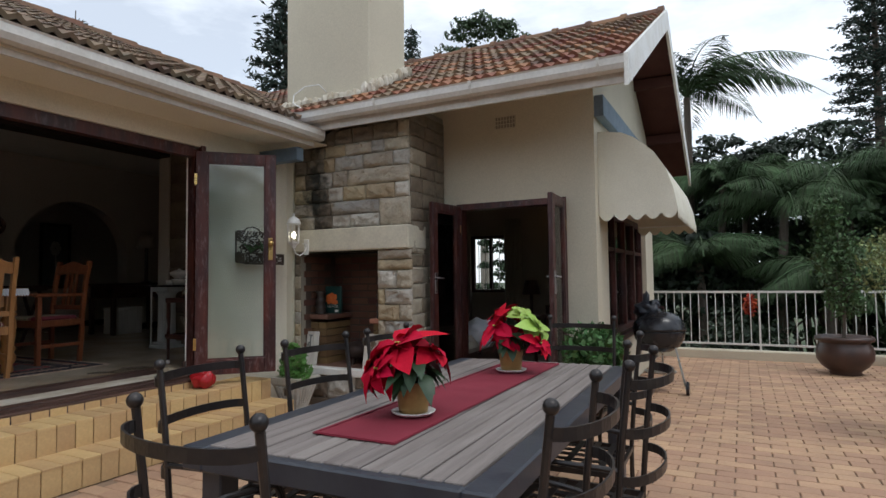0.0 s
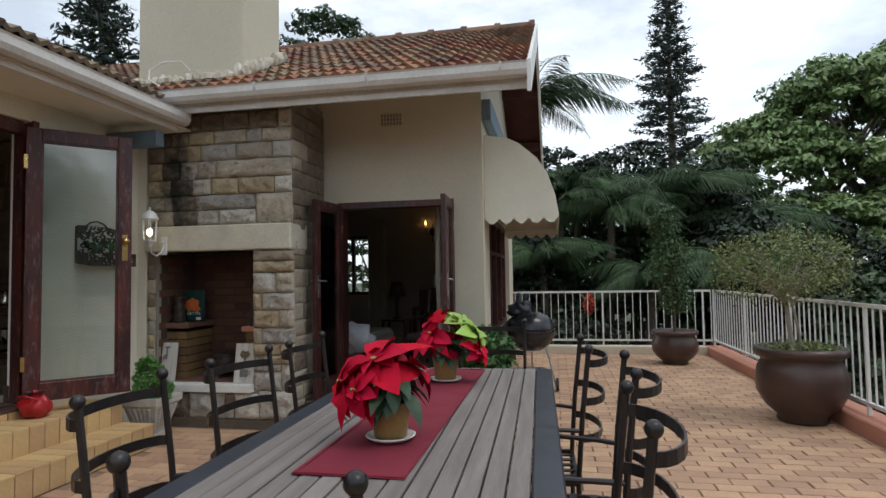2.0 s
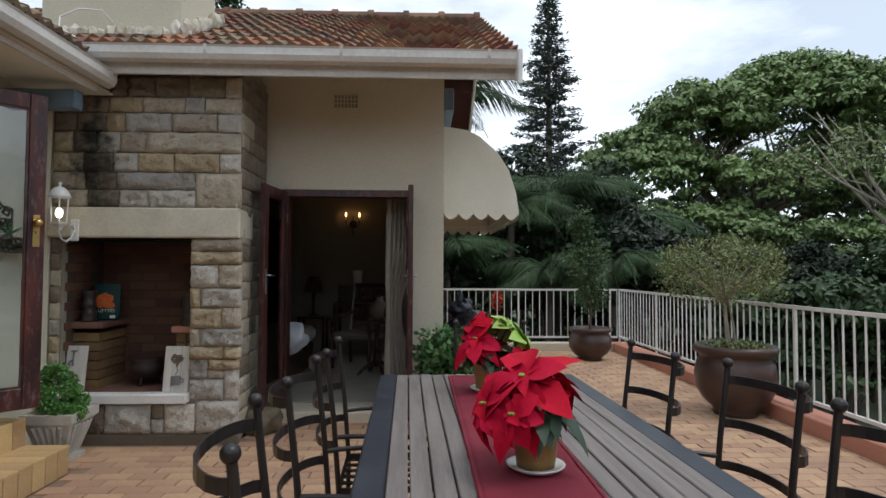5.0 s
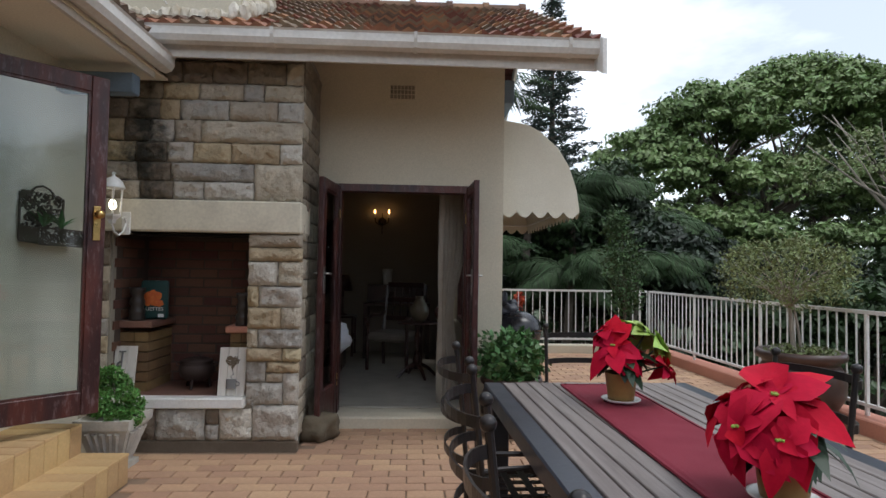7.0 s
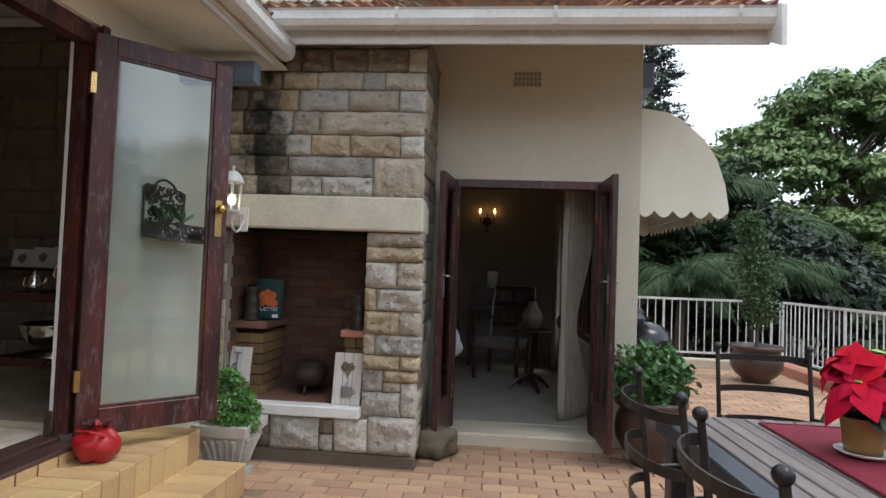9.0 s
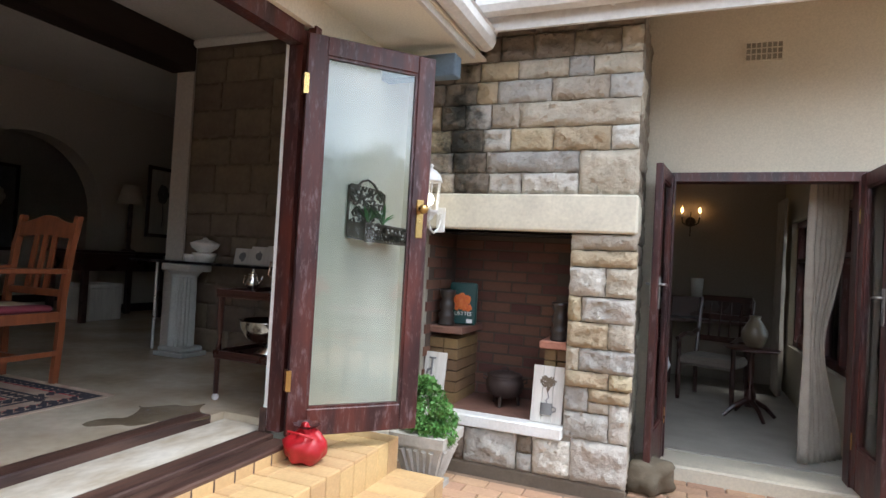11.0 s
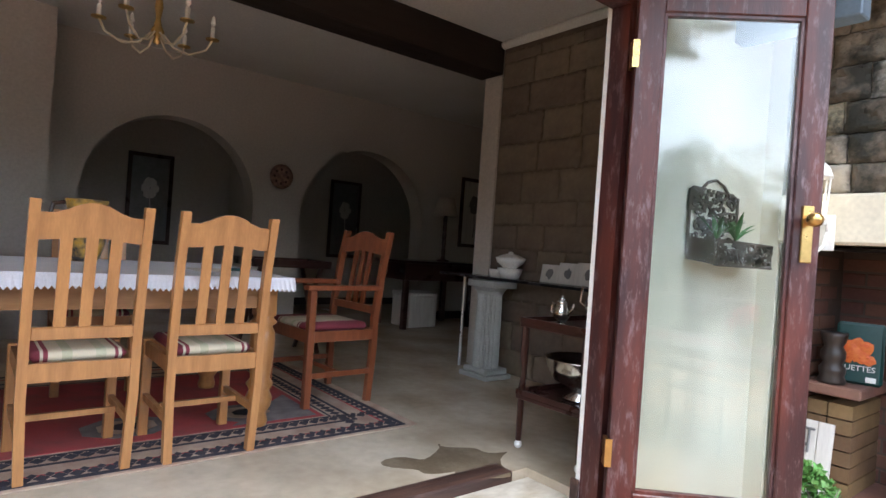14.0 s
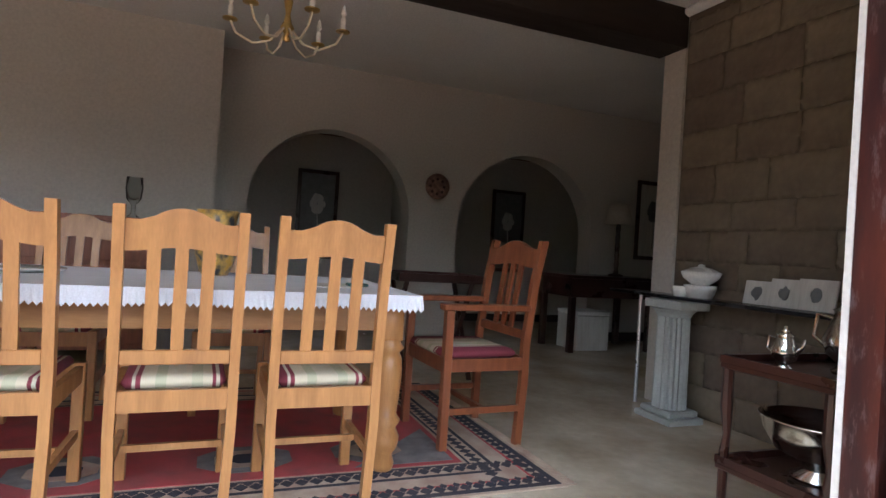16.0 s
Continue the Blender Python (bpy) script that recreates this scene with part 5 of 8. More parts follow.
p = thing("barbecue_cover", (-0.62, 6.85, 0.865), "bundled grey barbecue cover lying on the lid", "cover")
for c, size, rough, seed in (((-0.12, 0.0, 0.015), (0.12, 0.1, 0.08), 0.7, 3), ((-0.13, 0.02, 0.105), (0.035, 0.03, 0.1), 0.6, 5), ((-0.05, 0.0, 0.065), (0.06, 0.05, 0.05), 0.6, 8)):
    bm = B()
    lump(bm, c, size, rough, seed, 3)
    part("fold", bm, M_TABLEFRAME, p, "", True)

# ---- dining-room furniture ----
M_PINE_WOOD = mat("honey_pine", (0.43, 0.205, 0.07), 0.36, second=(0.29, 0.125, 0.042), scale=3.5, amount=0.7, fine=26, bump=0.15, stretch=(7, 7, 0.9))
M_PINE_TOP = mat("pine_board", (0.40, 0.2, 0.07), 0.35, second=(0.28, 0.12, 0.04), scale=3, amount=0.7, fine=26, bump=0.12, stretch=(7, 0.9, 7))
M_TEAK = mat("reddish_wood", (0.24, 0.075, 0.03), 0.38, second=(0.15, 0.045, 0.02), scale=4, amount=0.7, fine=26, bump=0.12, stretch=(7, 7, 0.9))
M_MAHOG = mat("dark_mahogany", (0.035, 0.013, 0.01), 0.3, second=(0.06, 0.022, 0.015), scale=5, fine=26, bump=0.1)
M_LINEN = mat("white_linen", (0.8, 0.81, 0.86), 0.95, second=(0.72, 0.73, 0.8), scale=6, fine=180, bump=0.3)
M_STRIPE = bpy.data.materials.new("striped_cushion")
M_STRIPE.use_nodes = True
sn, sl = M_STRIPE.node_tree.nodes, M_STRIPE.node_tree.links
s_co, s_sep, s_mul, s_frac, s_ramp, s_noise, s_bump = (sn.new("ShaderNode" + k) for k in ("TexCoord", "SeparateXYZ", "Math", "Math", "ValToRGB", "TexNoise", "Bump"))
s_mul.operation, s_frac.operation = "MULTIPLY", "FRACT"
s_mul.operation = "MULTIPLY_ADD"
s_mul.inputs[1].default_value, s_mul.inputs[2].default_value = 2.4, 0.5
s_ramp.color_ramp.interpolation = "CONSTANT"
for k, (pos, col) in enumerate(((0.0, (0.2, 0.035, 0.05)), (0.2, (0.62, 0.55, 0.42)), (0.225, (0.22, 0.04, 0.055)), (0.26, (0.6, 0.53, 0.38)), (0.36, (0.46, 0.44, 0.29)), (0.44, (0.58, 0.51, 0.37)), (0.62, (0.48, 0.46, 0.31)), (0.7, (0.6, 0.53, 0.38)), (0.77, (0.22, 0.04, 0.055)), (0.8, (0.62, 0.55, 0.42)), (0.825, (0.2, 0.035, 0.05)))):
    e = s_ramp.color_ramp.elements[k] if k < 2 else s_ramp.color_ramp.elements.new(pos)
    e.position, e.color = pos, (*col, 1)
s_noise.inputs["Scale"].default_value = 220
s_bump.inputs["Strength"].default_value = 0.2
sl.new(s_co.outputs["Object"], s_sep.inputs[0])
sl.new(s_sep.outputs["X"], s_mul.inputs[0])
sl.new(s_mul.outputs[0], s_frac.inputs[0])
sl.new(s_frac.outputs[0], s_ramp.inputs["Fac"])
sl.new(s_ramp.outputs["Color"], sn["Principled BSDF"].inputs["Base Color"])
sl.new(s_noise.outputs["Fac"], s_bump.inputs["Height"])
sl.new(s_bump.outputs["Normal"], sn["Principled BSDF"].inputs["Normal"])
sn["Principled BSDF"].inputs["Roughness"].default_value = 0.95


def dining_chair(wood, label, arms=False):
    """Local: seat centre over the origin, back at -y."""
    c = thing("dining_chair", (0, 0, 0), label, "chair", "chairs round the dining table")
    w, d = (0.176, 0.2) if not arms else (0.235, 0.21)
    for s in (-1, 1):
        bm = B()
        strap(bm, [(s * w * 0.94, -d + 0.01, 0.0), (s * w, -d, 0.3), (s * w, -d, 0.5), (s * w, -d - 0.035, 0.8), (s * w, -d - 0.075, 1.005)], 0.038, 0.032, (0, 1, 0))
        part("back_leg", bm, wood, c)
        bm = B()
        box(bm, s * w - 0.02, s * w + 0.02, d - 0.02, d + 0.02, 0, 0.44 if not arms else 0.66, 0.003)
        part("front_leg", bm, wood, c)
        bm = B()
        box(bm, s * w - 0.012, s * w + 0.012, -d + 0.015, d - 0.02, 0.37, 0.43)
        part("side_rail", bm, wood, c)
        bm = B()
        box(bm, s * w - 0.01, s * w + 0.01, -d + 0.015, d - 0.02, 0.17, 0.2)
        part("stretcher", bm, wood, c)
        if arms:
            bm = B()
            box(bm, s * w - 0.03, s * w + 0.03, -d - 0.01, d + 0.04, 0.655, 0.685, 0.006)
            part("armrest", bm, wood, c)
    bm = B()
    n = 16
    lo, hi = [], []
    for i in range(n + 1):
        t = i / n
        x = (t - 0.5) * 2 * (w - 0.016)
        k = max(0.0, 1 - (abs(t - 0.5) / 0.34) ** 2)
        bump = 0.05 * k + (0.008 if abs(t - 0.5) > 0.3 else 0)
        lo.append((x, 0.875 + 0.008 * math.cos((t - 0.5) * 6)))
        hi.append((x, 0.955 + bump))
    prism(bm, lo + hi[::-1], -0.011, 0.011, Matrix(((1, 0, 0, 0), (0, -0.15, 1, -d - 0.045 + 0.13), (0, 1, 0, 0), (0, 0, 0, 1))))
    part("crest_rail", bm, wood, c)
    bm = B()
    box(bm, -w + 0.016, w - 0.016, -d - 0.02, -d + 0.004, 0.515, 0.56, 0.003)
    part("lower_rail", bm, wood, c)
    for x in (-0.078, 0.0, 0.078):
        bm = B()
        strap(bm, [(x, -d - 0.008, 0.555), (x, -d - 0.03, 0.72), (x, -d - 0.054, 0.885)], 0.012, 0.038, (0, 1, 0))
        part("slat", bm, wood, c)
    for y in (-d, d):
        bm = B()
        box(bm, -w + 0.016, w - 0.016, y - 0.011, y + 0.011, 0.365, 0.432)
        part("seat_rail", bm, wood, c)
    bm = B()
    box(bm, -w + 0.016, w - 0.016, -0.01, 0.01, 0.175, 0.198)
    part("stretcher", bm, wood, c)
    bm = B()
    box(bm, -w + 0.02, w - 0.02, -d + 0.03, d + 0.01, 0.425, 0.466, 0.016)
    part("cushion", bm, M_STRIPE, c, "striped maroon and cream seat cushion", True)
    return c


ch = dining_chair(M_PINE_WOOD, "honey pine dining chair with slatted back and striped seat")
ch.matrix_basis = pose(-5.42, 2.61, DF, 0, 0, 90)
for x, y, a in ((-5.44, 2.13, 91), (-5.46, 1.62, 88), (-5.45, 1.12, 90), (-6.62, 2.35, -90), (-6.62, 1.55, -92)):
    copy_thing(ch, pose(x, y, DF, 0, 0, a))
ch2 = dining_chair(M_TEAK, "reddish wooden armchair with slatted back and striped seat", True)
ch2.matrix_basis = pose(-5.93, 3.45, DF, 0, 0, 183)

DT = DF + 0.735
tb = thing("dining_table", (0, 0, 0), "honey pine dining table with turned legs", "table")
bm = B()
box(bm, -6.43, -5.43, 0.7, 2.985, DT - 0.03, DT, 0.006)
part("tabletop", bm, M_PINE_TOP, tb)
bm = B()
for a in ((-6.35, -6.33, 0.8, 2.9), (-5.53, -5.51, 0.8, 2.9), (-6.35, -5.51, 0.78, 0.8), (-6.35, -5.51, 2.9, 2.92)):
    box(bm, *a, DT - 0.15, DT - 0.031)
part("apron", bm, M_PINE_TOP, tb)
for x in (-6.33, -5.53):
    for y in (0.8, 2.925):
        bm = B()
        box(bm, x - 0.045, x + 0.045, y - 0.045, y + 0.045, DT - 0.19, DT - 0.032, 0.004)
        lathe(bm, [(r_ * 1.3, z_) for r_, z_ in [(0.0, 0.0), (0.032, 0.0), (0.038, 0.03), (0.03, 0.07), (0.045, 0.1), (0.05, 0.14), (0.036, 0.18), (0.05, 0.21), (0.036, 0.235), (0.042, 0.3), (0.047, 0.4), (0.044, 0.46), (0.034, 0.49), (0.05, 0.51), (0.036, 0.53), (0.04, 0.545), (0.0, 0.546)]], 18, (x, y, DF + 0.005))
        part("leg", bm, M_PINE_WOOD, tb, "", True)

cl = thing("tablecloth", (0, 0, 0), "white linen tablecloth with a zigzag fringed edge", "tablecloth")
bm = B()
cx0, cx1, cy0, cy1 = -6.46, -5.39, 0.65, 3.01
box(bm, cx0, cx1, cy0, cy1, DT + 0.002, DT + 0.006)
part("cloth", bm, M_LINEN, cl)
for p0, p1 in (((cx1, cy0), (cx1, cy1)), ((cx0, cy1), (cx1, cy1)), ((cx0, cy0), (cx0, cy1))):
    bm = B()
    a, b = Vector((*p0, DT + 0.005)), Vector((*p1, DT + 0.005))
    n = int((b - a).length / 0.011)
    tp, lw = [], []
    out = Vector((1, 0, 0)) if p0[0] == p1[0] == cx1 else (Vector((-1, 0, 0)) if p0[0] == p1[0] else Vector((0, 1, 0)))
    for i in range(n + 1):
        q = a.lerp(b, i / n)
        wv = 0.01 * noise.noise(Vector((i * 0.09, p0[0], 1)))
        dz = 0.05 + (0.014 if i % 2 else 0.0) + 0.012 * noise.noise(Vector((i * 0.05, 3, p0[1])))
        tp.append(bm.verts.new(q))
        lw.append(bm.verts.new(q + out * (0.012 + wv) - Vector((0, 0, dz))))
    for i in range(n):
        bm.faces.new((tp[i], tp[i + 1], lw[i + 1], lw[i]))
    part("fringe", bm, M_LINEN, cl)

M_JUG = mat("painted_jug", (0.6, 0.36, 0.08), 0.3, second=(0.03, 0.03, 0.04), scale=26, amount=1.0, fine=40, bump=0.03)
p = thing("jug", (-6.22, 2.24, DT + 0.007), "yellow and black painted pottery jug on the table", "jug")
bm = B()
lathe(bm, [(0.0, 0.0), (0.06, 0.0), (0.075, 0.03), (0.095, 0.1), (0.1, 0.16), (0.088, 0.22), (0.085, 0.26), (0.098, 0.31), (0.09, 0.31), (0.078, 0.27), (0.08, 0.2), (0.0, 0.1)], 26)
part("body", bm, M_JUG, p, "", True)
bm = B()
tube(bm, [(0, -0.092, 0.29), (0, -0.14, 0.28), (0, -0.155, 0.22), (0, -0.13, 0.15), (0, -0.098, 0.13)], 0.01, 8)
part("handle", bm, M_MAHOG, p)
p = thing("table_mats", (-5.75, 2.72, DT + 0.007), "small stack of papers and a green clip", "papers")
bm = B()
box(bm, -0.1, 0.1, -0.08, 0.08, 0, 0.006)
part("paper", bm, M_PANELWHITE, p)
bm = B()
box(bm, 0.02, 0.08, 0.05, 0.14, 0.006, 0.02, 0.004)
part("clip", bm, M_GREENBAG, p)
bm = B()
lathe(bm, [(0.0, 0.0), (0.08, 0.0), (0.13, 0.012), (0.135, 0.018), (0.08, 0.008), (0.0, 0.006)], 24, (-5.95, 1.55, DT + 0.007))
tagged(part("glass_dish", bm, M_CHINA, None, "", True), "pale shallow dish on the white tablecloth", "dish")

# rug with border, field and medallions
M_RUGRED = mat("rug_red", (0.42, 0.065, 0.065), 0.98, second=(0.26, 0.07, 0.065), scale=7, amount=0.8, fine=170, bump=0.5)
M_RUGTAN = mat("rug_tan", (0.5, 0.39, 0.29), 0.98, second=(0.33, 0.2, 0.15), scale=8, amount=0.8, fine=170, bump=0.5)
M_RUGNAVY = mat("rug_navy", (0.03, 0.03, 0.045), 0.98, second=(0.08, 0.06, 0.06), scale=12, fine=170, bump=0.5)
M_RUGGREY = mat("rug_grey", (0.22, 0.2, 0.19), 0.98, second=(0.14, 0.12, 0.12), scale=14, amount=0.9, fine=170, bump=0.5)
rug = thing("rug", (0, 0, 0), "worn red oriental rug with patterned tan border", "rug")
RX0, RX1, RY0, RY1 = -7.0, -5.2, 0.2, 3.62
bm = B()
box(bm, RX0, RX1, RY0, RY1, DF + 0.001, DF + 0.008, 0.002)
part("ground", bm, M_RUGTAN, rug)
for k, (ins, wd, m) in enumerate(((0.02, 0.03, M_RUGNAVY), (0.10, 0.012, M_RUGRED), (0.2, 0.02, M_RUGNAVY), (0.3, 0.012, M_RUGNAVY))):
    bm = B()
    a, b, c, d = RX0 + ins, RX1 - ins, RY0 + ins, RY1 - ins
    z = DF + 0.0095
    box(bm, a, b, c, c + wd, DF + 0.007, z)
    box(bm, a, b, d - wd, d, DF + 0.007, z)
    box(bm, a, a + wd, c + wd, d - wd, DF + 0.007, z)
    box(bm, b - wd, b, c + wd, d - wd, DF + 0.007, z)
    part("band", bm, m, rug)
bm = B()
box(bm, RX0 + 0.33, RX1 - 0.33, RY0 + 0.33, RY1 - 0.33, DF + 0.007, DF + 0.0105)
part("field", bm, M_RUGRED, rug)
bm = B()
for q in np.arange(RY0 + 0.08, RY1 - 0.06, 0.055):
    for x in (RX1 - 0.075, RX1 - 0.26):
        prism(bm, [(x - 0.03, q), (x, q - 0.026), (x + 0.03, q), (x, q + 0.026)], DF + 0.007, DF + 0.0108)
        prism(bm, [(x - 0.052, q + 0.027), (x - 0.03, q + 0.01), (x - 0.01, q + 0.027), (x - 0.03, q + 0.045)], DF + 0.007, DF + 0.0106)
for q in np.arange(RX0 + 0.08, RX1 - 0.06, 0.055):
    for y in (RY1 - 0.075, RY1 - 0.26):
        prism(bm, [(q - 0.026, y), (q, y - 0.03), (q + 0.026, y), (q, y + 0.03)], DF + 0.007, DF + 0.0112)
part("border_motif", bm, M_RUGNAVY, rug)
for cy in (1.1, 1.75, 2.4, 2.95):
    for r, m, z in ((0.2, M_RUGGREY, 0.0115), (0.13, M_RUGTAN, 0.0125), (0.07, M_RUGNAVY, 0.0135)):
        bm = B()
        prism(bm, [(-5.75 + r * 0.8 * math.cos(a), cy + r * math.sin(a)) for a in [k * math.pi / 4 + 0.39 for k in range(8)]], DF + 0.008, DF + z)
        part("medallion", bm, m, rug)
bm = B()
prism(bm, [(RX1 - 0.36, RY1 - 0.36), (RX1 - 0.36, RY1 - 0.8), (RX1 - 0.8, RY1 - 0.36)], DF + 0.008, DF + 0.0118)
part("spandrel", bm, M_RUGGREY, rug)
bm = B()
for q in np.arange(RX0 + 0.01, RX1, 0.016):
    strap(bm, [(q, RY1, DF + 0.004), (q + 0.006 * math.sin(q * 70), RY1 + 0.05, DF + 0.003)], 0.003, 0.006)
part("fringe", bm, M_RUGTAN, rug)

# damp stain on the screed by the trolley
bm = B()
pts_ = [(-4.72 + (0.17 + 0.06 * math.sin(a * 3 + 1) + 0.04 * math.sin(a * 5)) * math.cos(a), 3.5 + (0.24 + 0.08 * math.sin(a * 2)) * math.sin(a) + 0.03 * math.sin(a * 7)) for a in [k * 2 * math.pi / 48 for k in range(48)]]
prism(bm, pts_, DF + 0.0005, DF + 0.0022)
structure("floor_stain", bm, mat("damp_screed", (0.17, 0.13, 0.085), 0.15, second=(0.3, 0.24, 0.17), scale=6, bump=0.03), "dark damp stain on the floor")

# chandelier
M_IVORY = mat("ivory_paint", (0.62, 0.55, 0.42), 0.5, second=(0.45, 0.38, 0.27), scale=9, bump=0.1)
p = thing("chandelier", (-6.18, 2.50, 2.38), "brass and ivory chandelier with curved arms and unlit candle bulbs", "chandelier")
bm = B()
lathe(bm, [(0.0, -0.02), (0.02, -0.01), (0.012, 0.02), (0.035, 0.05), (0.02, 0.08), (0.012, 0.12), (0.022, 0.18), (0.01, 0.26), (0.006, 0.7), (0.0, 0.7)], 14)
part("stem", bm, M_BRASS, p, "", True)
for i in range(6):
    a = i * math.pi / 3 + 0.3
    d = Vector((math.cos(a), math.sin(a), 0))
    bm = B()
    tube(bm, [d * 0.02 + Vector((0, 0, 0.05)), d * 0.08 + Vector((0, 0, -0.02)), d * 0.16 + Vector((0, 0, -0.04)), d * 0.24 + Vector((0, 0, 0.0)), d * 0.27 + Vector((0, 0, 0.06))], 0.006, 7)
    arm = part("arm", bm, M_IVORY, p, "ivory painted arm")
    bm = B()
    c = d * 0.27
    lathe(bm, [(0.0, 0.055), (0.035, 0.062), (0.036, 0.068), (0.012, 0.068), (0.0, 0.068)], 12, c)
    part("drip_pan", bm, M_BRASS, arm)
    bm = B()
    lathe(bm, [(0.0, 0.068), (0.012, 0.068), (0.012, 0.13), (0.0, 0.131)], 10, c)
    lathe(bm, [(0.0, 0.131), (0.014, 0.15), (0.008, 0.185), (0.0, 0.2)], 10, c)
    part("candle_bulb", bm, M_CHINA, arm, "unlit white candle bulb")

# wall plate, pictures
p = thing("wall_plate", (AX + 0.002, 4.33, 2.04), "patterned brown ceramic plate hung on the wall", "plate")
bm = B()
lathe(bm, [(0.0, 0.0), (0.08, 0.0), (0.13, 0.018), (0.132, 0.024), (0.08, 0.01), (0.0, 0.008)], 28)
for v in bm.verts:
    v.co = Vector((v.co.z, v.co.x, v.co.y))
part("plate", bm, mat("brown_ceramic", (0.3, 0.18, 0.13), 0.4, second=(0.12, 0.06, 0.05), scale=22, amount=0.9, bump=0.05), p, "", True)
for i in range(8):
    a = i * math.pi / 4
    bm = B()
    lump(bm, (0.02, 0.075 * math.cos(a), 0.075 * math.sin(a)), (0.003, 0.016, 0.016), 0.1, i, 1)
    part("pattern_mark", bm, M_MAHOG, p)


def picture(at, w, h, label, flip=1, motif=M_PANELWHITE):
    """Framed picture on a wall that faces +x."""
    p = thing("framed_picture", at, label, "picture", "pictures in the passage")
    f = 0.045
    bm = B()
    for a in ((-w / 2, -w / 2 + f, 0, h), (w / 2 - f, w / 2, 0, h), (-w / 2 + f, w / 2 - f, 0, f), (-w / 2 + f, w / 2 - f, h - f, h)):
        box(bm, 0.0, 0.03, a[0], a[1], a[2], a[3], 0.004)
    part("frame", bm, M_MAHOG, p)
    bm = B()
    box(bm, 0.0, 0.012, -w / 2 + f, w / 2 - f, f, h - f)
    part("mount", bm, M_TIN if flip else M_PANELWHITE, p, "grey-toned print")
    bm = B()
    for k in range(6):
        a = k * 1.05
        lump(bm, (0.014, 0.05 * math.cos(a), h * 0.62 + 0.07 * math.sin(a)), (0.003, 0.045, 0.06), 0.4, k, 2)
    tube(bm, [(0.014, 0, h * 0.55), (0.014, 0.02, h * 0.3), (0.014, 0.0, h * 0.14)], 0.006, 6)
    part("flower_print", bm, motif, p)
    return p


picture((AX - 1.648, 3.40, 1.2), 0.5, 1.08, "dark-framed print of a pale flower")
picture((AX - 1.648, 6.04, 1.15), 0.51, 1.13, "dark-framed print of a pale flower")
picture((AX + 0.002, 7.12, 1.43), 0.5, 0.94, "dark-framed picture beside the lamp", 0, M_TIN)

# console table with lamp
p = thing("console_table", (-8.35, 6.05, DF), "dark wooden console table against the wall", "table")
bm = B()
box(bm, -0.3, 0.3, -0.55, 0.55, 0.74, 0.77, 0.005)
part("top", bm, M_MAHOG, p)
bm = B()
box(bm, -0.27, 0.27, -0.5, 0.5, 0.55, 0.738)
part("drawer_case", bm, M_MAHOG, p)
for x in (-0.26, 0.26):
    for y in (-0.48, 0.48):
        bm = B()
        box(bm, x - 0.03, x + 0.03, y - 0.03, y + 0.03, 0, 0.55, 0.004)
        part("leg", bm, M_MAHOG, p)
p = thing("storage_box", (-8.35, 5.9, DF), "white box standing under the console table", "box")
bm = B()
box(bm, -0.18, 0.18, -0.2, 0.2, 0, 0.36, 0.01)
part("body", bm, M_PANELWHITE, p)
bm = B()
box(bm, -0.185, 0.185, -0.205, 0.205, 0.362, 0.4, 0.008)
part("lid", bm, M_PANELWHITE, p)


def table_lamp(at, label, shade_m, h=0.42):
    p = thing("table_lamp", at, label, "lamp")
    bm = B()
    lathe(bm, [(0.0, 0.0), (0.08, 0.0), (0.08, 0.015), (0.03, 0.03), (0.024, 0.06)] + [(0.022 + 0.006 * (i % 2), 0.08 + i * (h - 0.1) / 10) for i in range(11)] + [(0.01, h), (0.0, h)], 14)
    part("base", bm, M_MAHOG, p, "", True)
    bm = B()
    lathe(bm, [(0.15, h - 0.02), (0.095, h + 0.2), (0.09, h + 0.2), (0.145, h - 0.02)], 24)
    part("shade", bm, shade_m, p, "fabric shade, unlit", True)
    return p


M_SHADE = mat("dull_lampshade", (0.45, 0.39, 0.33), 0.95, scale=6, bump=0.1)
table_lamp((-8.35, 6.28, DF + 0.771), "turned dark wood table lamp with a pale shade", M_SHADE, 0.58)

# shelf on a column along the stone wall
p = thing("wall_shelf", (0, 0, 0), "thin black shelf carried by a column and a pole", "shelf")
bm = B()
box(bm, -6.55, -4.75, SY - 0.24, SY - 0.022, DF + 0.722, DF + 0.742, 0.003)
part("board", bm, M_BLACK, p)
bm = B()
tube(bm, [(-6.34, SY - 0.14, DF), (-6.34, SY - 0.14, DF + 0.722)], 0.012, 10)
part("pole", bm, M_CHROME, p, "bright metal pole")
p = thing("column", (-5.95, SY - 0.22, DF), "white fluted plaster column pedestal", "column")
bm = B()
box(bm, -0.15, 0.15, -0.13, 0.13, 0, 0.035, 0.006)
box(bm, -0.125, 0.125, -0.115, 0.115, 0.035, 0.075, 0.012)
part("plinth", bm, M_PLASTERCAST, p)
bm = B()
n = 40
prev = None
for z, k in ((0.075, 1.0), (0.62, 0.94)):
    now = [bm.verts.new(((0.1 - (0.012 if i % 2 else 0)) * k * math.cos(2 * math.pi * i / n), (0.1 - (0.012 if i % 2 else 0)) * k * math.sin(2 * math.pi * i / n), z)) for i in range(n)]
    if prev:
        for i in range(n):
            bm.faces.new((prev[i], prev[(i + 1) % n], now[(i + 1) % n], now[i]))
    prev = now
part("shaft", bm, M_PLASTERCAST, p)
bm = B()
lathe(bm, [(0.0, 0.62), (0.098, 0.62), (0.105, 0.64), (0.13, 0.665), (0.0, 0.666)], 24)
box(bm, -0.15, 0.15, -0.1, 0.13, 0.667, 0.719, 0.006)
part("capital", bm, M_PLASTERCAST, p)
SZ = DF + 0.743
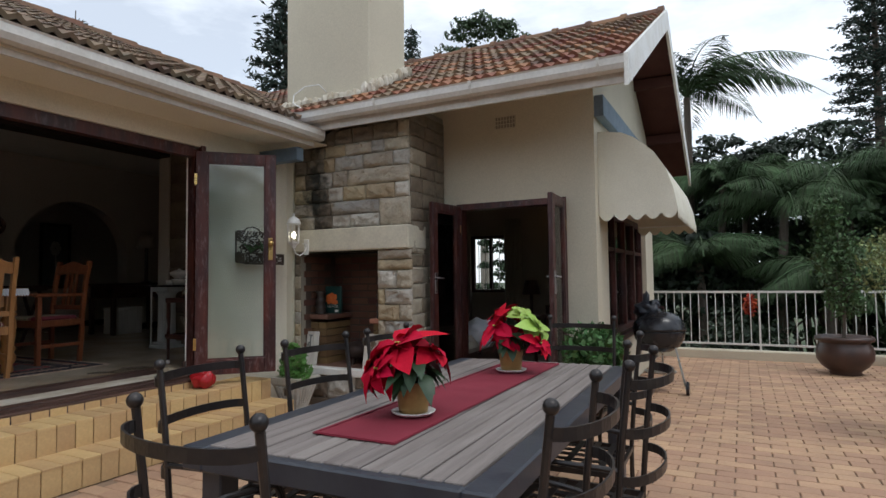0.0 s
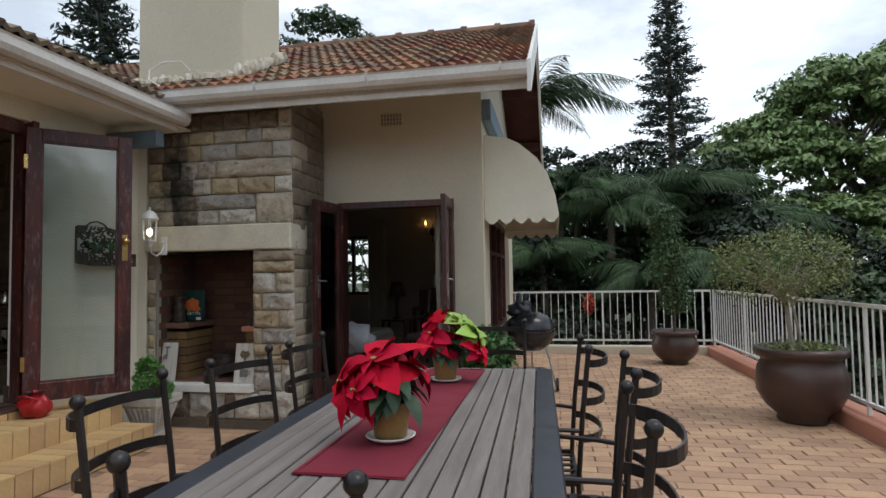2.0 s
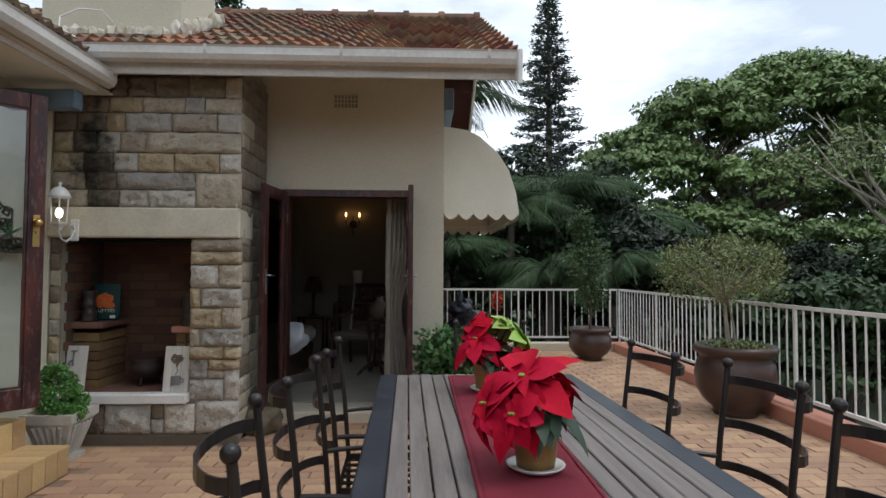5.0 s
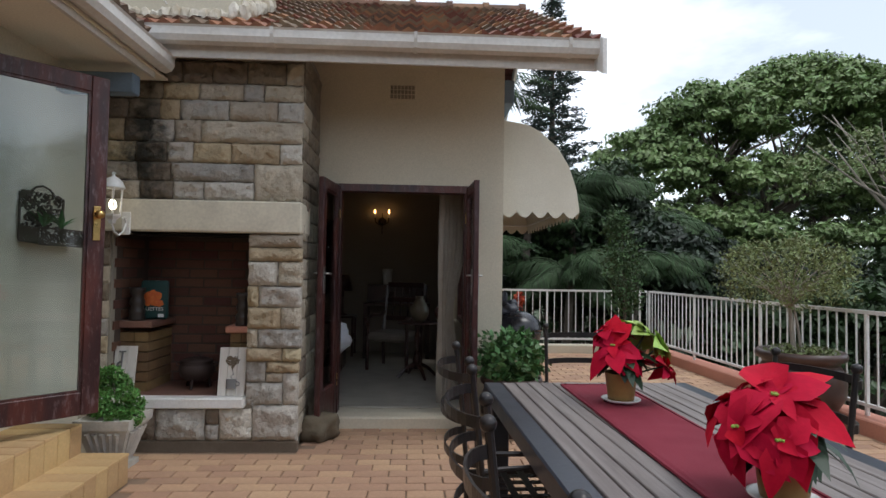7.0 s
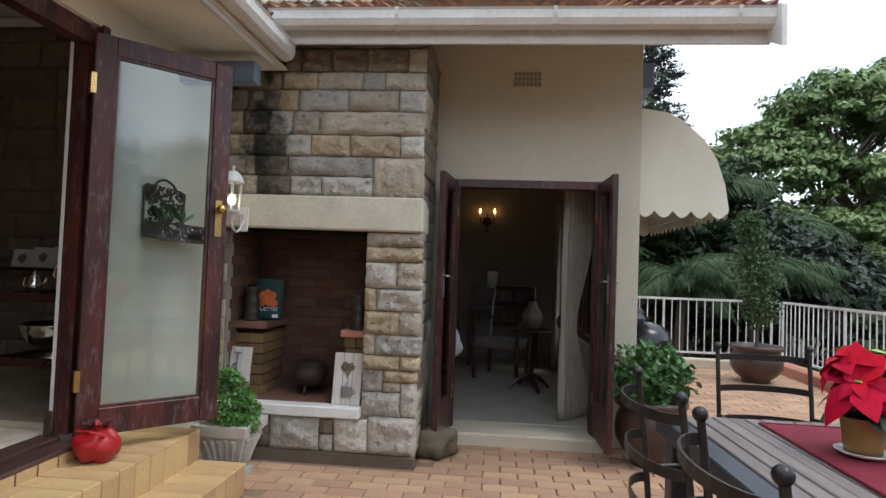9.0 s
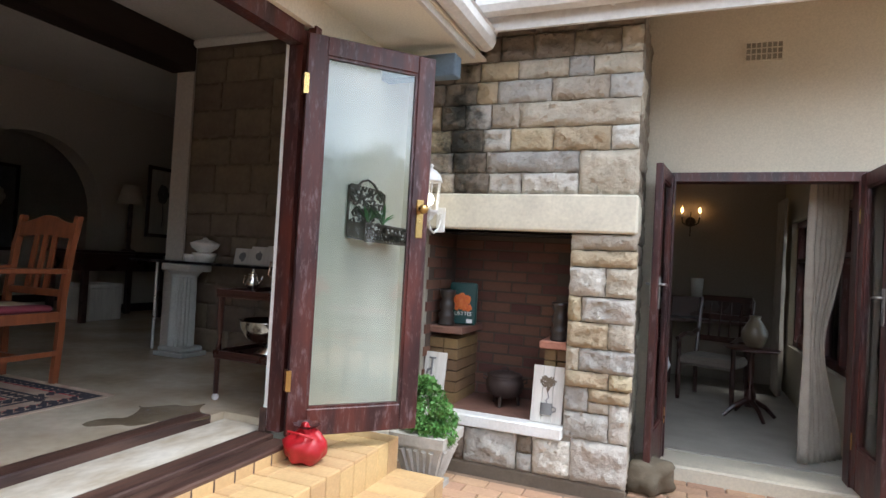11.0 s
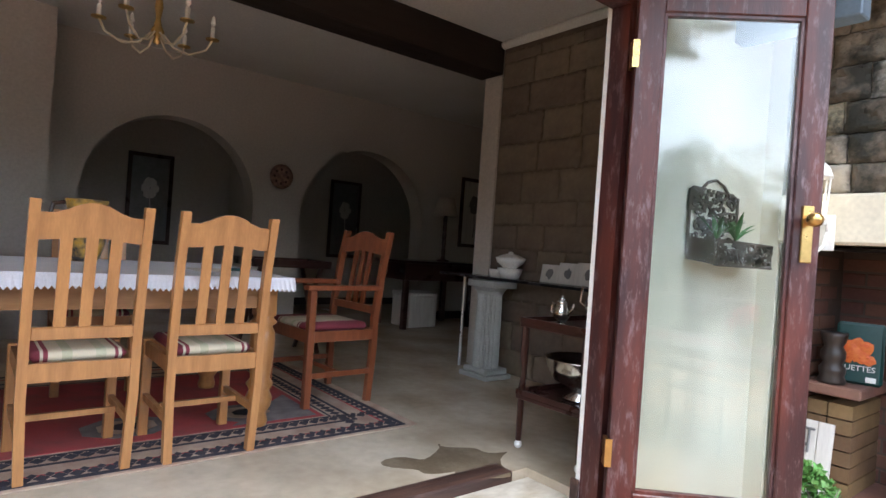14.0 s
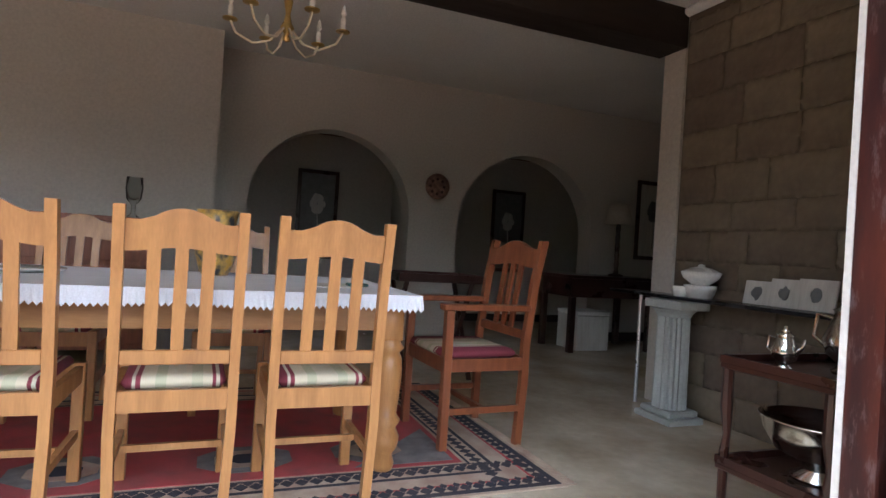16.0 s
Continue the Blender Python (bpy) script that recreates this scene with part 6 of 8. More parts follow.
for x, y, prof, lab in ((-5.86, SY - 0.12, [(0.0, 0.0), (0.07, 0.0), (0.09, 0.05), (0.095, 0.075), (0.0, 0.07)], "white china bowl"), (-5.94, SY - 0.19, [(0.0, 0.0), (0.04, 0.0), (0.05, 0.06), (0.045, 0.06), (0.0, 0.01)], "small white china cup")):
    bm = B()
    lathe(bm, prof, 22, (x, y, SZ))
    tagged(part("bowl", bm, M_CHINA, None, "", True), lab + " standing on the black shelf", "bowl")
bm = B()
lathe(bm, [(0.0, 0.0), (0.05, 0.0), (0.06, 0.01), (0.1, 0.04), (0.115, 0.075), (0.105, 0.08), (0.06, 0.1), (0.02, 0.108), (0.018, 0.12), (0.0, 0.124)], 24, (-5.86, SY - 0.12, SZ + 0.076))
tagged(part("tureen", bm, M_CHINA, None, "", True), "white china tureen stacked on a bowl", "tureen")
for x, w, h in ((-5.5, 0.16, 0.13), (-5.34, 0.17, 0.15), (-5.17, 0.2, 0.16)):
    p = thing("picture_tile", (x, SY - 0.1, SZ), "white printed tile leaning on the stone wall", "tile")
    p.matrix_basis = pose(x, SY - 0.1, SZ, -10, 0, 0)
    bm = B()
    box(bm, -w / 2, w / 2, 0, 0.012, 0.002, h, 0.002)
    part("tile", bm, M_PANELWHITE, p)
    bm = B()
    lump(bm, (0, -0.001, h * 0.5), (0.03, 0.002, 0.035), 0.5, x * 9, 2)
    part("print", bm, M_TIN, p)

# tea trolley
p = thing("tea_trolley", (-4.70, 3.89, DF), "dark mahogany two-tier tea trolley on castors", "trolley")
for x in (0.0, 0.36):
    for y in (0.0, 0.6):
        bm = B()
        tube(bm, [(x, y, 0.04), (x, y, 0.3), (x + 0.008, y, 0.36), (x, y, 0.45), (x, y, 0.6)], [0.014, 0.016, 0.012, 0.02, 0.018], 8)
        leg = part("leg", bm, M_MAHOG, p)
        bm = B()
        ball(bm, (x, y, 0.021), 0.02, 8)
        part("castor", bm, M_CHINA, leg, "white castor", True)
for z in (0.24, 0.585):
    bm = B()
    box(bm, -0.02, 0.38, -0.02, 0.62, z, z + 0.02, 0.004)
    t_ = part("tray", bm, M_MAHOG, p)
    bm = B()
    for a in ((-0.02, 0.38, -0.02, -0.005), (-0.02, 0.38, 0.605, 0.62), (-0.02, -0.005, -0.005, 0.605), (0.365, 0.38, -0.005, 0.605)):
        box(bm, *a, z + 0.02, z + 0.045)
    part("gallery", bm, M_MAHOG, t_)


def silver_pot(at, s, label):
    p = thing("silver_pot", at, label, "teapot")
    bm = B()
    lathe(bm, [(0.0, 0.0), (0.04 * s, 0.0), (0.045 * s, 0.01 * s), (0.025 * s, 0.025 * s), (0.06 * s, 0.06 * s), (0.07 * s, 0.1 * s), (0.05 * s, 0.15 * s), (0.04 * s, 0.18 * s), (0.046 * s, 0.19 * s), (0.0, 0.21 * s)], 22)
    part("body", bm, M_PEWTER, p, "", True)
    bm = B()
    lathe(bm, [(0.0, 0.2 * s), (0.03 * s, 0.205 * s), (0.01 * s, 0.22 * s), (0.012 * s, 0.235 * s), (0.0, 0.24 * s)], 14)
    part("lid", bm, M_PEWTER, p, "", True)
    bm = B()
    tube(bm, [(0.06 * s, 0, 0.09 * s), (0.1 * s, 0, 0.13 * s), (0.115 * s, 0, 0.18 * s)], [0.014 * s, 0.01 * s, 0.007 * s], 8)
    part("spout", bm, M_PEWTER, p, "", True)
    bm = B()
    tube(bm, [(-0.05 * s, 0, 0.16 * s), (-0.1 * s, 0, 0.17 * s), (-0.11 * s, 0, 0.1 * s), (-0.065 * s, 0, 0.07 * s)], 0.006 * s, 8)
    part("handle", bm, M_PEWTER, p)


silver_pot((-4.47, 4.15, DF + 0.606), 1.1, "polished silver coffee pot on the trolley")
silver_pot((-4.58, 4.0, DF + 0.606), 0.6, "small polished silver creamer on the trolley")
p = thing("silver_bowl", (-4.50, 4.08, DF + 0.261), "large polished silver footed bowl on the lower tray", "bowl")
bm = B()
lathe(bm, [(0.0, 0.0), (0.08, 0.0), (0.085, 0.01), (0.04, 0.03), (0.05, 0.05), (0.13, 0.09), (0.165, 0.15), (0.175, 0.19), (0.182, 0.195), (0.172, 0.195), (0.155, 0.15), (0.11, 0.1), (0.0, 0.08)], 32)
part("body", bm, M_PEWTER, p, "", True)

# butler's tray behind the table
p = thing("butler_tray", (-7.25, 3.75, DF), "dark wooden tray on folding crossed legs", "tray table")
bm = B()
box(bm, -0.22, 0.22, -0.32, 0.32, 0.70, 0.72, 0.004)
for a in ((-0.22, 0.22, -0.32, -0.305), (-0.22, 0.22, 0.305, 0.32), (-0.22, -0.205, -0.305, 0.305), (0.205, 0.22, -0.305, 0.305)):
    box(bm, *a, 0.72, 0.76)
part("tray", bm, M_MAHOG, p)
for s in (-1, 1):
    for y in (-0.25, 0.25):
        bm = B()
        strap(bm, [(-s * 0.2, y - s * 0.01, 0.0), (s * 0.2, y - s * 0.01, 0.7)], 0.03, 0.02, (0, 1, 0))
        part("leg", bm, M_MAHOG, p)

# sideboard with a glass vase
p = thing("sideboard", (-8.08, 1.05, DF), "reddish wooden sideboard against the white wall", "sideboard")
p.scale = (1, 1, 1.1)
bm = B()
box(bm, -0.25, 0.25, -0.8, 0.8, 0.08, 0.9, 0.006)
part("body", bm, M_TEAK, p)
bm = B()
box(bm, -0.27, 0.28, -0.83, 0.83, 0.9, 0.93, 0.005)
part("top", bm, M_TEAK, p)
for y in (-0.53, 0.0, 0.53):
    bm = B()
    box(bm, 0.25, 0.265, y - 0.25, y + 0.25, 0.12, 0.62, 0.004)
    d_ = part("door", bm, M_TEAK, p)
    bm = B()
    ball(bm, (0.275, y + 0.2, 0.4), 0.014, 8)
    part("knob", bm, M_BRASS, d_)
    bm = B()
    box(bm, 0.25, 0.265, y - 0.25, y + 0.25, 0.65, 0.87, 0.004)
    part("drawer", bm, M_TEAK, p)
bm = B()
lathe(bm, [(0.0, 0.0), (0.05, 0.0), (0.04, 0.01), (0.016, 0.03), (0.015, 0.1), (0.05, 0.14), (0.06, 0.22), (0.055, 0.3), (0.05, 0.3), (0.054, 0.22), (0.045, 0.15), (0.0, 0.13)], 20, (-8.05, 1.67, DF + 1.024))
tagged(part("glass_vase", bm, M_VASEGLASS, None, "", True), "clear glass hurricane vase on the sideboard", "vase")

# ---- bedroom furniture ----
M_CURTAIN = mat("cream_curtain", (0.4, 0.36, 0.3), 0.95, second=(0.32, 0.28, 0.23), scale=12, amount=0.5, fine=120, bump=0.3)
M_UPHOL = mat("dull_upholstery", (0.2, 0.17, 0.14), 0.95, second=(0.14, 0.12, 0.1), scale=15, fine=120, bump=0.3)


def curtain(at, w, h, label, tie=True, turn=90):
    """A pleated drape, gathered at a tie-back; local x runs along the wall."""
    p = thing("curtain", at, label, "curtain", turn=turn)
    bm = B()
    nx, nz = 60, 26
    g_ = []
    for j in range(nz + 1):
        v = j / nz
        z = h * (1 - v)
        k = 1.0
        shift = 0.0
        if tie:
            k = 1 - 0.62 * math.exp(-((v - 0.62) / 0.2) ** 2)
            shift = -0.28 * w * math.exp(-((v - 0.62) / 0.22) ** 2)
        g_.append([bm.verts.new(((i / nx - 0.5) * w * k + shift, 0.03 * math.sin(i / nx * 44 + 0.7 * math.sin(v * 3)) * (0.6 + 0.4 * v) + 0.012 * noise.noise(Vector((i * 0.2, j * 0.3, 2))), z)) for i in range(nx + 1)])
    for j in range(nz):
        for i in range(nx):
            bm.faces.new((g_[j][i], g_[j][i + 1], g_[j + 1][i + 1], g_[j + 1][i]))
    part("drape", bm, M_CURTAIN, p, "", True).modifiers.new("thick", "SOLIDIFY").thickness = 0.003
    if tie:
        bm = B()
        ball(bm, (-0.28 * w - 0.02, 0.055, h * 0.38), 0.045, 10, 1.4)
        part("tie_back", bm, M_MAHOG, p, "dark round tie-back", True)


curtain((-1.36, 6.02, 0.095), 0.42, 2.1, "cream patterned curtain gathered by a dark tie-back", True, 48)
curtain((EX - 0.30, 8.6, 0.095), 0.5, 2.1, "cream patterned curtain hanging beside the window", False)
curtain((-4.0, 9.02, 0.095), 0.3, 2.1, "cream curtain beside the small back window", False, 0)
curtain((-3.1, 9.02, 0.095), 0.3, 2.1, "cream curtain beside the small back window", False, 0)
p = thing("wall_sconce", (-2.2, 9.098, 1.98), "wrought iron wall sconce with two lit candle bulbs", "sconce")
bm = B()
lathe(bm, [(0.0, 0.0), (0.06, 0.0), (0.05, 0.015), (0.0, 0.02)], 16)
for v in bm.verts:
    v.co = Vector((v.co.x, -v.co.z, v.co.y))
part("backplate", bm, M_IRON, p)
for s in (-1, 1):
    bm = B()
    tube(bm, [(0, -0.02, 0), (s * 0.04, -0.06, -0.05), (s * 0.09, -0.09, -0.02), (s * 0.1, -0.09, 0.05)], 0.008, 7)
    arm = part("arm", bm, M_IRON, p)
    bm = B()
    lathe(bm, [(0.0, 0.05), (0.014, 0.05), (0.014, 0.1), (0.0, 0.1)], 10, (s * 0.1, -0.09, 0))
    part("candle", bm, M_CHINA, arm)
    bm = B()
    lathe(bm, [(0.0, 0.1), (0.016, 0.12), (0.01, 0.15), (0.0, 0.175)], 10, (s * 0.1, -0.09, 0))
    part("bulb", bm, M_FLAME, arm, "lit warm candle bulb", True)
bm = B()
tube(bm, [(0, -0.02, 0.12), (0, -0.03, 0.03), (0, -0.03, -0.1), (0, -0.02, -0.18)], 0.007, 6)
part("spine", bm, M_IRON, p)
p = thing("writing_desk", (-1.95, 8.75, 0.09), "dark wooden writing desk by the back wall", "desk")
bm = B()
box(bm, -0.45, 0.45, -0.28, 0.28, 0.7, 0.74, 0.005)
box(bm, -0.42, 0.42, 0.05, 0.27, 0.741, 0.98, 0.005)
part("top", bm, M_MAHOG, p)
for x in (-0.42, 0.42):
    for y in (-0.25, 0.25):
        bm = B()
        box(bm, x - 0.025, x + 0.025, y - 0.025, y + 0.025, 0, 0.7)
        part("leg", bm, M_MAHOG, p)
bm = B()
lathe(bm, [(0.0, 0.0), (0.06, 0.0), (0.075, 0.22), (0.07, 0.22), (0.0, 0.02)], 18, (-2.1, 8.85, 1.071))
tagged(part("paper_holder", bm, M_CHINA, None, "", True), "white flared vase on the writing desk", "vase")
p = thing("armchair", (-1.95, 7.75, 0.09), "dark carved armchair with pale upholstered seat", "armchair", turn=160)
bm = B()
box(bm, -0.26, 0.26, -0.24, 0.26, 0.34, 0.44, 0.03)
part("seat", bm, M_UPHOL, p, "pale upholstered seat")
for x in (-0.25, 0.25):
    bm = B()
    tube(bm, [(x, -0.26, 0.0), (x, -0.24, 0.35), (x, -0.3, 0.7), (x, -0.36, 1.0)], 0.022, 8)
    part("back_leg", bm, M_MAHOG, p)
    bm = B()
    tube(bm, [(x, 0.24, 0.0), (x, 0.25, 0.2), (x, 0.24, 0.42), (x, 0.26, 0.62)], [0.02, 0.026, 0.022, 0.02], 8)
    part("front_leg", bm, M_MAHOG, p)
    bm = B()
    tube(bm, [(x, 0.3, 0.6), (x, 0.1, 0.64), (x, -0.1, 0.62), (x, -0.28, 0.66)], 0.022, 8)
    part("armrest", bm, M_MAHOG, p)
bm = B()
for z in (0.55, 0.78, 0.97):
    box(bm, -0.25, 0.25, -0.33 - (z - 0.6) * 0.15, -0.3 - (z - 0.6) * 0.15, z, z + 0.06, 0.006)
part("back_rail", bm, M_MAHOG, p)
for x in (-0.15, -0.05, 0.05, 0.15):
    bm = B()
    tube(bm, [(x, -0.3, 0.58), (x, -0.36, 0.97)], 0.012, 6)
    part("spindle", bm, M_MAHOG, p)
p = thing("pedestal_table", (-1.68, 7.12, 0.09), "small dark pedestal table on carved feet", "table")
bm = B()
lathe(bm, [(0.0, 0.6), (0.22, 0.6), (0.225, 0.615), (0.2, 0.62), (0.0, 0.62)], 28)
part("top", bm, M_MAHOG, p, "", True)
bm = B()
lathe(bm, [(0.0, 0.1), (0.04, 0.1), (0.05, 0.2), (0.02, 0.3), (0.03, 0.45), (0.02, 0.55), (0.05, 0.6), (0.0, 0.6)], 14)
part("stem", bm, M_MAHOG, p, "", True)
for i in range(4):
    a = i * math.pi / 2 + 0.4
    bm = B()
    tube(bm, [(0.02 * math.cos(a), 0.02 * math.sin(a), 0.16), (0.14 * math.cos(a), 0.14 * math.sin(a), 0.1), (0.23 * math.cos(a), 0.23 * math.sin(a), 0.015)], [0.025, 0.02, 0.016], 7)
    part("foot", bm, M_MAHOG, p)
bm = B()
lathe(bm, [(0.0, 0.0), (0.06, 0.0), (0.1, 0.06), (0.11, 0.13), (0.07, 0.21), (0.04, 0.25), (0.05, 0.28), (0.0, 0.27)], 22, (-1.66, 7.14, 0.711))
tagged(part("pottery_vase", bm, mat("olive_pottery", (0.14, 0.11, 0.07), 0.35, scale=7, bump=0.1), None, "", True), "round olive pottery vase on the pedestal table", "vase")
p = thing("bed", (-3.4, 6.95, 0.09), "bed with a beige quilted cover and a white cushion", "bed")
bm = B()
box(bm, -0.85, 0.85, -0.95, 0.95, 0.0, 0.3, 0.02)
part("base", bm, M_MAHOG, p)
bm = B()
box(bm, -0.88, 0.88, -0.98, 0.98, 0.302, 0.5, 0.06)
part("mattress", bm, M_CURTAIN, p, "beige quilted cover over the mattress")
bm = B()
lump(bm, (0.85, -0.55, 0.52), (0.2, 0.2, 0.15), 0.5, 3, 3)
part("cushion", bm, M_LINEN, p, "white patterned cushion", True)
p = thing("bedside_table", (-2.72, 8.8, 0.09), "small dark bedside table", "table")
bm = B()
box(bm, -0.2, 0.2, -0.2, 0.2, 0.52, 0.55, 0.004)
part("top", bm, M_MAHOG, p)
for x in (-0.17, 0.17):
    for y in (-0.17, 0.17):
        bm = B()
        box(bm, x - 0.018, x + 0.018, y - 0.018, y + 0.018, 0, 0.52)
        part("leg", bm, M_MAHOG, p)
table_lamp((-2.72, 8.8, 0.641), "dark bedside lamp with a dark shade", M_MAHOG, 0.36)
w = tagged(thing("window_2", (-3.9, 9.2, 1.0), "", ""), "small back window with white bars", "", "", "structure")
bm = B()
for a in ((0, 0.05, 0, 0.95), (0.65, 0.7, 0, 0.95), (0.05, 0.65, 0, 0.05), (0.05, 0.65, 0.9, 0.95), (0.33, 0.37, 0.05, 0.9)):
    box(bm, a[0], a[1], -0.04, 0.04, a[2], a[3])
part("window_frame", bm, M_DARKWOOD, w)
for i in range(5):
    bm = B()
    x = 0.1 + i * 0.125
    tube(bm, [(x, 0.06, 0.03), (x, 0.06, 0.92)], 0.007, 6)
    part("bar", bm, M_WHITEPAINT, w)

# ---- garden beyond the railing ----
M_TREE = mat("broad_leaf", (0.042, 0.078, 0.024), 0.55, second=(0.024, 0.045, 0.016), scale=0.35, amount=0.8, fine=3, bump=0, per_piece=0.28)
M_TREEPALE = mat("olive_green_leaf", (0.17, 0.21, 0.075), 0.6, second=(0.11, 0.14, 0.05), scale=0.4, amount=0.7, fine=3, bump=0, per_piece=0.3)
# colour brightened in place of light passing through backlit leaves
M_TREEB = mat("backlit_leaf", (0.19, 0.265, 0.09), 0.5, second=(0.105, 0.17, 0.055), scale=0.4, amount=0.7, fine=3, bump=0, per_piece=0.28)
# leaf green darkened: the shade under the trees is put into this colour
M_UNDER = mat("canopy_shade_leaf", (0.017, 0.033, 0.013), 0.55, second=(0.01, 0.02, 0.009), scale=0.5, amount=0.8, fine=3, bump=0, per_piece=0.28)
M_PINE = mat("pine_needle", (0.022, 0.038, 0.026), 0.75, second=(0.014, 0.025, 0.018), scale=0.6, fine=3, bump=0, per_piece=0.4)
M_PALM = mat("palm_leaflet", (0.042, 0.078, 0.024), 0.8, second=(0.022, 0.042, 0.015), scale=0.6, amount=0.7, fine=3, bump=0, per_piece=0.4)
M_FLOWER = mat("orange_flower", (0.5, 0.06, 0.02), 0.6, scale=8, bump=0, per_piece=0.3)
GZ = -2.5


def limbs(bm, base, top, n, reach, seed, r0):
    """A tapered trunk that forks into bending limbs; returns the limb ends."""
    g = random.Random(seed)
    base, top = Vector(base), Vector(top)
    mid = base.lerp(top, 0.5) + Vector((g.uniform(-0.3, 0.3), g.uniform(-0.3, 0.3), 0))
    tube(bm, [base, mid, top], [r0, r0 * 0.8, r0 * 0.6], 10)
    ends = []
    for i in range(n):
        a = 2 * math.pi * i / n + g.uniform(-0.4, 0.4)
        e = top + Vector((math.cos(a) * reach[0] * g.uniform(0.5, 1), math.sin(a) * reach[1] * g.uniform(0.5, 1), reach[2] * g.uniform(0.3, 1)))
        s = base.lerp(top, g.uniform(0.75, 1.0))
        m = s.lerp(e, 0.5) + Vector((g.uniform(-0.4, 0.4), g.uniform(-0.4, 0.4), g.uniform(-0.2, 0.6)))
        tube(bm, [s, s.lerp(m, 0.5) + Vector((0, 0, 0.15)), m, m.lerp(e, 0.5) + Vector((0, 0, -0.1)), e], [r0 * 0.42, r0 * 0.34, r0 * 0.25, r0 * 0.16, r0 * 0.07], 7)
        for k in range(3):
            e2 = m + Vector((g.uniform(-1, 1) * reach[0] * 0.4, g.uniform(-1, 1) * reach[1] * 0.4, reach[2] * g.uniform(0.1, 0.5)))
            tube(bm, [m, m.lerp(e2, 0.5) + Vector((0, 0, 0.2)), e2], [r0 * 0.18, r0 * 0.11, r0 * 0.04], 5)
            ends.append(e2)
        ends.append(e)
    return ends


def puffs(count, clump, centre, size, radius, leaf, seed):
    """Leaves laid as uneven domes over many small boughs within a rounded mass."""
    g = np.random.default_rng(seed)
    nc = max(count // clump, 1)
    d = g.normal(size=(nc, 3))
    d[:, 2] = np.where(d[:, 2] < -0.3, -d[:, 2], d[:, 2])
    d /= np.linalg.norm(d, axis=1)[:, None]
    cc = d * (0.35 + 0.65 * g.random((nc, 1)) ** 0.45) * np.array(size) + np.array(centre)
    rad = radius * g.uniform(0.55, 1.35, (nc, 1))
    c0, r0 = np.repeat(cc, clump, axis=0), np.repeat(rad, clump, axis=0)
    n = len(c0)
    m = g.normal(size=(n, 3))
    m[:, 2] = np.abs(m[:, 2]) * 1.1 - 0.25
    m /= np.linalg.norm(m, axis=1)[:, None]
    c = c0 + m * r0 * (0.55 + 0.5 * g.random((n, 1))) * np.array((1, 1, 0.62))
    face = m * 0.8 + g.normal(size=(n, 3)) * 0.45 + np.array((0, 0, 0.35))
    face /= np.linalg.norm(face, axis=1)[:, None]
    way = np.cross(face, g.normal(size=(n, 3)))
    way /= np.linalg.norm(way, axis=1)[:, None] + 1e-9
    oth = np.cross(face, way)
    ln = leaf * g.uniform(0.6, 1.35, (n, 1))
    v = np.stack((c - way * ln * 0.5, c - way * ln * 0.05 + oth * ln * 0.26, c + way * ln * 0.5 - face * ln * 0.12, c - way * ln * 0.05 - oth * ln * 0.26), axis=1).reshape(-1, 3)
    return v, np.arange(n * 4).reshape(-1, 4)


def broad_tree(name, at, top, reach, masses, leaf, seed, label, bark, leaves, r0=0.35, n=8, clump=110):
    t = thing(name, at, label, "tree")
    bm = B()
    limbs(bm, (0, 0, 0), top, n, reach, seed, r0)
    part("trunk", bm, bark, t, "", True)
    leaf_part("crown", [puffs(cnt, clump, c, sz, cr, leaf, seed * 10 + k) for k, (cnt, c, sz, cr) in enumerate(masses)], leaves, t)
    return t


broad_tree("tree", (11.0, 22, GZ), (0, 0, 5.4), (5.0, 3.2, 4.6), [
    (19000, (2.2, 0, 9.9), (3.3, 2.6, 2.0), 0.6), (15000, (-1.7, -0.4, 8.9), (2.4, 2.2, 1.8), 0.58), (13000, (-4.1, -0.6, 7.2), (2.2, 2.0, 1.7), 0.55), (17000, (5.6, -0.3, 9.4), (3.2, 2.4, 2.1), 0.6),
    (9000, (0.6, -1.8, 6.6), (4.6, 1.4, 1.3), 0.5), (12000, (-2.8, -2.2, 4.7), (3.4, 1.6, 1.3), 0.52), (12000, (9.0, 0, 7.2), (2.8, 2.2, 2.4), 0.6), (11000, (3.5, -2.2, 4.4), (4.2, 1.6, 1.2), 0.52), (9000, (6.0, -0.8, 6.2), (4.2, 1.6, 1.3), 0.52)], 0.21, 3, "large spreading broad-leaved tree with dark forked limbs", M_BARK, M_TREEB, 0.5, 11)
broad_tree("tree", (11.6, 13.6, GZ), (-0.9, 0, 4.4), (3.8, 2.6, 4.0), [
    (1500, (-2.4, 0, 6.2), (2.2, 1.6, 1.0), 0.42), (1700, (0.9, 0, 8.9), (2.4, 2.0, 1.7), 0.42), (1100, (1.5, 0, 6.0), (2.4, 1.8, 1.3), 0.42)], 0.13, 5, "open-crowned tree with pale bare branches", M_PALEBARK, M_TREEPALE, 0.17, 12, 26)
broad_tree("tree", (24, 30, GZ), (0, 0, 5), (5, 4, 5), [(12000, (0, 0, 8.5), (6.5, 4.5, 4.0), 0.9), (7000, (-6, -1, 7.0), (4, 3, 3.2), 0.9)], 0.3, 6, "dark broad-leaved tree behind the others", M_BARK, M_TREE, 0.45, 7)
